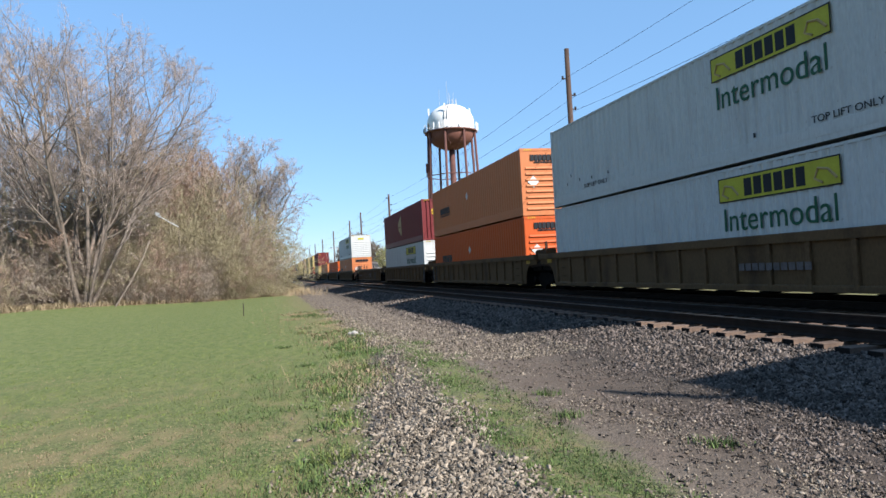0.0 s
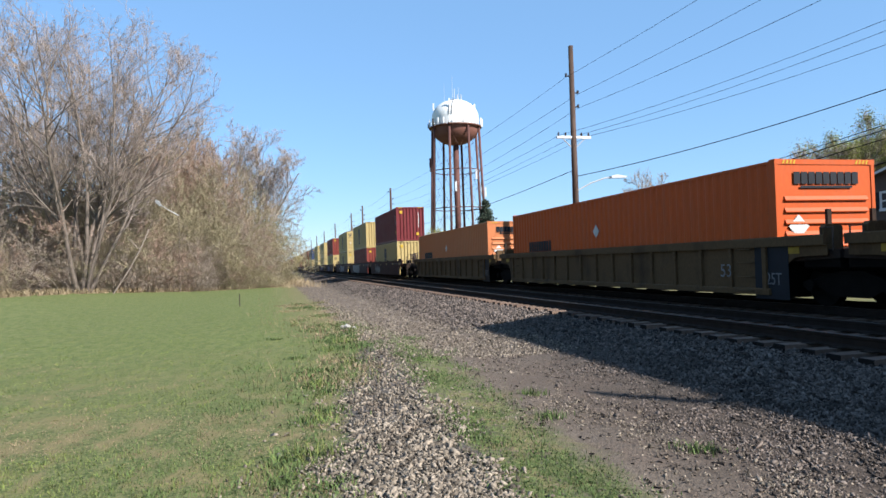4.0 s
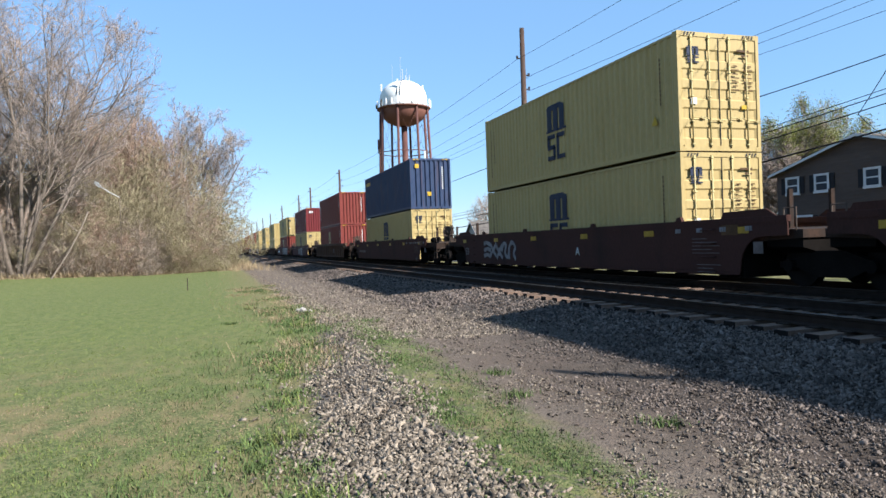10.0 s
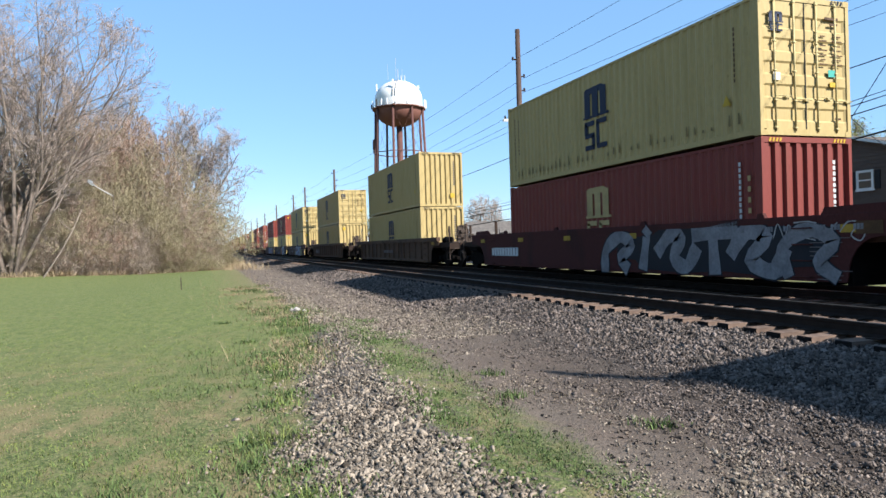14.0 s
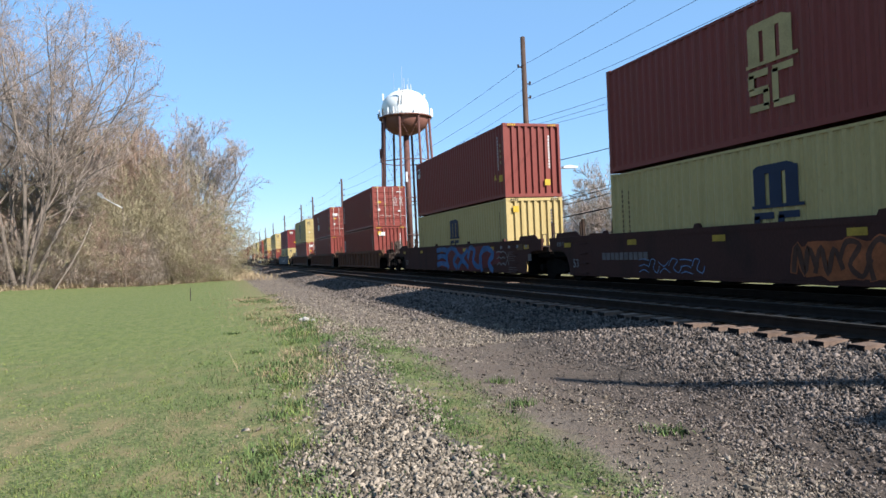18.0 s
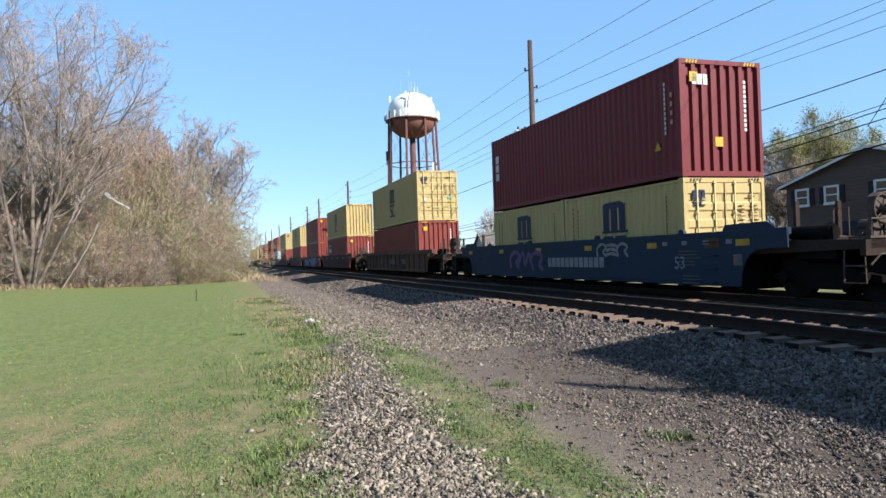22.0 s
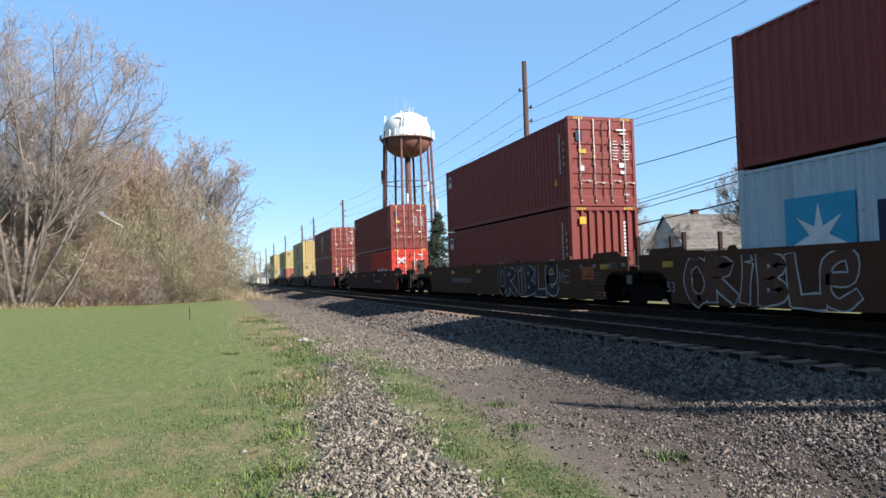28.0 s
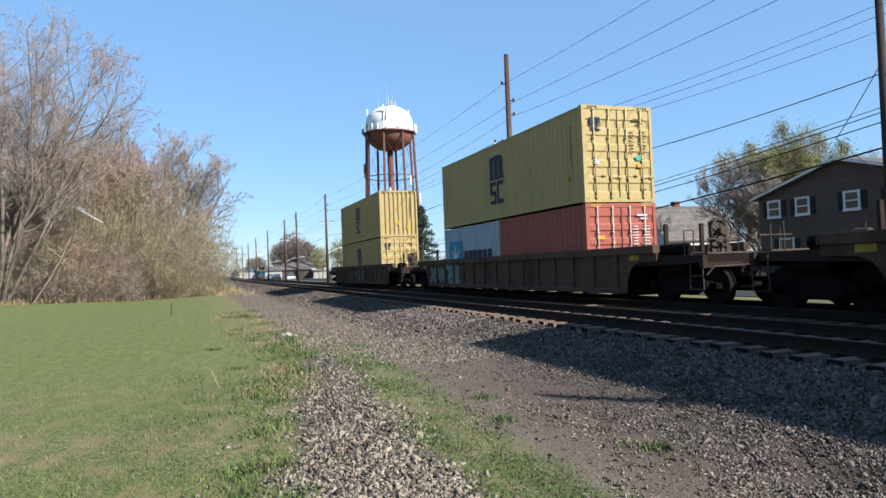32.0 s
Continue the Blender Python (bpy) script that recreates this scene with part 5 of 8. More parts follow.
    if not ribbed:
        for y in (-6.3, -2.4, 2.2, 6.1):
            part("stacking_lug", lambda: Shape().prism([(-0.12, 1.42), (0.12, 1.42), (0.07, 1.52), (-0.05, 1.53)], "x", -0.05, 0.03), paint_m, c, "worn lug on the top edge", at=(-1.44, y, 0), key="lug")
    for item in marks_w:
        item(c)
    return c


# ---- the train ----
SPEED = 24.23
MOVING = []


def w_num(y, z=0.72, size=0.42):
    return lambda c: letters("53", size, M_D_PALE, c, (-1.479, y, z), -1, "stencilled number 53", "number_lettering")


def w_load(y, z=0.55):
    return lambda c: (part("stencil_panel", lambda: plate(-0.5, 0.5, -0.62, 0.55), M_D_BLACK, c, "black stencil panel", at=(-1.41, y, 0.75), key="lp"),
                      letters("125T", 0.36, M_D_PALE, c, (-1.42, y, z), -1, "stencilled 125T", "load_lettering", wide=0.8))


def w_letter(ch, y):
    return lambda c: letters(ch, 0.36, M_D_WHITE, c, (-1.479, y, 0.72), -1, "white stencilled letter", "unit_letter")


def w_bars(y, n=10, z=0.75, wide=2.2, h=0.16, m=M_D_FAINT):
    return lambda c: tagged(part("car_number", word_bars(-wide / 2, wide / 2, -h / 2, h / 2, n), m, c, "row of stencilled marks", at=(-1.478, y, z)), kind="stuff")


def w_big(y, wide=2.4, h=0.7, m=M_D_PALE, x=-1.412):
    return lambda c: part("owner_mark", word_bars(-wide / 2, wide / 2, -h / 2, h / 2, 3), m, c, "three large faded blocks", at=(x, y, 0.75))


def w_spray(y0, y1, z0, z1, fill, edge, seed, n=5, ribbed=False, fat=1.0):
    """Graffiti with the given letters, or with n loose shapes that spell nothing."""
    text = n if isinstance(n, str) else "".join(random.Random(seed).choices("abcde", k=n))
    return lambda c: spray(c, y0, y1, z0, z1, fill, edge, seed, -1.41 if ribbed else -1.475, text, fat)


def w_scrawl(y0, y1, z0, z1, seed, n=5, m=None, ribbed=False):
    return w_spray(y0, y1, z0, z1, m or M_D_PALE, None, seed, n, ribbed, 0.24)


def w_blot(y, z, ry, rz, m, seed):
    return lambda c: blot(c, y, z, ry, rz, m, seed)


def w_text(text, y, z, size):
    return lambda c: letters(text, size, M_D_PALE, c, (-1.479, y, z), -1, "white stencilled lettering", "stencil_lettering")


def w_lines(y, z=0.9, n=5, wide=0.9):
    """A small block of stencilled lines, too small to read."""
    def f(c):
        rng = random.Random(int(y * 10) + n)
        s = Shape()
        for k in range(n):
            w = wide * rng.uniform(0.5, 1.0)
            s.box(-0.004, 0.002, wide / 2 - w, wide / 2, -k * 0.08, -k * 0.08 + 0.016)
        part("stencil_lines", s, M_D_FAINT, c, "small stencilled lines", at=(-1.477, y, z))
    return f


def w_plate(y, z, w, h, m=M_D_YELLOW, lab="dull yellow panel"):
    return lambda c: part("side_panel", plate(-w / 2, w / 2, -h / 2, h / 2), m, c, lab, at=(-1.477, y, z))


def w_data(y=-7.0):
    """The stencils that every smooth-sided car carries near its leading end."""
    def f(c):
        for g in (w_lines(y, 1.0, 5, 0.9), w_lines(y - 0.1, 0.42, 3, 0.8), w_small(y - 1.3), w_plate(y - 0.75, 1.18, 0.5, 0.22, M_D_OCHRE), w_plate(y - 1.55, 0.8, 0.26, 0.24, M_D_FAINT, "grey stencil panel")):
            g(c)
    return f


def w_small(y, m=M_D_PALE):
    def f(c):
        for k in range(4):
            part("stencil_mark", lambda: word_bars(-0.1, 0.1, -0.05, 0.05, 3), m, c, "small stencilled marks", at=(-1.479, y + k * 0.75, 1.2), key="sm")
    return f


RST = (M_W_RUST, "rusty brown")
TAN, BRN, RED, RIB, OCH, BLU = (M_W_TAN, "tan"), (M_W_BROWN, "dark brown"), (M_W_RED, "dark red"), (M_W_RIB, "weathered brown"), (M_W_OCHRE, "ochre"), (M_W_BLUE, "dark blue")
# middle of the unit along the track at the start, side, paint, top load, bottom loads (colour, leading end, marks), marks on the car
UNITS = [
    (-7.7, "rib", TAN, "Whj", ["Whj"], [w_bars(-3.5)]),
    (15.77, "rib", TAN, "Whj", ["Whj"], [w_bars(-3.5), w_load(-8.0)]),
    (35.20, "rib", TAN, "Fhs", ["Ohs"], [w_load(8.0)]),
    (54.70, "rib", TAN, "Ucu", ["Whj"], [w_load(-8.0)]),
    (74.20, "rib", TAN, "", [], [w_big(-1.2, 1.9, 0.42, M_D_FAINT), w_bars(6.0, 9), lambda c: part("service_panel", lambda: plate(-0.45, 0.45, -0.35, 0.35), M_D_BLACK, c, "black service panel", at=(-1.41, -4.6, 0.75), key="svc")]),
    (97.70, "rib", TAN, "Whj", ["Fhs"], [w_load(8.0)]),
    (117.2, "rib", TAN, "", ["Ohs"], [w_load(-8.0), w_num(-6.6)]),
    (137.0, "rib", TAN, "", ["Fhs"], [w_load(-8.0)]),
    (160.4, "flat", BRN, "Mc", ["Ycm"], [w_num(-8.0), w_small(-7.0), w_spray(2, 5, 0.3, 1.1, M_D_SILVER, M_D_BLACK, 4), w_data(-7.9)]),
    (179.6, "flat", BRN, "Ycm", ["Rcr"], [w_num(8.3), w_blot(2.0, 0.72, 3.4, 0.5, M_D_SILVER, 11), w_spray(-1.2, 5.2, 0.28, 1.2, M_D_PALE, M_D_BLACK, 7, "dbebd", False, 0.75), w_scrawl(-1.0, 5.0, 0.3, 1.1, 71, 6, M_D_BLACK), w_small(-8), w_data(-7.5)]),
    (199.4, "flat", BRN, "Ydm", ["Ycm"], [w_spray(-3.5, 1.5, 0.25, 1.2, M_D_PALE, M_D_BLACK, 9, 4), w_letter("B", 3.4), w_data(-7.3)]),
    (222.6, "flat", BRN, "Rcr", ["Ydm"], [w_num(8.1), w_spray(-2, 2.0, 0.4, 1.15, M_D_PURPLE, M_D_BLACK, 12), w_spray(-7, -5.5, 0.4, 0.9, M_D_PALE, M_D_BLACK, 13, 2), w_small(-8), w_data(-7.7)]),
    (242.2, "flat", BRN, "Ycm", ["Ydm"], [w_num(8.1), w_spray(-2.6, 1.5, 0.3, 1.1, M_D_PURPLE, M_D_BLACK, 15, 4), w_data(-7.4)]),
    (262.1, "flat", BRN, "Ydm", ["Ydm"], [w_num(8.0), w_letter("A", -1.5), w_spray(3, 6, 0.4, 1.1, M_D_PALE, M_D_BLACK, 17), w_data(-7.2)]),
    (285.75, "flat", BRN, "Nco", ["Ydm"], [w_bars(6.6, 8), w_small(-8), w_data(-7.8)]),
    (308.9, "rib", RIB, "Bcr", ["Bcm"], [w_bars(-3.5, 3, 0.8, 0.7, 0.35)]),
    (332.6, "flat", RED, "Mct", ["Ydm"], [w_num(-4.8), w_spray(-3.2, 0.8, 0.2, 1.2, M_D_PALE, M_D_BLACK, 21, 4), w_small(-6), w_data(-7.3)]),
    (356.3, "flat", RED, "Ydmk", ["Rcm"], [w_bars(6.2, 10, 0.75, 2.4, 0.3, M_D_WHITE), w_blot(-4.6, 0.8, 3.3, 0.52, M_D_BLACK, 6), w_spray(-8.0, -0.6, 0.29, 1.3, M_D_PALE, M_D_BLACK, 22, "dIbTbd", False, 1.45), w_scrawl(-8.6, -6.6, 0.9, 1.35, 72, 4, M_D_CHALK), w_small(-8), w_data(-7.9)]),
    (379.9, "rib", RIB, "Ycm", ["Ycm"], [w_bars(0, 6)]),
    (403.7, "rib", RIB, "Ydm", ["Ycm"], [w_bars(5.0, 8, 0.75, 2.2, 0.3)]),
    (427.4, "flat", BRN, "Ydmk", ["Ycm"], [w_blot(-2.6, 0.82, 2.7, 0.6, M_D_CRIMSON, 3), w_blot(0.0, 0.5, 0.62, 0.3, M_D_OLIVE, 4), w_blot(-5.35, 0.6, 0.75, 0.42, M_D_OLIVE, 5), w_spray(-4.95, -0.4, 0.27, 1.4, M_D_BLUEGREY, M_D_ICE, 26, "KOAST", False, 0.8), w_scrawl(-5.75, -4.95, 0.95, 1.38, 61, 2, M_D_ICE), w_spray(1.3, 1.95, 0.75, 1.25, M_D_PALE, None, 62, 2, False, 0.5), w_scrawl(3.6, 5.2, 0.95, 1.3, 63, 4, M_D_BLUEGREY), w_bars(3.4, 10, 0.72, 2.2, 0.16), w_num(7.8, 0.59, 0.36), w_text("125 T", 8.75, 1.2, 0.2), w_data(-6.9), w_plate(6.6, 0.6, 0.9, 0.4, M_D_BROWN, "brown stencil panel")]),
    (446.9, "flat", BRN, "Rcm", ["Ycm"], [w_spray(-5.8, -3.1, 0.26, 1.36, M_D_ICE, M_D_BLUEGREY, 30, "RTA"), w_blot(-1.6, 0.7, 1.15, 0.38, M_D_RUST, 7), w_spray(-2.6, -0.5, 0.3, 1.1, M_D_BROWN, M_D_RUST, 31, 4, False, 0.6), w_scrawl(2.0, 4.5, 0.3, 0.75, 29, 6, M_D_BLUEGREY), w_bars(5.2, 10, 0.8, 2.2, 0.2), w_num(7.8, 0.59, 0.36), w_text("125 T", 8.75, 1.2, 0.2), w_data()]),
    (466.5, "flat", BRN, "Rcf", ["Ycm"], [w_blot(-1.8, 0.8, 4.2, 0.55, M_D_CRIMSON, 9), w_spray(-5.2, 2.0, 0.27, 1.34, M_D_CYAN, M_D_BLACK, 33, 5), w_scrawl(-6.8, -5.6, 0.4, 1.1, 34, 3), w_num(7.8, 0.59, 0.36), w_data()]),
    (490.1, "rib", RST, "Rdr", ["Rct"], []),
    (509.7, "rib", RST, "Rdz", ["Rcr"], [w_load(-7.8)]),
    (529.4, "rib", RST, "Ydm", ["Rdt"], [w_load(-7.8)]),
    (553.1, "flat", BLU, "Mct", ["Ydm", "Ycm"], [w_num(-6.2), w_bars(-1.0, 12, 0.75, 3.6, 0.3, M_D_PALE), w_spray(1.2, 4.0, 0.5, 1.2, M_D_PURPLE, M_D_BLACK, 37, 3), w_spray(-4.0, -2.4, 0.9, 1.3, M_D_PALE, M_D_BLACK, 38, 3), w_data(-6.6)]),
    (576.75, "rib", RIB, "Ydm", ["Rc"], [w_bars(-0.5, 5, 0.8, 1.5, 0.3), w_bars(-3.4, 3, 0.8, 0.8, 0.3), w_bars(2.7, 2, 0.8, 0.5, 0.4)]),
    (600.5, "flat", BRN, "Ycm", ["Rcb"], [w_num(8.2), w_small(-8), w_data(-7.7)]),
    (620.1, "flat", BRN, "Rcr", ["Rcmx"], [w_spray(2.0, 6.2, 0.3, 1.2, M_D_CYAN, M_D_PALE, 41, 4, False, 1.15), w_spray(-4.2, -0.4, 0.27, 1.36, M_D_CYAN, M_D_PALE, 43, 4, False, 1.15), w_blot(0.8, 1.0, 0.9, 0.14, M_D_OLIVE, 8), w_scrawl(-5.6, -4.4, 0.45, 1.3, 42, 4, M_D_ICE), w_scrawl(-5.3, -4.4, 0.75, 1.05, 44, 3, M_D_ICE), w_plate(-7.9, 1.12, 0.55, 0.3), w_data(-6.6)]),
    (639.8, "flat", BRN, "Ycm", ["Rc"], [w_small(-8), w_data(-7.2)]),
    (664.1, "flat", BRN, "Ydm", ["Rc"], [w_num(8.2), w_data(-7.8)]),
    (684.2, "flat", OCH, "Bdm", ["Gda"], [w_spray(3.1, 7.6, 0.28, 1.34, M_D_BROWN, M_D_CHALK, 45, "ORIBLE", False, 1.05), w_scrawl(-4.6, -2.7, 0.75, 1.3, 46, 6), w_scrawl(-4.9, -4.2, 0.4, 0.8, 47, 4), w_plate(0.1, 0.78, 2.6, 0.7, M_D_BROWN, "dark brown panel"), w_big(0.1, 2.1, 0.44, M_D_PALE, -1.482), w_plate(-5.4, 1.15, 0.8, 0.34, M_D_RUST, "orange panel"), w_num(8.2, 0.6, 0.36)]),
    (703.7, "flat", OCH, "Bdf", ["Bcf"], [w_spray(-5.5, -0.6, 0.27, 1.36, M_D_BLACK, M_D_CHALK, 48, "ORIBLE", False, 1.05), w_scrawl(-6.3, -5.6, 0.6, 1.2, 49, 2), w_bars(3.7, 10, 0.8, 2.6, 0.2), w_plate(-7.4, 1.0, 0.7, 0.4, M_D_RUST, "orange panel"), w_data(-8.0)]),
    (727.3, "flat", BRN, "Bdf", ["Kdh", "Rcr"], [w_bars(-3, 8), w_data(-7.9)]),
    (751.4, "flat", BRN, "Bdm", ["Bd"], [w_bars(5, 8), w_data(-7.1)]),
    (775.1, "rib", RIB, "Ycm", ["Ydm"], [w_spray(0.6, 2.0, 0.5, 1.1, M_D_PALE, M_D_BLACK, 51, 2, True)]),
    (798.75, "rib", RIB, "Ydm", ["Sd", "Gca"], [w_spray(4.0, 7.8, 0.3, 1.2, M_D_PALE, M_D_TEAL, 52, 4, True)]),
    (822.6, "rib", RIB, "Ycm", ["Ydm"], [w_spray(-2, 3, 0.3, 1.1, M_D_SILVER, M_D_BLACK, 54, 4, True)]),
]


def train():
    rng = random.Random(11)
    for i, (mid, kind, (pm, word), top, low, mk) in enumerate(UNITS):
        ahead = mid - UNITS[i - 1][0] if i else 23
        behind = UNITS[i + 1][0] - mid if i + 1 < len(UNITS) else 23
        load = "empty" if not top and not low else "carrying one container" if not top else "carrying stacked containers"
        car = well_car(kind, pm, word, (TRACK_FAR, mid, RAIL), "C" if ahead > 21.5 else "A", "C" if behind > 21.5 else "A", mk, load)
        MOVING.append(car)
        base, h = RAIL + 0.21, 0
        for k, spec in enumerate(low):
            big = spec[0] in "WOFU"
            length, h = (16.154, 2.896) if big else (12.192, 2.896) if len(low) == 1 else (6.058, 2.591)
            y = mid if len(low) == 1 else mid + (k * 2 - 1) * 3.07
            MOVING.append(container(spec[0], spec[1], spec[2:], (TRACK_FAR, y, base), length, h, "in a well car", rng))
        if top:
            big = top[0] in "WOFU"
            MOVING.append(container(top[0], top[1], top[2:], (TRACK_FAR, mid, base + h + 0.025), 16.154 if big else 12.192, 2.896, "stacked on another", rng))




train()


def motions():
    """The whole train rolls towards the camera's side at one steady speed."""
    for ob in MOVING:
        x, y, z = ob.location
        walk(ob, [(0.0, pose(x, y, z)), (32.0, pose(x, y - SPEED * 32.0, z))])


# ---- trees ----
def tubes(segs, sides):
    """Arrays for many tapered branch pieces at once: rows p0(3) p1(3) r0 r1."""
    s = np.asarray(segs, dtype=float)
    p0, p1, r0, r1 = s[:, 0:3], s[:, 3:6], s[:, 6:7], s[:, 7:8]
    d = p1 - p0
    d /= np.maximum(np.linalg.norm(d, axis=1, keepdims=True), 1e-9)
    ref = np.where(np.abs(d[:, 2:3]) > 0.9, np.array([[1.0, 0, 0]]), np.array([[0, 0, 1.0]]))
    u = np.cross(d, ref)
    u /= np.linalg.norm(u, axis=1, keepdims=True)
    w = np.cross(d, u)
    vs = []
    for p, r in ((p0, r0), (p1, r1)):
        for k in range(sides):
            a = 2 * math.pi * k / sides
            vs.append(p + r * (u * math.cos(a) + w * math.sin(a)))
    v = np.stack(vs, 1)
    n = len(s)
    base = (np.arange(n) * 2 * sides)[:, None]
    fs = [np.concatenate([base + k, base + (k + 1) % sides, base + sides + (k + 1) % sides, base + sides + k], 1) for k in range(sides)]
    return v.reshape(-1, 3), np.stack(fs, 1).reshape(-1, 4)


def colonize(rng, stems, crown, step_len, kill, inertia, lift, rounds=90):
    """Branches that grow towards free room: stems (foot, direction, length) first, then shoots drawn to the points of the crown until they reach them."""
    P, par, root = [], [], []
    for k, (foot, d, length) in enumerate(stems):
        p, d = np.array(foot, float), np.array(d, float)
        d /= np.linalg.norm(d)
        P.append(p)
        par.append(-1)
        root.append(k)
        for _ in range(max(2, int(length / step_len))):
            d = d + rng.normal(0, 0.05, 3) + np.array([0, 0, 0.02])
            d /= np.linalg.norm(d)
            p = p + d * step_len
            par.append(len(P) - 1)
            P.append(p)
            root.append(k)
    P = np.array(P)
    D = np.zeros_like(P)
    for n in range(len(P)):
        D[n] = (P[n] - P[par[n]]) / step_len if par[n] >= 0 else (0, 0, 1)
    A = crown.copy()
    near = np.full(len(A), 1e9)
    who = np.zeros(len(A), int)
    fresh = np.arange(len(P))
    shoots = {}
    for _ in range(rounds):
        if not len(A) or not len(fresh):
            break
        dist = np.linalg.norm(A[:, None] - P[fresh][None], axis=2)
        m = dist.argmin(1)
        dm = dist[np.arange(len(A)), m]
        better = dm < near
        near[better], who[better] = dm[better], fresh[m[better]]
        keep = near > kill
        A, near, who = A[keep], near[keep], who[keep]
        pull = np.zeros_like(P)
        v = A - P[who]
        v /= np.maximum(np.linalg.norm(v, axis=1, keepdims=True), 1e-9)
        np.add.at(pull, who, v)
        act = np.unique(who)
        newp, newd = [], []
        for n in act:
            g = pull[n] / max(np.linalg.norm(pull[n]), 1e-9) + D[n] * inertia + np.array([0, 0, lift]) + rng.normal(0, 0.05, 3)
            g /= np.linalg.norm(g)
            if any(g.dot(h) > 0.93 for h in shoots.get(n, ())) or len(shoots.get(n, ())) > 2:
                continue
            shoots.setdefault(n, []).append(g)
            newp.append(P[n] + g * step_len)
            newd.append(g)
            par.append(int(n))
            root.append(root[n])
        if not newp:
            break
        fresh = np.arange(len(P), len(P) + len(newp))
        P, D = np.vstack([P, newp]), np.vstack([D, newd])
    return P, D, np.array(par), np.array(root)


def dome(rng, n, R, z0, z1, hollow=0.0, shift=(0, 0), cut=0.5):
    """Points that fill an egg-shaped crown from z0 to z1; cut lifts its underside towards the rim."""
    out = []
    zc, rz = (z0 + z1) / 2, (z1 - z0) / 2
    while len(out) < n:
        p = rng.uniform(-1, 1, 3)
        q = np.linalg.norm(p)
        r = math.hypot(p[0], p[1])
        lump = 1 + 0.1 * math.sin(5 * math.atan2(p[1], p[0]) + 3 * p[2]) - 0.1
        if q > lump or q < hollow * rng.random() or (p[2] + 1) / 2 < cut * r * r:
            continue
        out.append((p[0] * R + shift[0] * (p[2] + 1) / 2, p[1] * R + shift[1] * (p[2] + 1) / 2, zc + p[2] * rz))
    return np.array(out)


def twigs(rng, P, D, par, r, thin, per, length, least, fork=True):
    """Fine twigs along the thin branches; gives their pieces and tips."""
    idx = np.nonzero((r < thin) & (par >= 0))[0]
    idx = np.repeat(idx, per)
    idx = idx[rng.random(len(idx)) < 0.85]
    n = len(idx)
    side = rng.normal(0, 1, (n, 3))
    d = D[idx]
    side -= d * (side * d).sum(1, keepdims=True)
    side /= np.linalg.norm(side, axis=1, keepdims=True)
    a = rng.uniform(0.35, 0.95, (n, 1))
    g = d * np.cos(a) + side * np.sin(a) + np.array([[0, 0, 0.15]])
    L = length * rng.uniform(0.4, 1.2, (n, 1))
    p0 = P[idx]
    p1 = p0 + g * L * 0.55
    p2 = p1 + (g + rng.normal(0, 0.2, (n, 3)) + np.array([[0, 0, 0.18]])) * L * 0.5
    w = np.full((n, 1), least)
    rows = [np.hstack([p0, p1, w, w * 0.85]), np.hstack([p1, p2, w * 0.85, w * 0.5])]
    tips = [p2]
    if fork:
        p3 = p1 + (g + rng.normal(0, 0.5, (n, 3))) * L * 0.4
        rows.append(np.hstack([p1, p3, w * 0.7, w * 0.45]))
        tips.append(p3)
    return np.vstack(rows), np.vstack(tips)


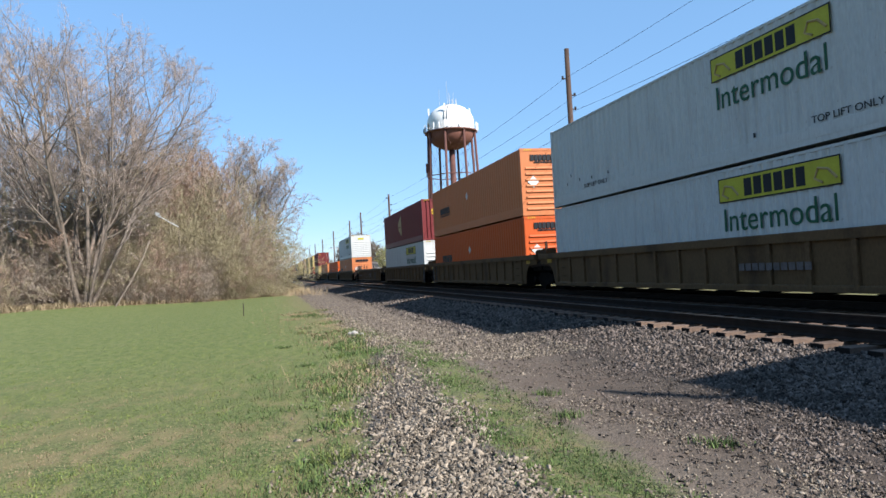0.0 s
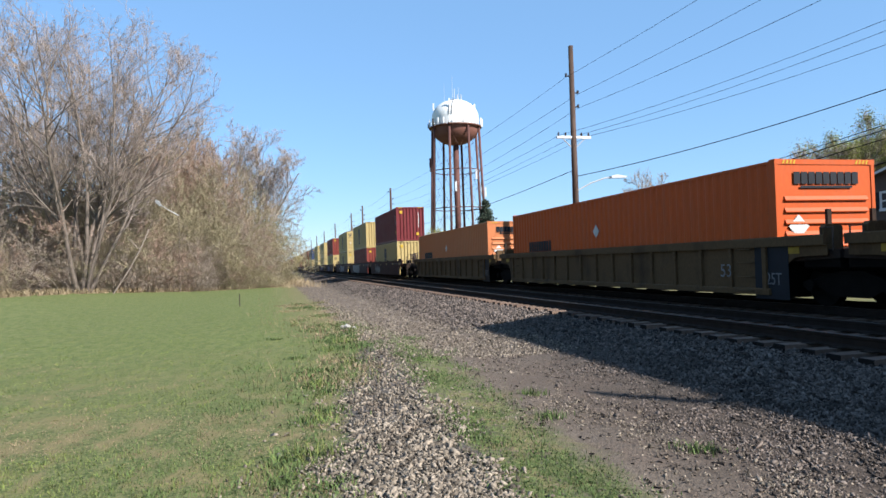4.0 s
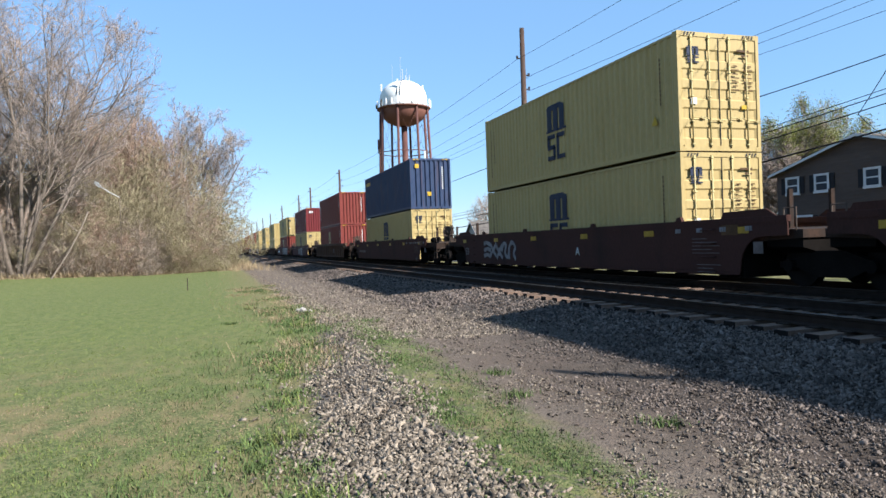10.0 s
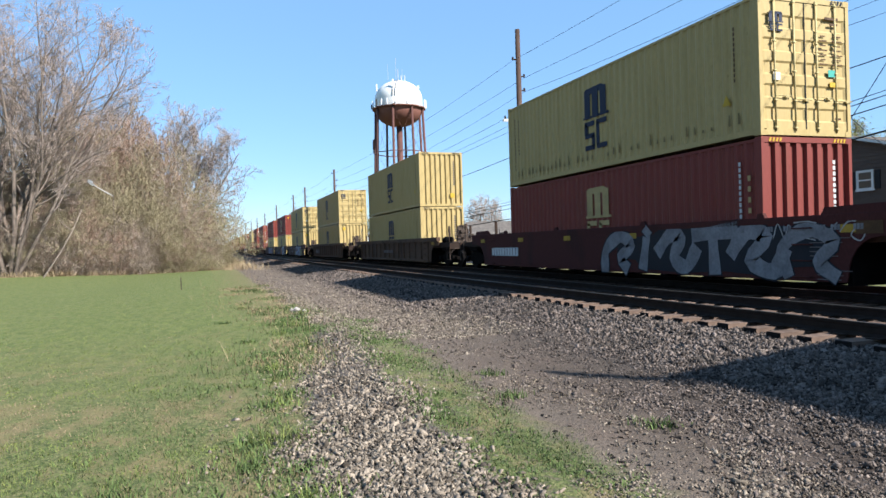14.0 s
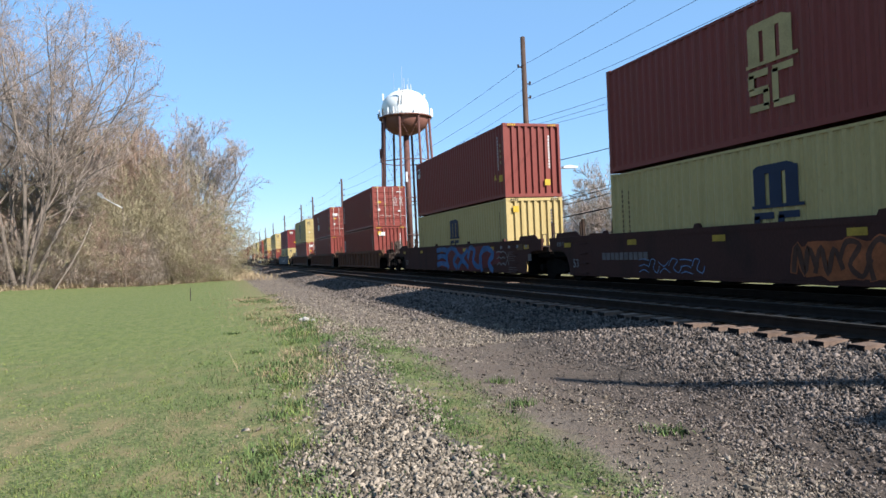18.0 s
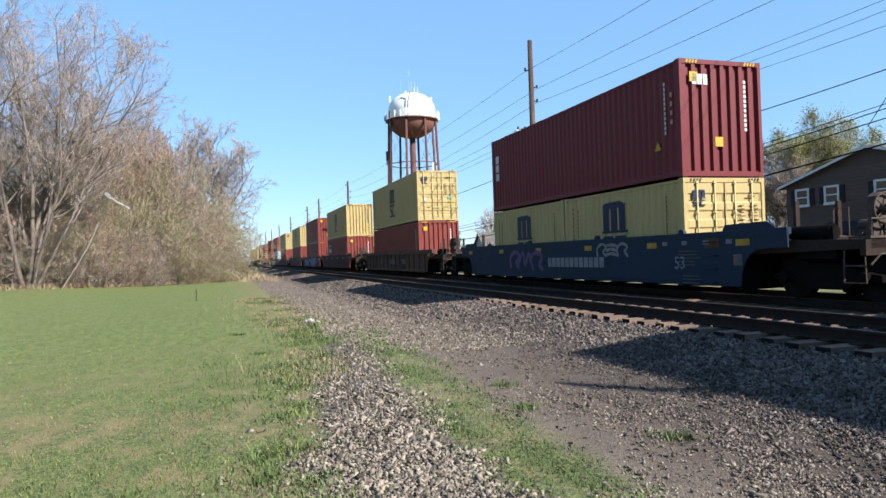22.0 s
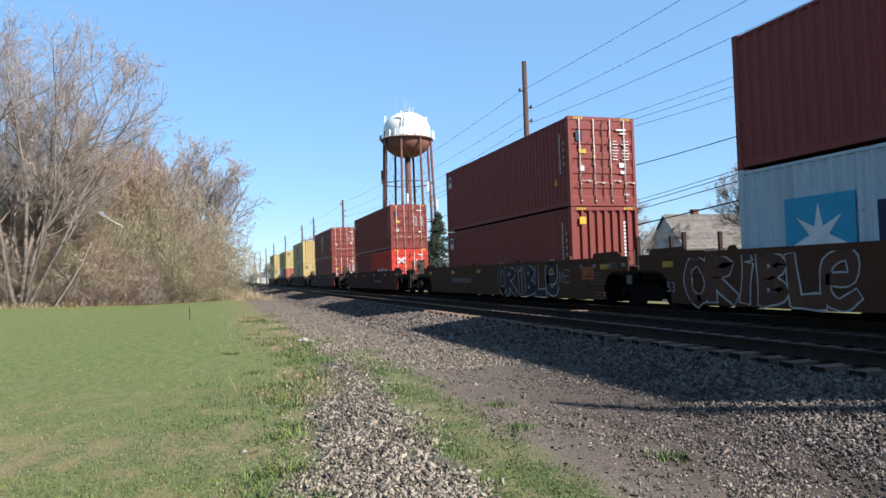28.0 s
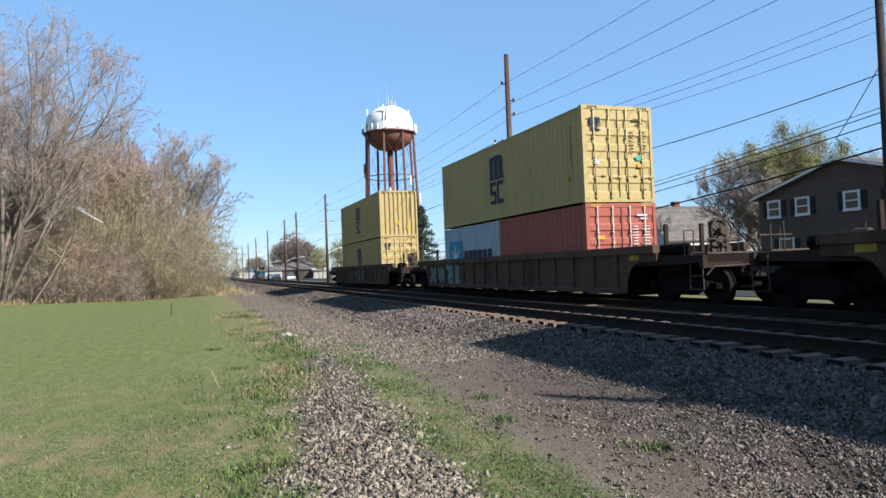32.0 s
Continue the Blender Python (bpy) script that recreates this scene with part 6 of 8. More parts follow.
def tree(name, label, at, seed, H, R, low, stems_n, lean, points, bark, twig, step_len=0.45, kill=0.9, tip=0.012, twig_len=0.8, per=2, least=0.009, leaves=None, shift=(0, 0), trunk=0.0, foot=0.4, cut=0.5, category="tree", group="", whole=False, inertia=0.5, lift=0.12, power=2.3, first=None):
    """A bare or budding tree or shrub. leaves: material, number a tip, spread, size, and which tips carry them."""
    rng = np.random.default_rng(seed)
    stems = []
    for k in range(stems_n):
        a = 2 * math.pi * k / stems_n + rng.uniform(-0.35, 0.35)
        q = lean * rng.uniform(0.35, 1.0)
        rr = foot if stems_n > 1 else 0.0
        stems.append(((rr * math.cos(a) * rng.uniform(0.4, 1), rr * math.sin(a) * rng.uniform(0.4, 1), -0.25), (q * math.cos(a), q * math.sin(a), 1), first or max(low * rng.uniform(0.9, 1.3), 0.8)))
    P, D, par, root = colonize(rng, stems, dome(rng, points, R, low, H, 0.0, shift, cut), step_len, kill, inertia, lift)
    area = np.zeros(len(P))
    kids = np.bincount(par[par >= 0], minlength=len(P))
    area[kids == 0] = tip ** power
    for n in range(len(P) - 1, -1, -1):
        area[n] += 1e-12
        if par[n] >= 0:
            area[par[n]] += area[n]
    r = area ** (1 / power)
    ch = np.nonzero(par >= 0)[0]
    seg = np.hstack([P[par[ch]], P[ch], np.minimum(r[par[ch]], r[ch] * 1.5)[:, None], r[ch][:, None]])
    tw, tips = twigs(rng, P, D, par, r, tip * 2.6, per, twig_len, least)
    t = thing(name, label, category, at, 0, group)
    if whole:
        v, f = tubes(np.vstack([seg, tw]), 3)
        o = tagged(new("brushwood", array_mesh("brushwood", v, f, twig)), kind="stuff")
        o.parent = t
    else:
        thick = r[ch] > tip * 2.2
        for k in range(stems_n):
            sel = thick & (root[ch] == k)
            if sel.any():
                v, f = tubes(seg[sel], 7)
                o = new("trunk" if stems_n == 1 else "stem", array_mesh("stem", v, f, bark, True))
                o.parent = t
        v, f = tubes(np.vstack([seg[~thick], tw]), 3)
        o = tagged(new("crown", array_mesh("crown", v, f, twig)), kind="stuff")
        o.parent = t
    if leaves:
        mm, n, spread, size, where = leaves
        v, f = leaf_quads(rng, tips[where(tips, rng)] if where else tips, n, spread, size)
        o = tagged(new("foliage", array_mesh("foliage", v, f, mm)), kind="stuff")
        o.parent = t
    return t


def limb_tree(name, label, at, seed, levels, stems, bark, twig, least, leaves=None, foot=0.3, category="tree", group="", whole=False, up=0.05, wob=0.07):
    """A tree that forks from level to level. stems: length, radius and lean (radians) from and to, number, least share of the length for the outer ones.
    levels: for each level of side branches the number on each limb, length as a share, angle from, angle to, where on the limb they begin."""
    rng = np.random.default_rng(seed)
    length, r0, lean0, lean1, count, low = stems

    def grow(p, d, L, n, rise, shake):
        pts = [p]
        for k in range(n):
            d = d + np.array([0, 0, 1.0]) * rise + rng.normal(0, shake, d.shape)
            d = d / np.linalg.norm(d, axis=1, keepdims=True)
            p = p + d * (L / n)[:, None]
            pts.append(p)
        return np.stack(pts, 1)

    a = 2 * math.pi * (np.arange(count) + rng.uniform(-0.3, 0.3, count)) / count * (1 if count < 6 else 2.4)
    q = np.linspace(lean0, lean1, count) + rng.normal(0, 0.04, count)
    d = np.stack([np.sin(q) * np.cos(a), np.sin(q) * np.sin(a), np.cos(q)], 1)
    p = np.stack([np.cos(a) * foot * rng.uniform(0.3, 1, count), np.sin(a) * foot * rng.uniform(0.3, 1, count), np.full(count, -0.25)], 1)
    L = length * np.linspace(1.0, low, count) * rng.uniform(0.92, 1.05, count)
    pts = grow(p, d, L, 14, up * 0.3, wob)
    rad = np.linspace(1.0, 0.22, 15)[None] * (r0 * rng.uniform(0.75, 1.15, count))[:, None]
    root = np.arange(count)
    rows, roots, tips = [], [], None
    for k in range(len(levels) + 1):
        N, S = pts.shape[0], pts.shape[1] - 1
        rows.append(np.concatenate([pts[:, :-1].reshape(-1, 3), pts[:, 1:].reshape(-1, 3), rad[:, :-1].reshape(-1, 1), rad[:, 1:].reshape(-1, 1)], 1))
        roots.append(np.repeat(root, S))
        tips = pts[:, -1]
        if k == len(levels):
            break
        per, share, a0, a1, begin = levels[k]
        i = np.repeat(np.arange(N), per)
        u = begin + (1 - begin) * (np.tile(np.arange(per), N) + rng.uniform(0, 1, N * per)) / per
        f = np.clip(u * S, 0, S - 1e-3)
        j, w = f.astype(int), (f % 1)[:, None]
        p = pts[i, j] * (1 - w) + pts[i, j + 1] * w
        t = pts[i, j + 1] - pts[i, j]
        t /= np.linalg.norm(t, axis=1, keepdims=True)
        side = rng.normal(0, 1, t.shape) + np.array([0, 0, 0.25])
        side -= t * (side * t).sum(1, keepdims=True)
        side /= np.linalg.norm(side, axis=1, keepdims=True)
        ang = rng.uniform(a0, a1, (len(i), 1))
        d = t * np.cos(ang) + side * np.sin(ang)
        L = L[i] * share * (1.15 - 0.55 * u) * rng.uniform(0.65, 1.25, len(i))
        n = ((5, 3, 2) if whole else (9, 6, 4, 2))[k]
        root = root[i]
        r = np.maximum(np.minimum(rad[i, j] * 0.6, 0.011 * L), least)
        pts = grow(p, d, L, n, up * (1.1, 1.0, 0.8, 0.5, 0.5)[k], wob * 1.2)
        rad = np.maximum(r[:, None] * np.linspace(1, 0.4, n + 1)[None], least * 0.55)
    seg, who = np.concatenate(rows), np.concatenate(roots)
    t = thing(name, label, category, at, 0, group)
    thick = np.zeros(len(seg), bool) if whole else np.arange(len(seg)) < len(rows[0]) + len(rows[1]) + len(rows[2])
    for k in range(count if not whole else 0):
        v, f = tubes(seg[thick & (who == k)], 5)
        o = new("trunk" if count == 1 else "stem", array_mesh("stem", v, f, bark, True))
        o.parent = t
    v, f = tubes(seg[~thick], 3)
    o = tagged(new("brushwood" if whole else "crown", array_mesh("crown", v, f, twig)), kind="stuff")
    o.parent = t
    if leaves:
        mm, n, spread_r, size, where = leaves
        v, f = leaf_quads(rng, tips[where(tips, rng)] if where else tips, n, spread_r, size)
        o = tagged(new("foliage", array_mesh("foliage", v, f, mm)), kind="stuff")
        o.parent = t
    return t


def leaf_quads(rng, tips, per, spread, size):
    t = np.repeat(np.asarray(tips), per, 0)
    t = t + rng.normal(0, spread, t.shape)
    n = len(t)
    a, b = rng.normal(0, 1, (n, 3)), rng.normal(0, 1, (n, 3))
    a /= np.linalg.norm(a, axis=1, keepdims=True)
    b -= a * (a * b).sum(1, keepdims=True)
    b /= np.linalg.norm(b, axis=1, keepdims=True)
    s = rng.uniform(0.6, 1.3, (n, 1)) * size
    v = np.stack([t - a * s, t - b * s * 0.6, t + a * s, t + b * s * 0.6], 1).reshape(-1, 3)
    return v, (np.arange(n)[:, None] * 4 + np.arange(4)[None, :])


def polar(az, dist, lift=0.0):
    x, y = dist * math.sin(radians(az)), dist * math.cos(radians(az))
    return (x, y, float(land(x, y)) + lift)


def vegetation():
    rng = random.Random(2)
    # the big many-stemmed bare tree at the edge of the lawn
    limb_tree("bare_tree", "large bare grey tree with many leaning stems at the lawn's edge", polar(-13.6, 50), 5, [(11, 0.38, 0.45, 0.9, 0.3), (9, 0.46, 0.5, 1.0, 0.2), (7, 0.5, 0.45, 1.0, 0.15), (3, 0.6, 0.4, 0.9, 0.2)], (16.8, 0.15, 0.04, 0.46, 13, 0.88), M_BARK, M_FINE, 0.0095, foot=0.8, up=0.03, wob=0.06)
    limb_tree("bare_tree", "tall bare grey tree rising behind the thicket", polar(-1.3, 84), 9, [(10, 0.36, 0.5, 1.0, 0.4), (9, 0.48, 0.5, 1.0, 0.15), (7, 0.48, 0.45, 1.0, 0.15), (3, 0.6, 0.4, 0.9, 0.2)], (16.4, 0.16, 0.02, 0.3, 8, 0.92), M_BARK, M_FINE, 0.0145, foot=0.25, up=0.02, wob=0.06)
    for az, d, sd, h in ((-17.6, 62, 15, 15.0), (-19.2, 57, 16, 14.0), (-16.0, 70, 17, 15.5)):
        tree("bare_tree", "bare grey tree standing in the thicket", polar(az, d), sd, h, 3.6, 4.0, 2, 0.2, 960, M_BARK, M_FINE, 0.39, 0.60, 0.022, 0.9, 3, 0.015)
    for az, d, sd, h in ((-6.6, 64, 13, 13.2), (-4.9, 66, 14, 13.4), (-8.6, 63, 18, 12.6)):
        tree("bare_tree", "reddish budding tree above the thicket", polar(az, d), sd, h + 0.6, 3.7, 2.4, 3, 0.3, 1700, M_TWIG_RED, M_TWIG_RED, 0.35, 0.48, 0.016, 0.75, 4, 0.018, (M_BUD_RED, 1, 0.1, 0.03, None))
    # thicket: shrubs built once, then repeated
    models = []
    for k, (tm, bm_) in enumerate(((M_TWIG_OLIVE, M_BUD), (M_TWIG, M_BUD), (M_TWIG_RED, M_BUD_RED), (M_TWIG, M_BUD_RED), (M_TWIG_OLIVE, M_LEAF))):
        models.append(limb_tree("shrub", ("tangled olive budding shrub in the thicket", "tangled grey-brown shrub in the thicket", "tangled reddish budding shrub in the thicket", "tangled bare brown shrub in the thicket", "tangled yellow-green budding shrub in the thicket")[k], (0, -3000, 0), 30 + k, [(8, 0.5, 0.45, 1.1, 0.08), (6, 0.5, 0.5, 1.1, 0.1), (3, 0.6, 0.4, 1.0, 0.1)], (5.6, 0.035, 0.1, 1.15, 11, 0.6), tm, tm, 0.013, (bm_, 1, 0.08, 0.02 if k != 4 else 0.032, None), category="shrub", group="thicket", whole=True, foot=1.0, up=0.02, wob=0.12))
    azs, els = [-21, -18, -11.1, -7.5, -5.3, -3.4, -1.9, 0.1, 1.0, 1.5], [8.2, 8.4, 8.9, 10.6, 10.2, 7.8, 6.3, 4.1, 1.8, 0.7]
    spots = []
    for i in range(92):
        az = -20.5 + 21.6 * rng.random()
        row = (0, 0, 1, 2, 3)[i % 5]
        d = (52.5, 56, 61, 67)[row] + rng.uniform(-1.5, 1.5) + (az + 12) * 0.6
        lim = d * math.tan(radians(float(np.interp(az + 0.6, azs, els)))) + 1.4
        h = max(0.9, lim * (0.45, 0.8, 1.02, 1.1)[row] * rng.uniform(0.82, 1.04))
        k = 4 if az > -2.8 and rng.random() < 0.65 else 0 if rng.random() < 0.4 else rng.choice((1, 2, 3)) if row < 3 else rng.choice((2, 3, 0))
        spots.append((az, d, h / 6.0, k))
    for i in range(18):
        spots.append((0.3 + rng.uniform(-1.6, 0.7), 74 + i * 8, rng.uniform(0.4, 0.62), rng.choice((0, 1, 4))))
    used = set()
    for az, d, h, k in spots:
        o = copy_thing(models[k], pose(0, 0, 0)) if k in used else models[k]
        used.add(k)
        w = min(h, 0.6 + 0.55 * h)
        o.matrix_basis = pose(*polar(az, d, -0.05), 0, 0, rng.uniform(0, 360)) @ Matrix.Diagonal((w, w, h, 1))
    # beyond the tracks
    up = lambda t, r: (t[:, 2] + 0.35 * (t[:, 0] - t[:, 1]) + r.normal(0, 1.2, len(t))) > 9.0
    limb_tree("budding_tree", "broad tree with yellow-green buds behind the dark house", polar(45.9, 66), 46, [(10, 0.46, 0.42, 0.95, 0.25), (11, 0.48, 0.42, 0.9, 0.15), (7, 0.5, 0.4, 0.85, 0.15), (3, 0.55, 0.35, 0.8, 0.2)], (9.7, 0.13, 0.04, 0.92, 17, 0.97), M_BARK, M_FINE, 0.017, (M_LEAF, 7, 0.28, 0.05, up), foot=0.4, up=0.035)
    limb_tree("budding_tree", "grey budding tree beside the white house", polar(32.2, 62), 43, [(9, 0.46, 0.5, 1.0, 0.15), (9, 0.48, 0.45, 0.95, 0.15), (7, 0.5, 0.4, 0.9, 0.15), (2, 0.55, 0.35, 0.8, 0.2)], (7.4, 0.10, 0.04, 0.8, 11, 0.98), M_BARK, M_FINE, 0.016, (M_BUD, 1, 0.1, 0.025, None), foot=0.3, up=0.035)
    tree("budding_tree", "small budding tree across the street", polar(29.6, 80), 45, 7.0, 2.6, 1.6, 2, 0.3, 770, M_BARK, M_FINE, 0.33, 0.48, 0.022, 0.7, 3, 0.020, (M_BUD, 1, 0.1, 0.03, None))
    tree("budding_tree", "grey budding tree behind the white house", polar(22.4, 110), 53, 9.0, 3.6, 2.0, 2, 0.3, 830, M_BARK, M_FINE, 0.39, 0.57, 0.03, 0.9, 3, 0.025, (M_BUD, 1, 0.15, 0.04, None))
    tree("budding_tree", "bare tree beyond the grey house", polar(53.5, 70), 57, 10.0, 3.8, 2.4, 2, 0.3, 960, M_BARK, M_FINE, 0.39, 0.57, 0.022, 0.9, 3, 0.018)
    # down the street
    for az, d, sd, h, w in ((7.3, 240, 49, 15.4, 5.6), (6.3, 255, 50, 12.5, 4.5), (8.4, 236, 52, 12.0, 4.4), (4.4, 330, 55, 9.5, 5.0)):
        tree("bare_tree", "dense dark grey tree far down the street", polar(az, d), sd, h, w, 2.0, 3, 0.3, 1060, M_BARK, M_BARK, 0.55, 0.60, 0.06, 1.3, 3, 0.057, cut=0.2)
    for az, d, sd, h, w in ((9.5, 172, 47, 7.4, 2.2), (13.6, 150, 51, 9.0, 3.0), (11.4, 140, 56, 8.2, 2.8)):
        tree("budding_tree", "bright yellow-green tree along the street", polar(az, d), sd, h, w, 1.6, 2, 0.3, 640, M_BARK, M_TWIG, 0.39, 0.54, 0.03, 0.9, 3, 0.023, (M_LEAF, 4, 0.25, 0.1, None), cut=0.2)
    # a pale dead branch that leans on the big tree
    a, b = Vector(polar(-11.5, 48.6, -0.05)), Vector(polar(-8.9, 49.0, 4.3))
    q = [a, a.lerp(b, 0.35) + Vector((0.15, 0, 0.0)), a.lerp(b, 0.7) + Vector((0.1, 0, -0.1)), b]
    s = Shape().line(q, 0.042, 8)
    s.line([q[2], q[2] + Vector((-0.75, 0, 0.75))], 0.03, 6)
    single("dead_branch", s, M_DEAD, "pale dead branch leaning against the big tree", "branch")


def conifer(at, h, seed, name_label):
    t = thing("conifer", name_label, "tree", at)
    part("trunk", Shape().tube((0, 0, -0.2), (0, 0, h), 0.2, 0.03, 8), M_BARK, t)
    rng = np.random.default_rng(seed)
    tips, segs = [], []
    z = h * 0.12
    while z < h * 0.98:
        reach = (h - z) * 0.36 * rng.uniform(0.75, 1.15) + 0.15
        for k in range(7):
            a = rng.uniform(0, 6.28)
            q = np.array([math.cos(a) * reach, math.sin(a) * reach, z - 0.12 * reach + rng.normal(0, 0.1)])
            segs.append((0, 0, z, *q, 0.03, 0.008))
            for s in np.linspace(0.3, 1, 6):
                tips.append(np.array([0, 0, z]) * (1 - s) + q * s)
        z += h * 0.035
    v, f = tubes(segs, 3)
    o = new("branches", array_mesh("branches", v, f, M_BARK))
    o.parent = t
    v, f = leaf_quads(rng, tips, 10, 0.16, 0.13)
    o = new("needles", array_mesh("needles", v, f, M_NEEDLE))
    o.parent = t


vegetation()
conifer(polar(18.0, 102), 11.0, 3, "dark green conifer near the foot of the water tower")
conifer(polar(17.4, 112), 7.0, 4, "small dark conifer beside a taller one")


# ---- water tower ----
def water_tower():
    D = 172.0
    x, y, z0 = polar(15.6, D)
    t = thing("water_tower", "white water tower with a rusty bowl on slender brown legs", "water tower", (x, y, z0))
    R, bal = 5.95, 35.7
    zb = bal - z0
    prof = [(R, 0.0), (R * 1.0, 2.4)] + [(R * math.cos(a), 2.4 + 4.7 * math.sin(a)) for a in np.linspace(0.05, math.pi / 2 - 0.02, 12)] + [(0.01, 7.1)]
    part("tank_shell", Shape().lathe([(r, zb + h) for r, h in prof], 48), M_TANK, t, "white domed tank shell", smooth=True)
    part("tank_bowl", Shape().lathe([(0.01, zb - 4.4)] + [(R * math.sin(a), zb - 4.4 * math.cos(a)) for a in np.linspace(0.08, math.pi / 2, 12)], 48), M_TOWER_RED, t, "rusty red bowl", smooth=True)
    part("balcony", Shape().lathe([(R, zb - 0.12), (R + 0.75, zb - 0.12), (R + 0.75, zb + 0.12), (R, zb + 0.12)], 48), M_TOWER_RED, t, "rusty balcony ring")
    rail = Shape()
    for i in range(32):
        a, b = 2 * math.pi * i / 32, 2 * math.pi * (i + 1) / 32
        p, q = ((R + 0.72) * math.cos(a), (R + 0.72) * math.sin(a)), ((R + 0.72) * math.cos(b), (R + 0.72) * math.sin(b))
        rail.tube((*p, zb), (*p, zb + 1.1), 0.035, n=5)
        for h in (0.55, 1.1):
            rail.tube((*p, zb + h), (*q, zb + h), 0.035, n=5)
    part("balcony_rail", rail, M_TANK, t, "white balcony railing")
    part("riser", Shape().tube((0, 0, 0), (0, 0, zb - 4.3), 0.75, n=20), M_TOWER_LEG, t, "thick central riser pipe", smooth=True)
    n = 8
    foot = R + 1.35
    for i in range(n):
        a = 2 * math.pi * (i + 0.35) / n
        part("leg", Shape().tube((foot * math.cos(a), foot * math.sin(a), 0), ((R + 0.1) * math.cos(a), (R + 0.1) * math.sin(a), zb + 0.3), 0.3, n=10), M_TOWER_LEG, t, "slender brown leg", smooth=True)
    for h in (zb - 11.0, zb - 20.5, zb - 29.5):
        k = h / zb
        rr = foot * (1 - k) + (R + 0.1) * k
        for i in range(n):
            a, b = 2 * math.pi * (i + 0.35) / n, 2 * math.pi * (i + 1.35) / n
            part("strut", Shape().tube((rr * math.cos(a), rr * math.sin(a), h), (rr * math.cos(b), rr * math.sin(b), h), 0.12, n=6), M_TOWER_LEG, t, "level strut")
    hs = [0.0, zb - 29.5, zb - 20.5, zb - 11.0, zb - 1]
    for h0, h1 in zip(hs, hs[1:]):
        for i in range(n):
            for da, db in ((0, 1), (1, 0)):
                pts = []
                for h, d in ((h0, da), (h1, db)):
                    k = h / zb
                    rr = foot * (1 - k) + (R + 0.1) * k
                    a = 2 * math.pi * (i + 0.35 + d) / n
                    pts.append((rr * math.cos(a), rr * math.sin(a), h))
                part("tie_rod", Shape().tube(pts[0], pts[1], 0.03, n=4, caps=False), M_TOWER_LEG, t, "thin crossed tie rod")
    rng = random.Random(4)
    for i in range(22):
        a = 2 * math.pi * i / 22 + rng.uniform(-0.1, 0.1)
        r = R + 0.85
        part("panel_antenna", Shape().box(-0.16, 0.16, -0.1, 0.1, 0, rng.uniform(1.1, 2.0)), M_ALU if rng.random() < 0.7 else M_POLE_DARK, t, "cellular panel antenna", at=(r * math.cos(a), r * math.sin(a), zb + 0.2))
    for dx, dy, h, r in ((0, 0, 3.2, 0.12), (-0.5, 0, 6.2, 0.05), (1.2, 0.3, 3.4, 0.05), (-2.6, 0, 4.2, 0.04), (0.8, 0, 1.6, 0.22), (1.6, -0.5, 1.6, 0.18)):
        part("roof_antenna", Shape().tube((dx, dy, zb + 6.4), (dx, dy, zb + 7.0 + h), r, r * 0.6, 6), M_ALU, t, "whip antenna on the roof")
    for a in (2.9, 0.1, 4.2):
        part("roof_antenna", Shape().tube((5.2 * math.cos(a), 5.2 * math.sin(a), zb + 3.2), (5.4 * math.cos(a), 5.4 * math.sin(a), zb + 6.2), 0.12, n=6).box(5.4 * math.cos(a) - 0.2, 5.4 * math.cos(a) + 0.2, 5.4 * math.sin(a) - 0.1, 5.4 * math.sin(a) + 0.1, zb + 4.6, zb + 6.4), M_ALU, t, "short mast with a panel")
    lad = Shape()
    for i in range(9):
        a0, a1 = math.pi / 2 * i / 9, math.pi / 2 * (i + 1) / 9
        for dx in (-0.35, 0.35):
            c, s = math.cos(4.25), math.sin(4.25)
            def pt(a):
                rr, h = (R + 0.1) * math.cos(a), zb + 2.4 + 4.8 * math.sin(a)
                return (rr * c - dx * s, rr * s + dx * c, h)
            lad.tube(pt(a0), pt(a1), 0.07, n=5)
    part("roof_ladder", lad, M_POLE_DARK, t, "curved roof ladder")
    for i, (a, h, mm) in enumerate(((2.6, 9.5, M_ALU), (3.2, 9.0, M_TOWER_LEG), (5.2, 12.5, M_ALU), (5.9, 16.5, M_ALU), (0.2, 15.0, M_ALU), (4.4, 15.5, M_ALU))):
        k = (zb - h) / zb
        rr = foot * (1 - k) + (R + 0.1) * k + 0.5
        part("leg_antenna", Shape().box(-0.22, 0.22, -0.15, 0.15, -1.2, 1.2), mm, t, "panel antenna on a leg", at=(rr * math.cos(a), rr * math.sin(a), zb - h))


water_tower()

# ---- utility poles and cables ----
POLE_X = 13.95
POLES = [(-5.0, 11.3, 0), (29.0, 11.35, 2.6), (78.6, 10.4, 2.2), (104.0, 10.6, 0), (119.0, 10.6, 3.4), (150.0, 10.8, 2.6), (182.0, 10.8, 0), (212.0, 11, 0), (242.0, 11, 0), (280.0, 11, 0), (330.0, 11, 0), (390.0, 11, 0)]


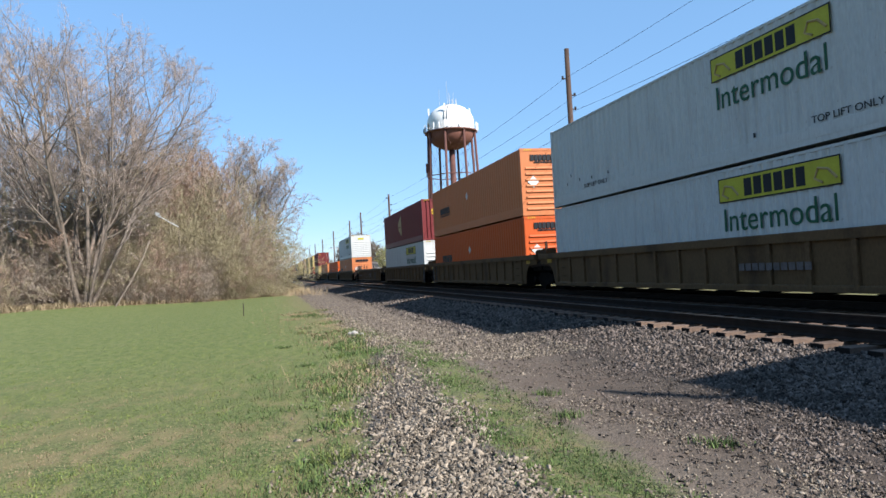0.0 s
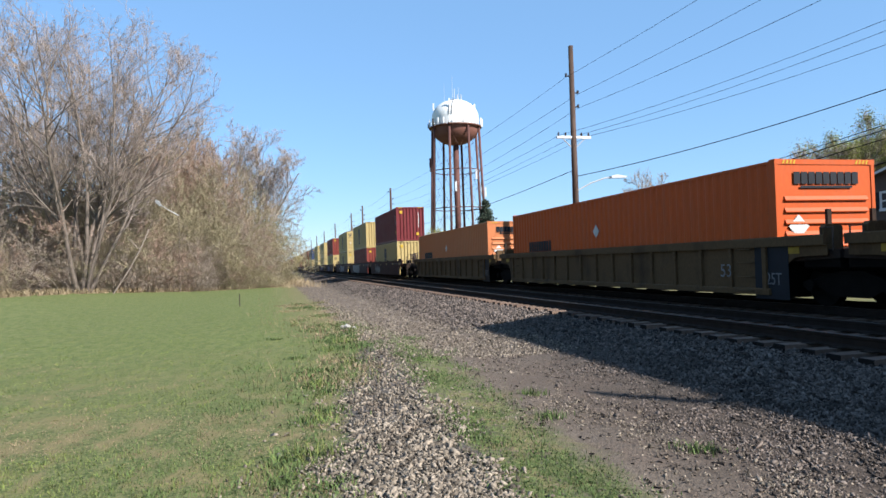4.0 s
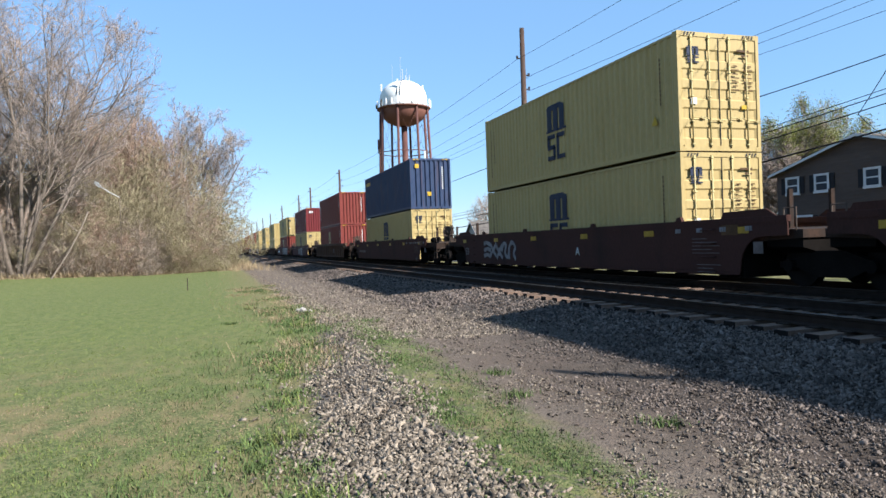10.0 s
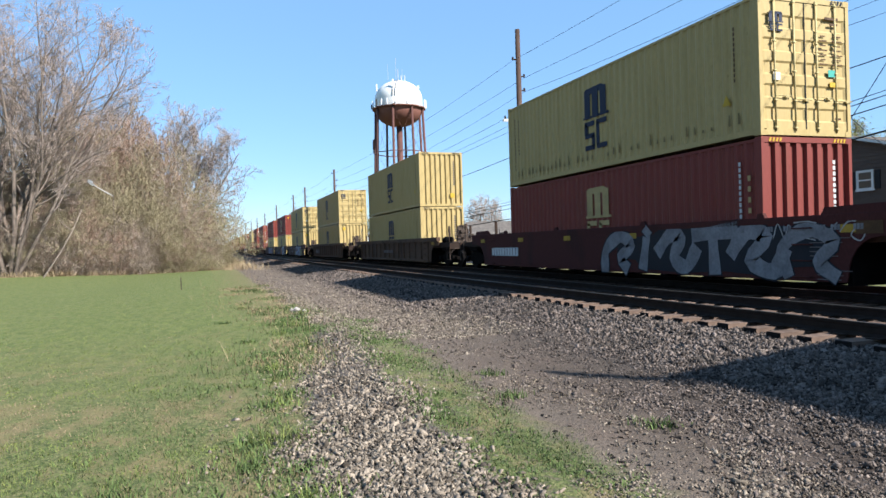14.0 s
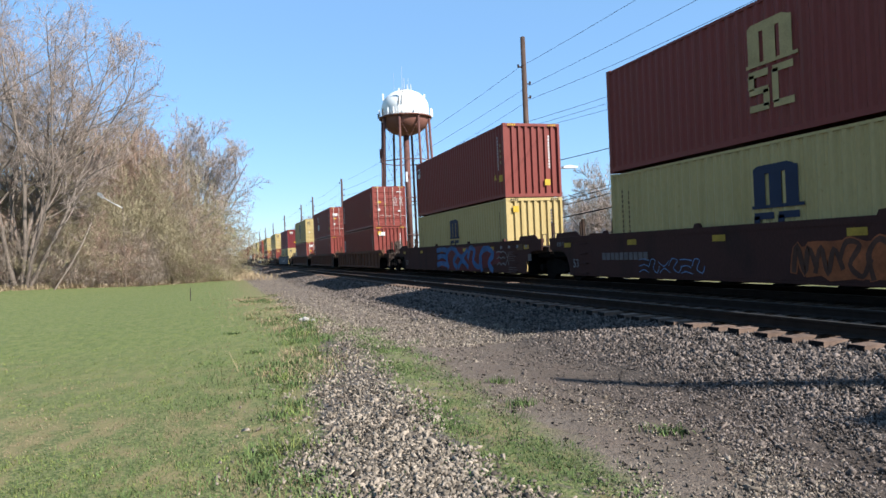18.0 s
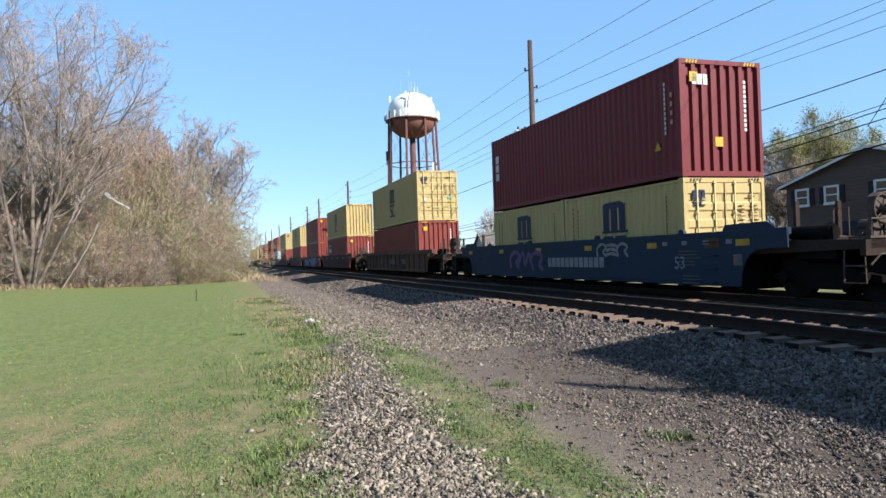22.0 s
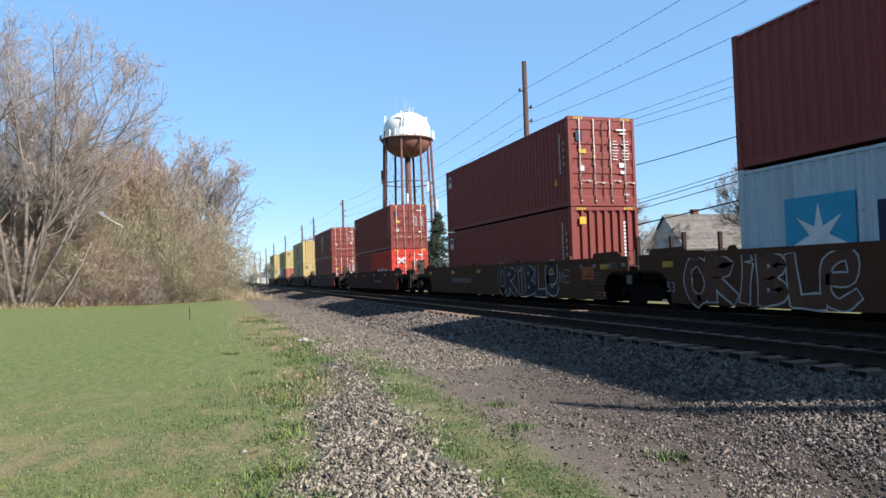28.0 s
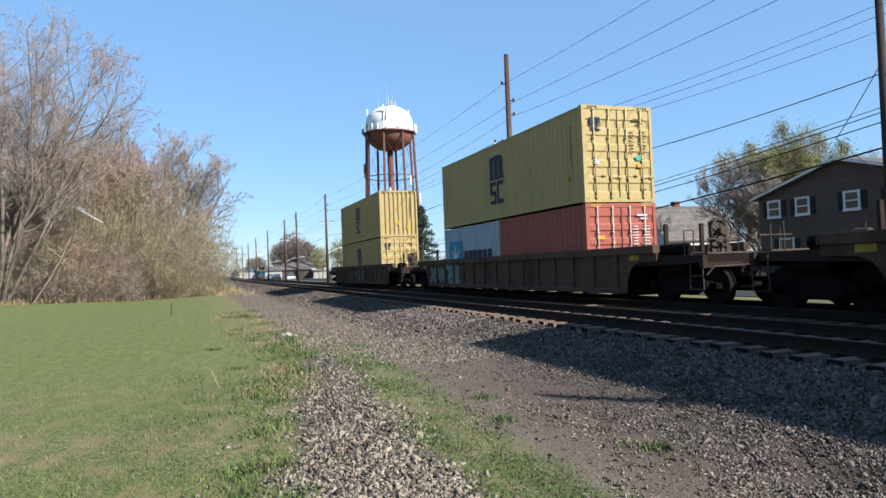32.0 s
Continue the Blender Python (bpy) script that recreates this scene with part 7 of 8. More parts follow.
def utility_pole(y, h, lamp, x=POLE_X):
    p = thing("utility_pole", "tall weathered wooden utility pole beside the tracks", "utility pole", (x, y, float(land(x, y))), group="poles along the line")
    part("shaft", Shape().tube((0, 0, -0.3), (0, 0, h), 0.17, 0.11, 12), M_POLE, p, smooth=True)
    part("crossarm", Shape().box(-0.85, 0.85, -0.06, 0.06, 7.02, 7.14), M_ALU, p, "pale crossarm")
    for s in (-1, 1):
        part("brace", Shape().tube((s * 0.55, 0, 7.02), (0, 0, 6.5), 0.025, n=6), M_ALU, p, "diagonal brace")
    for k in (-0.75, -0.4, 0.4, 0.75):
        part("insulator", Shape().lathe([(0.0, 7.14), (0.04, 7.14), (0.05, 7.2), (0.03, 7.24), (0.05, 7.27), (0.0, 7.32)], 8, k, 0), M_POLE_DARK, p, "dark insulator")
    for z, s in ((9.91, -1), (9.13, 1), (8.48, 1)):
        part("bracket", Shape().line([(0, 0, z), (s * 0.28, 0, z + 0.04)], 0.03).tube((s * 0.28, 0, z), (s * 0.28, 0, z + 0.14), 0.05, n=8), M_POLE_DARK, p, "insulator bracket")
    if lamp:
        e, z = lamp, 5.2 if y < 50 else 4.1
        part("lamp_arm", Shape().line([(0.1, 0, z - 0.6), (e * 0.3, 0, z - 0.25), (e * 0.6, 0, z), (e - 0.7, 0, z + 0.02)], 0.035 if y < 50 else 0.06), M_ALU, p, "curved lamp arm")
        part("lamp_head", Shape().prism([(e - 0.8, z - 0.02), (e - 0.05, z), (e, z + 0.07), (e - 0.5, z + 0.14), (e - 0.8, z + 0.08)], "y", -0.14, 0.14), M_ALU, p, "cobra-head street lamp")
    return p


for y, h, lamp in POLES:
    utility_pole(y, h, lamp)


def cable(name, label, pts, sag, r):
    s = Shape()
    for a, b in zip(pts, pts[1:]):
        a, b = Vector(a), Vector(b)
        q = [a.lerp(b, i / 14) - Vector((0, 0, 4 * sag * (i / 14) * (1 - i / 14) * (b - a).length / 40)) for i in range(15)]
        for u, v in zip(q, q[1:]):
            s.tube(u, v, r, n=5, caps=False)
    single(name, s, M_WIRE, label, "cable", group="overhead cables")


def cables():
    ys = [(-48.0, 11.3)] + [(p[0], p[1]) for p in POLES]
    for dx, z, sag in ((-0.28, 10.05, 0.35), (0.28, 9.27, 0.35), (0.28, 8.62, 0.58)):
        cable("power_cable", "thin overhead power cable strung between poles", [(POLE_X + dx, y, z) for y, h in ys], sag, 0.008)
    bx, by = STREET_POLE
    for k, dz in ((-0.75, 0.0), (0.1, -0.15), (0.75, -0.5)):
        cable("power_cable", "thin overhead cable running to the street pole", [(POLE_X + k, 29.0, 7.32), (bx + k * 0.6, by, 9.0 + dz), (bx + 2.0 + k * 0.6, by - 40.0, 9.1 + dz)], 0.62, 0.008)
        cable("power_cable", "thin overhead power cable strung between poles", [(POLE_X + k, y, 7.32) for y, h in ys[2:]], 0.35, 0.008)
    cable("service_cable", "black service cable running to the street pole", [(POLE_X + 0.15, 29.0, 5.45), (bx, by, 7.03), (bx + 2.0, by - 40.0, 7.1)], 0.7, 0.017)
    cable("service_cable", "black service cable strung between poles", [(POLE_X + 0.15, y, 5.8) for y, h in ys[2:]], 0.45, 0.016)
    cx, cy = SHORT_POLE
    for za, zb, r in ((4.5, 6.0, 0.012), (4.3, 5.85, 0.016), (4.02, 5.55, 0.018), (3.3, 4.75, 0.03)):
        cable("telephone_cable", "black telephone cable along the street", [(cx, 120.0, za), (cx, cy, za), (bx, by, zb), (bx + 2.0, by - 40.0, zb)], 0.3, r)
    cable("drop_cable", "slack drop cable to the grey house", [(bx, by, 7.4), (bx + 1.5, by + 3.0, 5.6), (32.0, 24.0, 5.2)], 0.5, 0.014)


STREET_POLE, SHORT_POLE = (20.0, 15.0), (20.0, 40.3)


def street_pole(at, h, arm):
    p = thing("utility_pole", "dark creosoted utility pole beside the street", "utility pole", (*at, float(land(*at))), group="poles along the street")
    part("shaft", Shape().tube((0, 0, -0.3), (0, 0, h), 0.16, 0.11, 12), M_POLE_DARK, p, smooth=True)
    if arm:
        part("crossarm", Shape().box(-0.9, 0.9, -0.06, 0.06, h - 0.45, h - 0.33), M_ALU, p, "pale crossarm")
        for k in (-0.8, -0.4, 0.4, 0.8):
            part("insulator", Shape().lathe([(0.0, h - 0.33), (0.05, h - 0.33), (0.06, h - 0.26), (0.03, h - 0.2), (0.0, h - 0.15)], 8, k, 0), M_POLE_DARK, p, "dark insulator")


street_pole(STREET_POLE, 9.8, True)
street_pole(SHORT_POLE, 5.0, False)
cables()


# ---- houses ----
def window(parent, at, w, h, face, shutters=True, panes=2):
    """A sash window in a wall that looks along -x (face 'x') or -y (face 'y')."""
    o = new("window", Shape().box(-0.05, 0.03, -w / 2, w / 2, 0, h).mesh("window", M_TRIM))
    o.parent = parent
    o.matrix_basis = pose(*at, 0, 0, 0 if face == "x" else 90)
    part("frame", Shape().box(-0.07, 0, -w / 2 - 0.09, -w / 2, -0.09, h + 0.09).box(-0.07, 0, w / 2, w / 2 + 0.09, -0.09, h + 0.09).box(-0.07, 0, -w / 2, w / 2, h, h + 0.09).box(-0.09, 0, -w / 2 - 0.12, w / 2 + 0.12, -0.12, 0), M_TRIM, o, "white frame")
    for k in range(panes):
        z0, z1 = k * h / panes + 0.04, (k + 1) * h / panes - 0.03
        part("pane", Shape().box(-0.056, -0.05, -w / 2 + 0.05, w / 2 - 0.05, z0, z1), M_GLASS, o, "dark glass")
    if shutters:
        for s in (-1, 1):
            a, b = sorted((s * (w / 2 + 0.1), s * (w / 2 + 0.42)))
            part("shutter", Shape().box(-0.04, 0, a, b, -0.05, h + 0.05), M_BLACKTRIM, o, "black shutter")


def gable_house(label, at, rz, wide, deep, eave, ridge, wall_m, roof_m, windows, name="house", over=0.35, chimney=None, trim=M_TRIM):
    """A house whose gable looks along -x; y is its width, x its depth."""
    hs = thing(name, label, "house", at, rz)
    W = wide / 2
    part("wall", Shape().prism([(-W, -0.3), (W, -0.3), (W, eave), (0, ridge), (-W, eave)], "x", 0, deep), wall_m, hs, "gabled wall block")
    n = int((ridge) / 0.2)
    for i in range(n):
        z = 0.2 * i
        half = W if z < eave else W * (ridge - z) / (ridge - eave)
        if half > 0.3:
            part("siding_board", Shape().prism([(0.0, z), (-0.028, z), (-0.008, z + 0.195), (0.0, z + 0.195)], "y", -1, 1), wall_m, hs, at=(0, 0, 0), key=None).scale = (1, half, 1)
    for s in (-1, 1):
        L = math.hypot(W, ridge - eave)
        dy, dz = W / L, (ridge - eave) / L
        e = over
        y1, z1 = s * (W + dy * e), eave - dz * e
        pts = [(0, ridge + 0.02), (y1, z1 + 0.02), (y1, z1 + 0.16), (0, ridge + 0.17)]
        rf = part("roof", Shape().prism(pts, "x", -over, deep + over), roof_m, hs, "shingled roof slope")
        rows = int((L + e) / 0.28)
        for k in range(rows):
            u = k / rows
            ya, za = s * 0 + y1 * (1 - u), z1 + (ridge - z1) * u
            yb, zb = y1 * (1 - u - 1 / rows), z1 + (ridge - z1) * (u + 1 / rows)
            part("shingle_course", Shape().prism([(ya, za + 0.155), (ya, za + 0.185), (yb, zb + 0.175), (yb, zb + 0.155)], "x", -over, deep + over), roof_m, rf)
        part("verge_board", Shape().prism([(0, ridge + 0.02), (y1, z1 + 0.02), (y1, z1 + 0.15), (0, ridge + 0.16)], "x", -over - 0.03, -over + 0.01), trim, hs, "white verge board")
    for y, z, w, h, sh in windows:
        window(hs, (-0.03, y, z), w, h, "x", sh)
    if chimney:
        cx, cy = chimney
        part("chimney", Shape().box(cx - 0.35, cx + 0.35, cy - 0.35, cy + 0.35, eave, ridge + 0.7).box(cx - 0.42, cx + 0.42, cy - 0.42, cy + 0.42, ridge + 0.6, ridge + 0.75), M_BRICK, hs, "brick chimney")
    return hs


gable_house("two-storey charcoal house with white windows and black shutters", (32.0, 26.7, 0.0), 0, 11.2, 14.0, 4.88, 6.4, M_SIDING, M_SHINGLE,
            [(4.4, 3.78, 0.8, 0.86, True), (2.4, 3.78, 0.8, 0.86, True), (-0.67, 3.78, 0.8, 0.86, True), (-3.1, 3.78, 0.8, 0.86, True), (3.6, 1.2, 0.9, 1.2, True), (-2.0, 1.2, 0.9, 1.2, True)])
gable_house("white house with a grey-brown shingled roof and brick chimney", (49.4, 66.7, 0.0), -1, 7.4, 9.5, 3.6, 7.5, M_SIDING_W, M_SHINGLE,
            [(-0.7, 2.1, 0.8, 1.3, True), (1.3, 2.1, 0.8, 1.3, True)], chimney=(4.2, 0.3))
gable_house("low house with a blue-grey roof across the street", (41.0, 80.0, 0.0), -30, 5.5, 7.0, 2.0, 3.4, M_SIDING_W, M_BLUEROOF, [(0, 1.0, 1.0, 1.1, False)])


def far_street():
    rng = random.Random(8)
    for az, d, w, e, r, wm, rm, lab in ((8.9, 185, 6.5, 2.0, 2.5, M_SIDING_W, M_SIDING_W, "low white building down the street"), (-17.9, 96, 9, 2.6, 4.4, M_SIDING_W, M_SHINGLE, "white house behind the thicket"), (5.2, 230, 8, 2.6, 3.8, M_SIDING_W, M_SHINGLE, "white house down the street"),
                                        (4.4, 260, 9, 2.6, 4.0, M_TEALWALL, M_SHINGLE, "teal building down the street"), (6.6, 190, 8, 2.5, 4.2, M_SIDING, M_SHINGLE, "dark house down the street"),
                                        (3.4, 330, 10, 3, 5, M_SIDING_W, M_BLUEROOF, "pale house far down the street"), (2.7, 420, 12, 3, 5, M_SIDING_W, M_SHINGLE, "distant white house down the street"),
                                        (21.0, 95, 9, 2.6, 4.4, M_SIDING_W, M_SHINGLE, "low white house behind the line"), (26.5, 85, 9, 2.6, 4.6, M_SIDING_W, M_BLUEROOF, "low house with a pale roof")):
        p = polar(az, d)
        gable_house(lab, (max(p[0], 16.5) if az > 0 else p[0], p[1], float(land(p[0], p[1])) if az < 0 else 0), rng.uniform(-20, 20), w, w * 1.3, e, r, wm, rm, [(0, 0.9, 1.0, 1.0, False)])


far_street()


# ---- parked cars ----
def parked_car(at, rz, mm, label):
    c = thing("parked_car", label, "car", at, rz, group="cars parked along the street")
    part("body", Shape().prism([(-2.2, 0.3), (2.2, 0.3), (2.25, 0.55), (2.1, 0.82), (1.1, 0.92), (-1.6, 0.95), (-2.2, 0.85), (-2.28, 0.55)], "x", -0.88, 0.88), mm, c, "painted body")
    cab = part("cabin", Shape().add([(-0.82, 1.15, 0.91), (0.82, 1.15, 0.91), (0.82, -1.75, 0.93), (-0.82, -1.75, 0.93), (-0.66, 0.45, 1.45), (0.66, 0.45, 1.45), (0.66, -1.2, 1.45), (-0.66, -1.2, 1.45)],
                                    [(0, 1, 5, 4), (1, 2, 6, 5), (2, 3, 7, 6), (3, 0, 4, 7), (4, 5, 6, 7)]), M_GLASS, c, "dark glazed cabin")
    part("roof_panel", Shape().box(-0.64, 0.64, -1.2, 0.45, 1.445, 1.48), mm, cab, "painted roof panel")
    for x in (-0.8, 0.8):
        for y in (-1.35, 1.4):
            w = part("wheel", lambda: Shape().tube((-0.1, 0, 0), (0.1, 0, 0), 0.32, n=16), M_RUBBER, c, "black tyre", at=(x, y, 0.32), key="cw")
            part("rim", lambda: Shape().tube((-0.11, 0, 0), (0.11, 0, 0), 0.19, n=12), M_ALU, w, "grey rim", key="cr")


for x, y, mm, lab in ((18.4, 150.0, M_SIDING_W, "white car parked at the street's edge"), (18.2, 176.0, M_W_BLUE, "dark blue car parked at the street's edge"),
                      (18.4, 195.0, M_ALU, "silver car parked at the street's edge"), (18.4, 222.0, M_W_RED, "dark red car parked at the street's edge"), (18.4, 250.0, M_SIDING_W, "white car parked at the street's edge")):
    parked_car((x, y, float(land(x, y)) + 0.0), 0, mm, lab)


# ---- stones, grass, weeds ----
def lawn_edge(y):
    return np.maximum(np.interp(y, [2, 14], [-0.05, 2.05]), np.interp(y, [2, 7], [0.38, 0.88]))


def gravel_edge(y):
    return np.interp(y, [2, 12], [1.47, 2.35])


def rocks(name, label, x, y, size, rng, material, fine):
    """Many crushed stones in one sheet of stuff."""
    bv = np.array([(i, j, k) for k in (-1, 1) for j in (-1, 1) for i in (-1, 1)]) * 0.72
    bf = np.array([(0, 2, 3, 1), (4, 5, 7, 6), (0, 1, 5, 4), (2, 6, 7, 3), (0, 4, 6, 2), (1, 3, 7, 5)])
    n, k = len(x), len(bv)
    v = bv[None] * rng.uniform(0.3, 1.3, (n, k, 3)) * np.array([1.55, 0.95, 0.42]) * rng.uniform(0.65, 1.35, (n, 1, 3))
    q = rng.normal(0, 1, (n, 4))
    q /= np.linalg.norm(q, axis=1, keepdims=True)
    a, b, c, d = q.T
    R = np.stack([1 - 2 * (c * c + d * d), 2 * (b * c - a * d), 2 * (b * d + a * c), 2 * (b * c + a * d), 1 - 2 * (b * b + d * d), 2 * (c * d - a * b), 2 * (b * d - a * c), 2 * (c * d + a * b), 1 - 2 * (b * b + c * c)], 1).reshape(n, 3, 3)
    v = np.einsum("nij,nkj->nki", R, v) * size[:, None, None]
    v += np.stack([x, y, land(x, y) + size * 0.35], 1)[:, None]
    f = bf[None] + (np.arange(n) * k)[:, None, None]
    return tagged(new(name, array_mesh(name, v.reshape(-1, 3), f.reshape(-1, 4), material)), label, "stones", kind="stuff")


def blades(name, label, x, y, height, width, rng, material, lean=0.5, category="grass"):
    """Grass blades: a bent pair of triangles each."""
    n = len(x)
    a = rng.uniform(0, 2 * math.pi, n)
    side = np.stack([np.cos(a), np.sin(a), np.zeros(n)], 1) * (width / 2)[:, None]
    b = a + rng.uniform(0.6, 2.5, n)
    tilt = rng.uniform(0.1, 1, n) * lean
    base = np.stack([x, y, land(x, y) - 0.01], 1)
    mid = base + np.stack([np.cos(b) * tilt * height * 0.35, np.sin(b) * tilt * height * 0.35, height * 0.6], 1)
    tip = base + np.stack([np.cos(b) * tilt * height, np.sin(b) * tilt * height, height * (1 - 0.35 * tilt)], 1)
    v = np.stack([base - side, base + side, mid + side * 0.7, mid - side * 0.7, tip], 1).reshape(-1, 3)
    o = np.arange(n)[:, None] * 5
    f = np.concatenate([o + np.array([[0, 1, 2]]), o + np.array([[0, 2, 3]]), o + np.array([[3, 2, 4]])], 0)
    return tagged(new(name, array_mesh(name, v, f, material)), label, category, kind="stuff")


def spread(rng, n, x0, x1, y0, y1, bias=1.0):
    """Random places, denser near y0 as the eye sees them."""
    u = rng.random(n)
    y = 1 / (1 / y0 + u * (1 / y1 - 1 / y0)) if bias else y0 + u * (y1 - y0)
    return x0 + rng.random(n) * (x1 - x0), y


def ground_cover():
    rng = np.random.default_rng(21)
    # gravel bank
    x, y = spread(rng, 50000, -0.6, 3.0, 3.2, 22)
    wob = 0.14 * np.sin(y * 2.1) + 0.1 * np.sin(y * 5.3 + 1) + rng.normal(0, 0.12, len(x))
    ok = (x > lawn_edge(y) + wob) & (x < gravel_edge(y) + wob * 0.8 + 0.05)
    ok &= rng.random(len(x)) < np.interp(y, [4, 8, 16], [1.0, 0.75, 0.45])
    x, y = x[ok], y[ok]
    rocks("gravel", "pale crushed stones of the gravel track", x, y, rng.lognormal(-4.12, 0.28, len(x)), rng, M_STONE, True)
    x, y = spread(rng, 9000, -0.6, 1.7, -3.0, 3.3, 0)
    ok = (x > lawn_edge(y)) & (x < gravel_edge(y))
    rocks("gravel", "pale crushed stones of the gravel track", x[ok], y[ok], rng.lognormal(-4.0, 0.28, ok.sum()), rng, M_STONE, True)
    x, y = spread(rng, 5000, 4.9, 7.2, -6.0, 2.6, 0)
    rocks("ballast", "grey crushed ballast stones below the track", x, y, rng.lognormal(-3.5, 0.22, len(x)), rng, M_BALLAST, True)
    # ballast shoulder
    x, y = spread(rng, 44000, 4.6, 7.3, 2.5, 16)
    ok = rng.random(len(x)) < np.clip((x - 4.5) / 1.2, 0.1, 1)
    x, y = x[ok], y[ok]
    rocks("ballast", "grey crushed ballast stones below the track", x, y, rng.lognormal(-3.86, 0.27, len(x)) * np.interp(x, [4.6, 6.0], [0.55, 1.0]), rng, M_BALLAST, True)
    x, y = spread(rng, 22000, 4.4, 7.4, 16, 110)
    ok = rng.random(len(x)) < np.clip((x - 4.4) / 1.6, 0.05, 1)
    x, y = x[ok], y[ok]
    rocks("ballast", "grey crushed ballast stones further along the track", x, y, rng.lognormal(-3.4, 0.22, len(x)), rng, M_BALLAST, False)
    x, y = spread(rng, 16000, 7.0, 10.4, 4, 60)
    ok = np.abs(((y - 1.0) / 0.497 + 0.5) % 1 - 0.5) > 0.22
    x, y = x[ok], y[ok]
    rocks("ballast", "dark ballast stones between the ties", x, y, rng.lognormal(-3.8, 0.25, len(x)), rng, M_BALLAST_DARK, False)
    # loose stones on the dirt road
    x, y = spread(rng, 44000, 2.2, 5.6, 3.0, 34)
    heap = np.sin(x * 2.3 + 1.5 * np.sin(y * 0.9)) + np.sin(y * 1.7 + x) + 0.7 * np.sin(x * 5.1 - y * 2.9) + np.clip(x - 3.4, -0.6, 1.2) + rng.normal(0, 0.5, len(x))
    heap = heap + rng.normal(0, 0.9, len(x))
    x, y = x[heap > -0.2], y[heap > -0.2]
    dark = x + rng.normal(0, 0.4, len(x)) > 3.7
    rocks("loose_stones", "loose small stones on the dirt road", x[~dark], y[~dark], rng.lognormal(-4.9, 0.4, (~dark).sum()), rng, M_STONE, False)
    rocks("loose_stones", "dark stones beside the ballast", x[dark], y[dark], rng.lognormal(-4.7, 0.4, dark.sum()), rng, M_BALLAST, False)
    x, y = spread(rng, 16000, 2.0, 5.4, 11, 60)
    rocks("loose_stones", "loose stones further along the dirt road", x, y, rng.lognormal(-4.3, 0.35, len(x)), rng, M_STONE, False)
    x, y = spread(rng, 5000, 1.3, 3.2, 14, 34)
    ok = np.abs(x - np.interp(y, [14, 34], [2.2, 2.6])) < 0.35 + rng.normal(0, 0.15, len(x))
    rocks("gravel", "thinning crushed stones where the gravel track ends", x[ok], y[ok], rng.lognormal(-4.0, 0.3, ok.sum()), rng, M_STONE, False)
    x, y = spread(rng, 900, -3.0, 1.0, 3.5, 10)
    ok = x > lawn_edge(y) - 0.9
    rocks("loose_stones", "stray stones in the lawn's edge", x[ok], y[ok], rng.lognormal(-4.2, 0.35, ok.sum()), rng, M_STONE, False)
    x, y = spread(rng, 700, 2.4, 5.2, 3.2, 18)
    blades("litter", "dark twigs and chips of wood lying on the dirt road", x, y, rng.uniform(0.02, 0.03, len(x)), rng.uniform(0.02, 0.07, len(x)), rng, M_END_GRAIN, 3.0, category="litter")
    # lawn
    x, y = spread(rng, 300000, -12.0, 2.2, 3.4, 34)
    ok = (x < lawn_edge(y) + rng.normal(0, 0.13, len(x))) & (x > -0.62 * y - 0.5) & (rng.random(len(x)) < np.interp(y, [14, 34], [1, 0.1]))
    x, y = x[ok], y[ok]
    patch = np.sin(x * 1.3 + 2 * np.sin(y * 0.5)) + np.sin(y * 1.1 + x * 0.4) + 0.8 * np.sin(x * 4.1 + 1.3 * np.sin(y * 2.7)) * np.sin(y * 3.3 + x) + rng.normal(0, 0.6, len(x))
    streak = np.sin(y * 1.9 - 0.55 * x + 0.6 * np.sin(x * 0.8)) + 0.6 * np.sin(y * 4.3 - x)
    dry = (patch * 0.5 + streak > np.interp(y, [4, 7, 10, 16, 30], [-0.5, -0.3, 0.5, 1.4, 2.4]))
    h = rng.uniform(0.012, 0.045, len(x)) * np.interp(y, [4, 10, 20], [1, 0.9, 0.8])
    w = rng.uniform(0.0032, 0.0055, len(x)) * (1 + 0.07 * y)
    lush = (patch + 0.9 * np.sin(x * 2.2) < -0.45) & (x + rng.normal(0, 0.5, len(x)) > lawn_edge(y) - 1.9) & (y + rng.normal(0, 3, len(x)) < 22)
    g = ~dry & ~lush
    blades("lush_lawn_grass", "darker lush grass in the lawn", x[lush], y[lush], h[lush] * 1.3, w[lush], rng, M_WEED, 1.2)
    blades("lawn_grass", "short green lawn grass", x[g], y[g], h[g], w[g], rng, M_GRASS, 1.3)
    blades("dry_lawn_grass", "straw-coloured dead grass in the lawn", x[dry], y[dry], h[dry] * 0.8, w[dry], rng, M_DRY, 1.8)
    # grass strip between gravel and dirt
    x, y = spread(rng, 80000, 1.0, 3.6, 3.0, 19)
    e = gravel_edge(y)
    ok = (x > e - 0.05 + rng.normal(0, 0.1, len(x))) & (x < e + np.interp(y, [2, 18], [0.95, 0.35]) + rng.normal(0, 0.12, len(x)))
    ok &= (np.sin(x * 5 + y * 1.7) + np.sin(y * 2.9 + 1) + rng.normal(0, 0.9, len(x))) > -0.3
    x, y = x[ok], y[ok]
    blades("verge_grass", "grass strip along the gravel", x, y, rng.uniform(0.015, 0.05, len(x)), rng.uniform(0.005, 0.009, len(x)) * (1 + 0.04 * y), rng, M_WEED, 1.6)
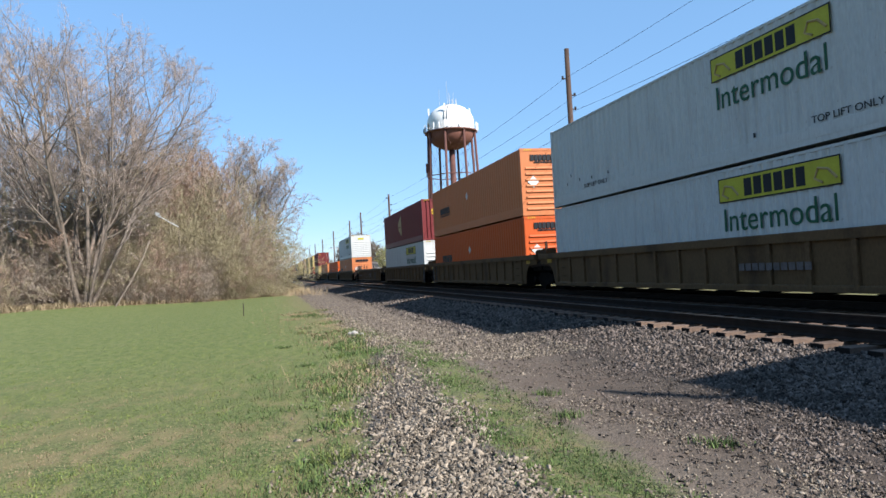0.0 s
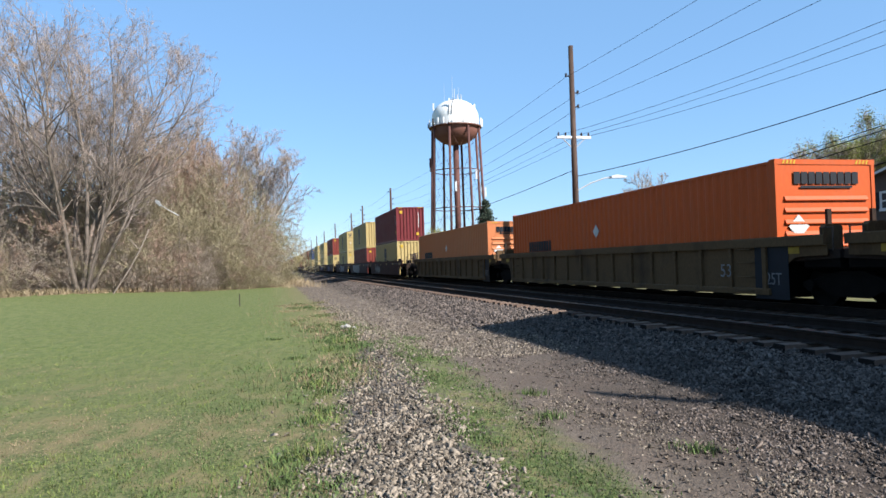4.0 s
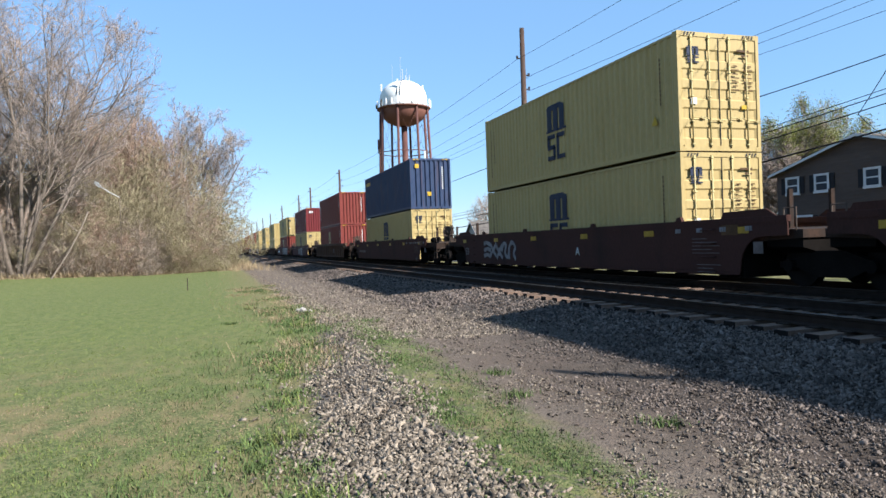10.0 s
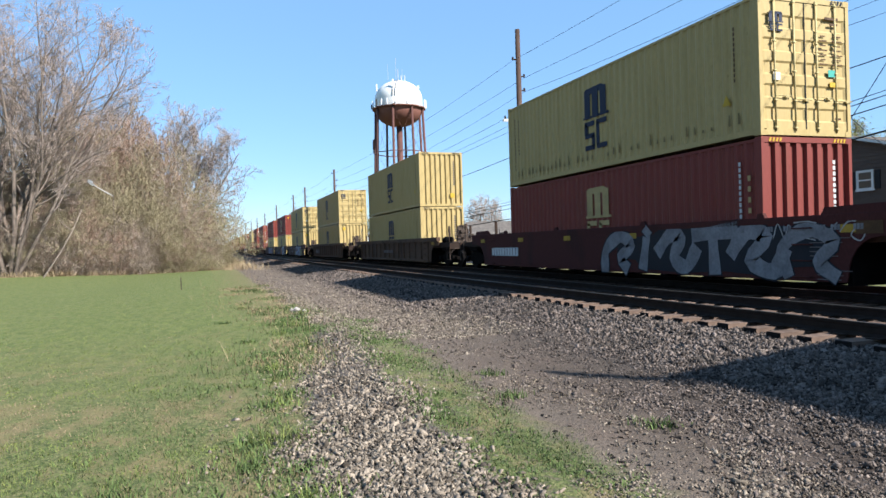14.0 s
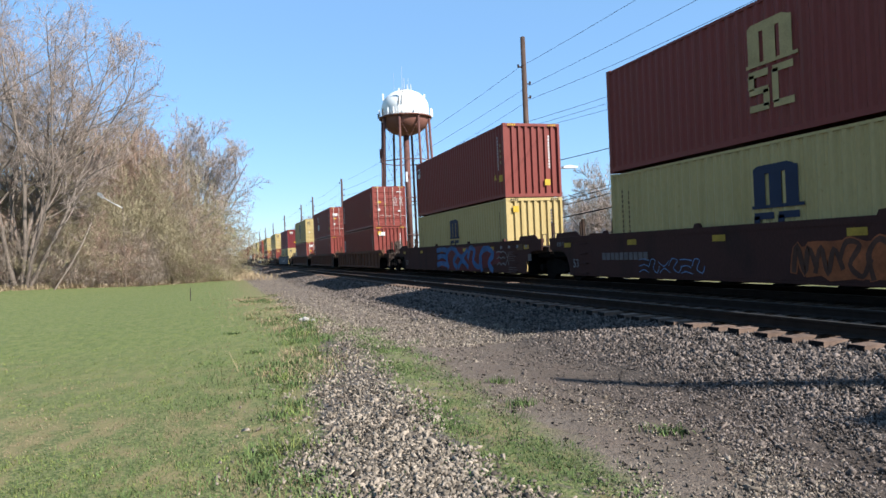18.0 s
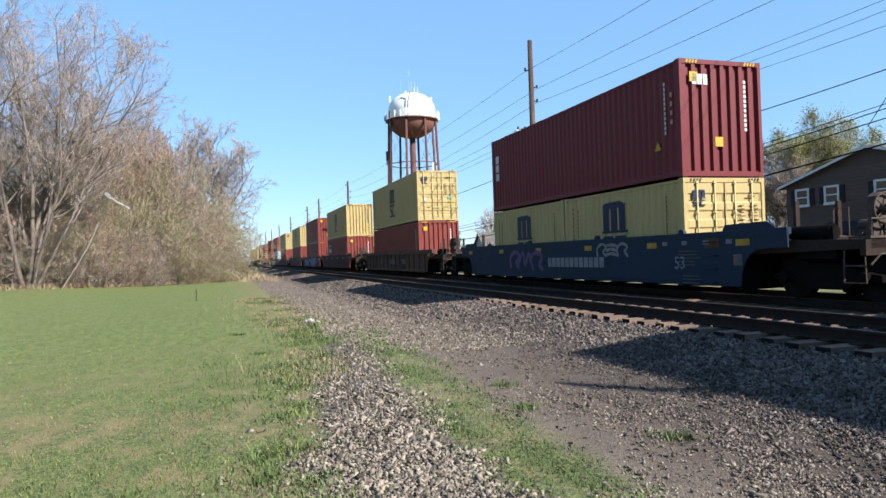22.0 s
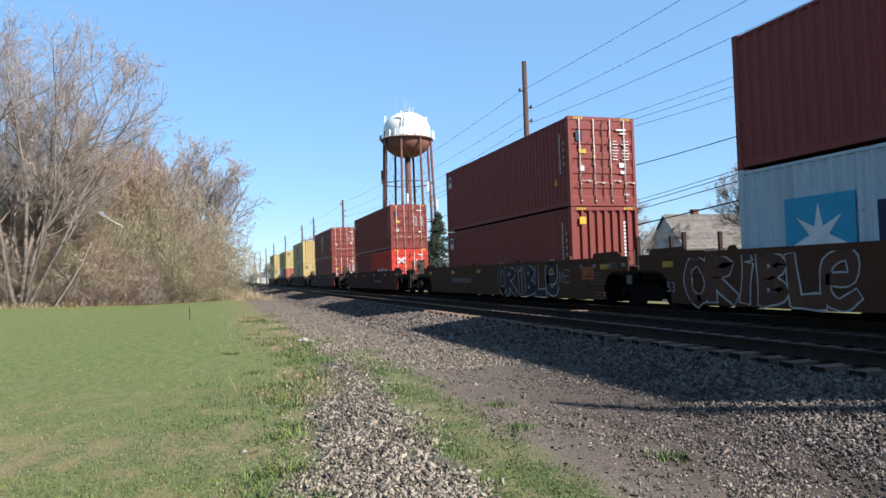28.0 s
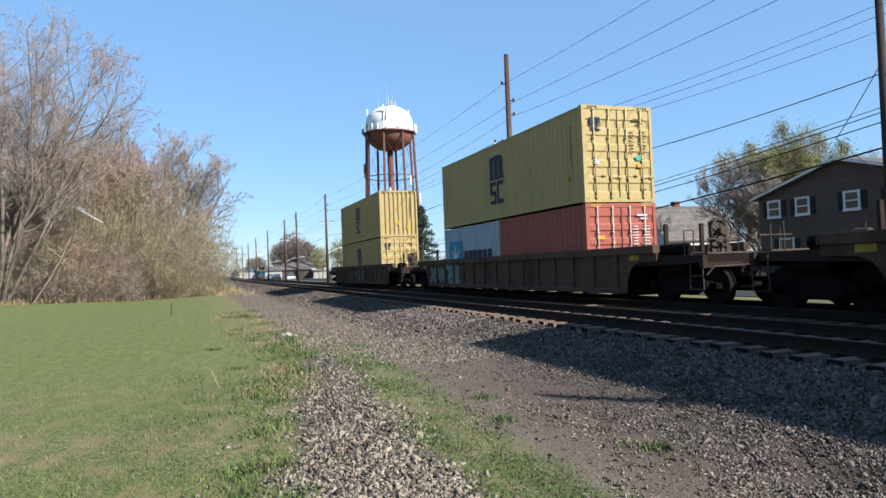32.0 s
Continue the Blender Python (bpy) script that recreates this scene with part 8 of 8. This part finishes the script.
    # coarse tufts on the lawn's edge
    for k in range(58):
        cy = 3.8 + 16 * rng.random() ** 1.7
        cx = lawn_edge(cy) - abs(rng.normal(0, 0.6)) + 0.05
        n = int(rng.integers(60, 150))
        r = rng.uniform(0.08, 0.22)
        x, y = cx + rng.normal(0, r, n), cy + rng.normal(0, r, n)
        if k % 4 == 0:
            m = n // 3
            blades("grass_tuft", "long arching grass at the lawn's edge", cx + rng.normal(0, r * 0.5, m), cy + rng.normal(0, r * 0.5, m), rng.uniform(0.09, 0.18, m), rng.uniform(0.006, 0.009, m) * (1 + 0.03 * cy), rng, M_WEED if k % 2 else M_GRASS, 1.5)
        blades("grass_tuft", "coarse green tuft at the lawn's edge", x, y, rng.uniform(0.035, 0.1, n), rng.uniform(0.007, 0.012, n) * (1 + 0.03 * cy), rng, M_WEED, 1.5)
    for cx, cy in ((3.61, 4.95), (3.15, 7.6), (2.9, 6.4)):
        n = 110
        blades("grass_tuft", "small green tuft in the dirt road", cx + rng.normal(0, 0.09, n), cy + rng.normal(0, 0.07, n), rng.uniform(0.05, 0.12, n), rng.uniform(0.007, 0.012, n), rng, M_WEED, 1.0)
    # low clumps where lawn, dead weeds and gravel meet
    for k in range(70):
        cy = 9 + 22 * rng.random() ** 1.5
        cx = lawn_edge(cy) - np.interp(cy, [9, 30], [0.9, 1.7]) * rng.random() + 0.15
        n = int(rng.integers(80, 170))
        r = rng.uniform(0.12, 0.32)
        dead = rng.random() < 0.4
        blades("grass_tuft", "low straw-coloured clump of dead grass" if dead else "low green clump at the lawn's edge", cx + rng.normal(0, r, n), cy + rng.normal(0, r * 1.6, n), rng.uniform(0.03, 0.11, n), rng.uniform(0.006, 0.01, n) * (1 + 0.05 * cy), rng, M_DRY if dead else M_WEED, 1.6)
    for k in range(40):
        cy = 5.5 + 9 * rng.random()
        cx = gravel_edge(cy) + rng.uniform(-0.1, 0.9)
        n = int(rng.integers(50, 120))
        blades("grass_tuft", "low green clump in the grass strip", cx + rng.normal(0, 0.12, n), cy + rng.normal(0, 0.22, n), rng.uniform(0.03, 0.08, n), rng.uniform(0.006, 0.009, n) * (1 + 0.04 * cy), rng, M_WEED, 1.5)
    # dry weeds where the gravel ends, and along the field
    x, y = spread(rng, 2000, -0.8, 2.5, 13.5, 90)
    ok = x > lawn_edge(y) - np.interp(y, [13, 25], [0.9, 2.4]) + rng.normal(0, 0.5, len(x))
    blades("dry_weeds", "dry brown weed stalks beside the dirt road", x[ok], y[ok], rng.uniform(0.04, 0.2, ok.sum()), rng.uniform(0.006, 0.012, ok.sum()), rng, M_DRY, 1.5)
    for k in range(5):
        cy = 9 + 8 * rng.random()
        cx = lawn_edge(cy) - 0.2 - rng.random() * 1.6
        n = 7
        blades("dry_stalks", "thin dead stalks standing in the lawn", cx + rng.normal(0, 0.12, n), cy + rng.normal(0, 0.12, n), rng.uniform(0.25, 0.6, n), rng.uniform(0.006, 0.009, n), rng, M_DRY, 1.0)
    az = np.radians(rng.uniform(-20, 1.4, 11000))
    az = az[np.sin(np.degrees(az) * 2.3) + np.sin(np.degrees(az) * 5.1 + 1) + rng.normal(0, 1.0, len(az)) > -0.6]
    d = 49 + rng.gamma(2.0, 1.3, len(az)) + (np.degrees(az) + 12) * 0.75
    x, y = d * np.sin(az), d * np.cos(az)
    blades("dry_grass", "tall straw-coloured grass along the thicket", x, y, rng.uniform(0.12, 0.55, len(x)), rng.uniform(0.02, 0.05, len(x)), rng, M_DRY, 1.5)
    y = 55 + rng.random(5000) * 180
    x = 2.6 + rng.normal(0, 0.9, len(y)) - 0.002 * y
    blades("dry_grass", "straw-coloured grass between thicket and track", x, y, rng.uniform(0.2, 0.7, len(x)), rng.uniform(0.02, 0.05, len(x)), rng, M_DRY, 0.8)


ground_cover()


def small_things():
    s = Shape().prism([(-0.02, -0.1), (0.02, -0.1), (0.018, 0.52), (0.0, 0.56), (-0.018, 0.52)], "y", -0.015, 0.015)
    single("stake", s, M_POLE_DARK, "thin dark stake standing in the lawn", "stake", (-1.15, 30.6, float(land(-1.15, 30.6))))
    rng = np.random.default_rng(4)
    for x, y, r in ((1.98, 16.9, 0.09), (2.12, 16.6, 0.06), (1.9, 17.2, 0.06)):
        bm = bmesh.new()
        bmesh.ops.create_icosphere(bm, subdivisions=2, radius=r)
        for v in bm.verts:
            v.co *= 1 + rng.normal(0, 0.09)
            v.co.z *= 0.8
        me = bpy.data.meshes.new("white_rock")
        bm.to_mesh(me)
        bm.free()
        me.materials.append(M_PALE_ROCK)
        tagged(new("white_rock", me), "pale white rock among dry weeds", "rock").location = (x, y, float(land(x, y)) + r * 0.6)
    # a small pale thing that shows through the thicket, built like a lamp
    p = polar(-8.2, 53.0)
    lp = thing("street_lamp", "small pale thing among the branches, built like a lamp", "street lamp", p)
    lp.scale = (0.8, 0.8, 0.93)
    # made-up post in bark colour, added only to carry the pale piece
    part("post", Shape().tube((1.7, 0, -0.2), (1.7, 0, 6.0), 0.025, 0.025, 8), M_BARK, lp, "thin added post")
    part("arm", Shape().line([(1.7, 0, 5.9), (0.9, 0, 6.3), (0.15, 0, 6.75)], 0.035), M_ALU, lp, "pale arm")
    part("lamp_head", Shape().prism([(-0.3, 6.95), (0.1, 6.65), (0.22, 6.75), (0.1, 7.0), (-0.2, 7.15)], "y", -0.12, 0.12), M_ALU, lp, "pale upper end")


small_things()

motions()
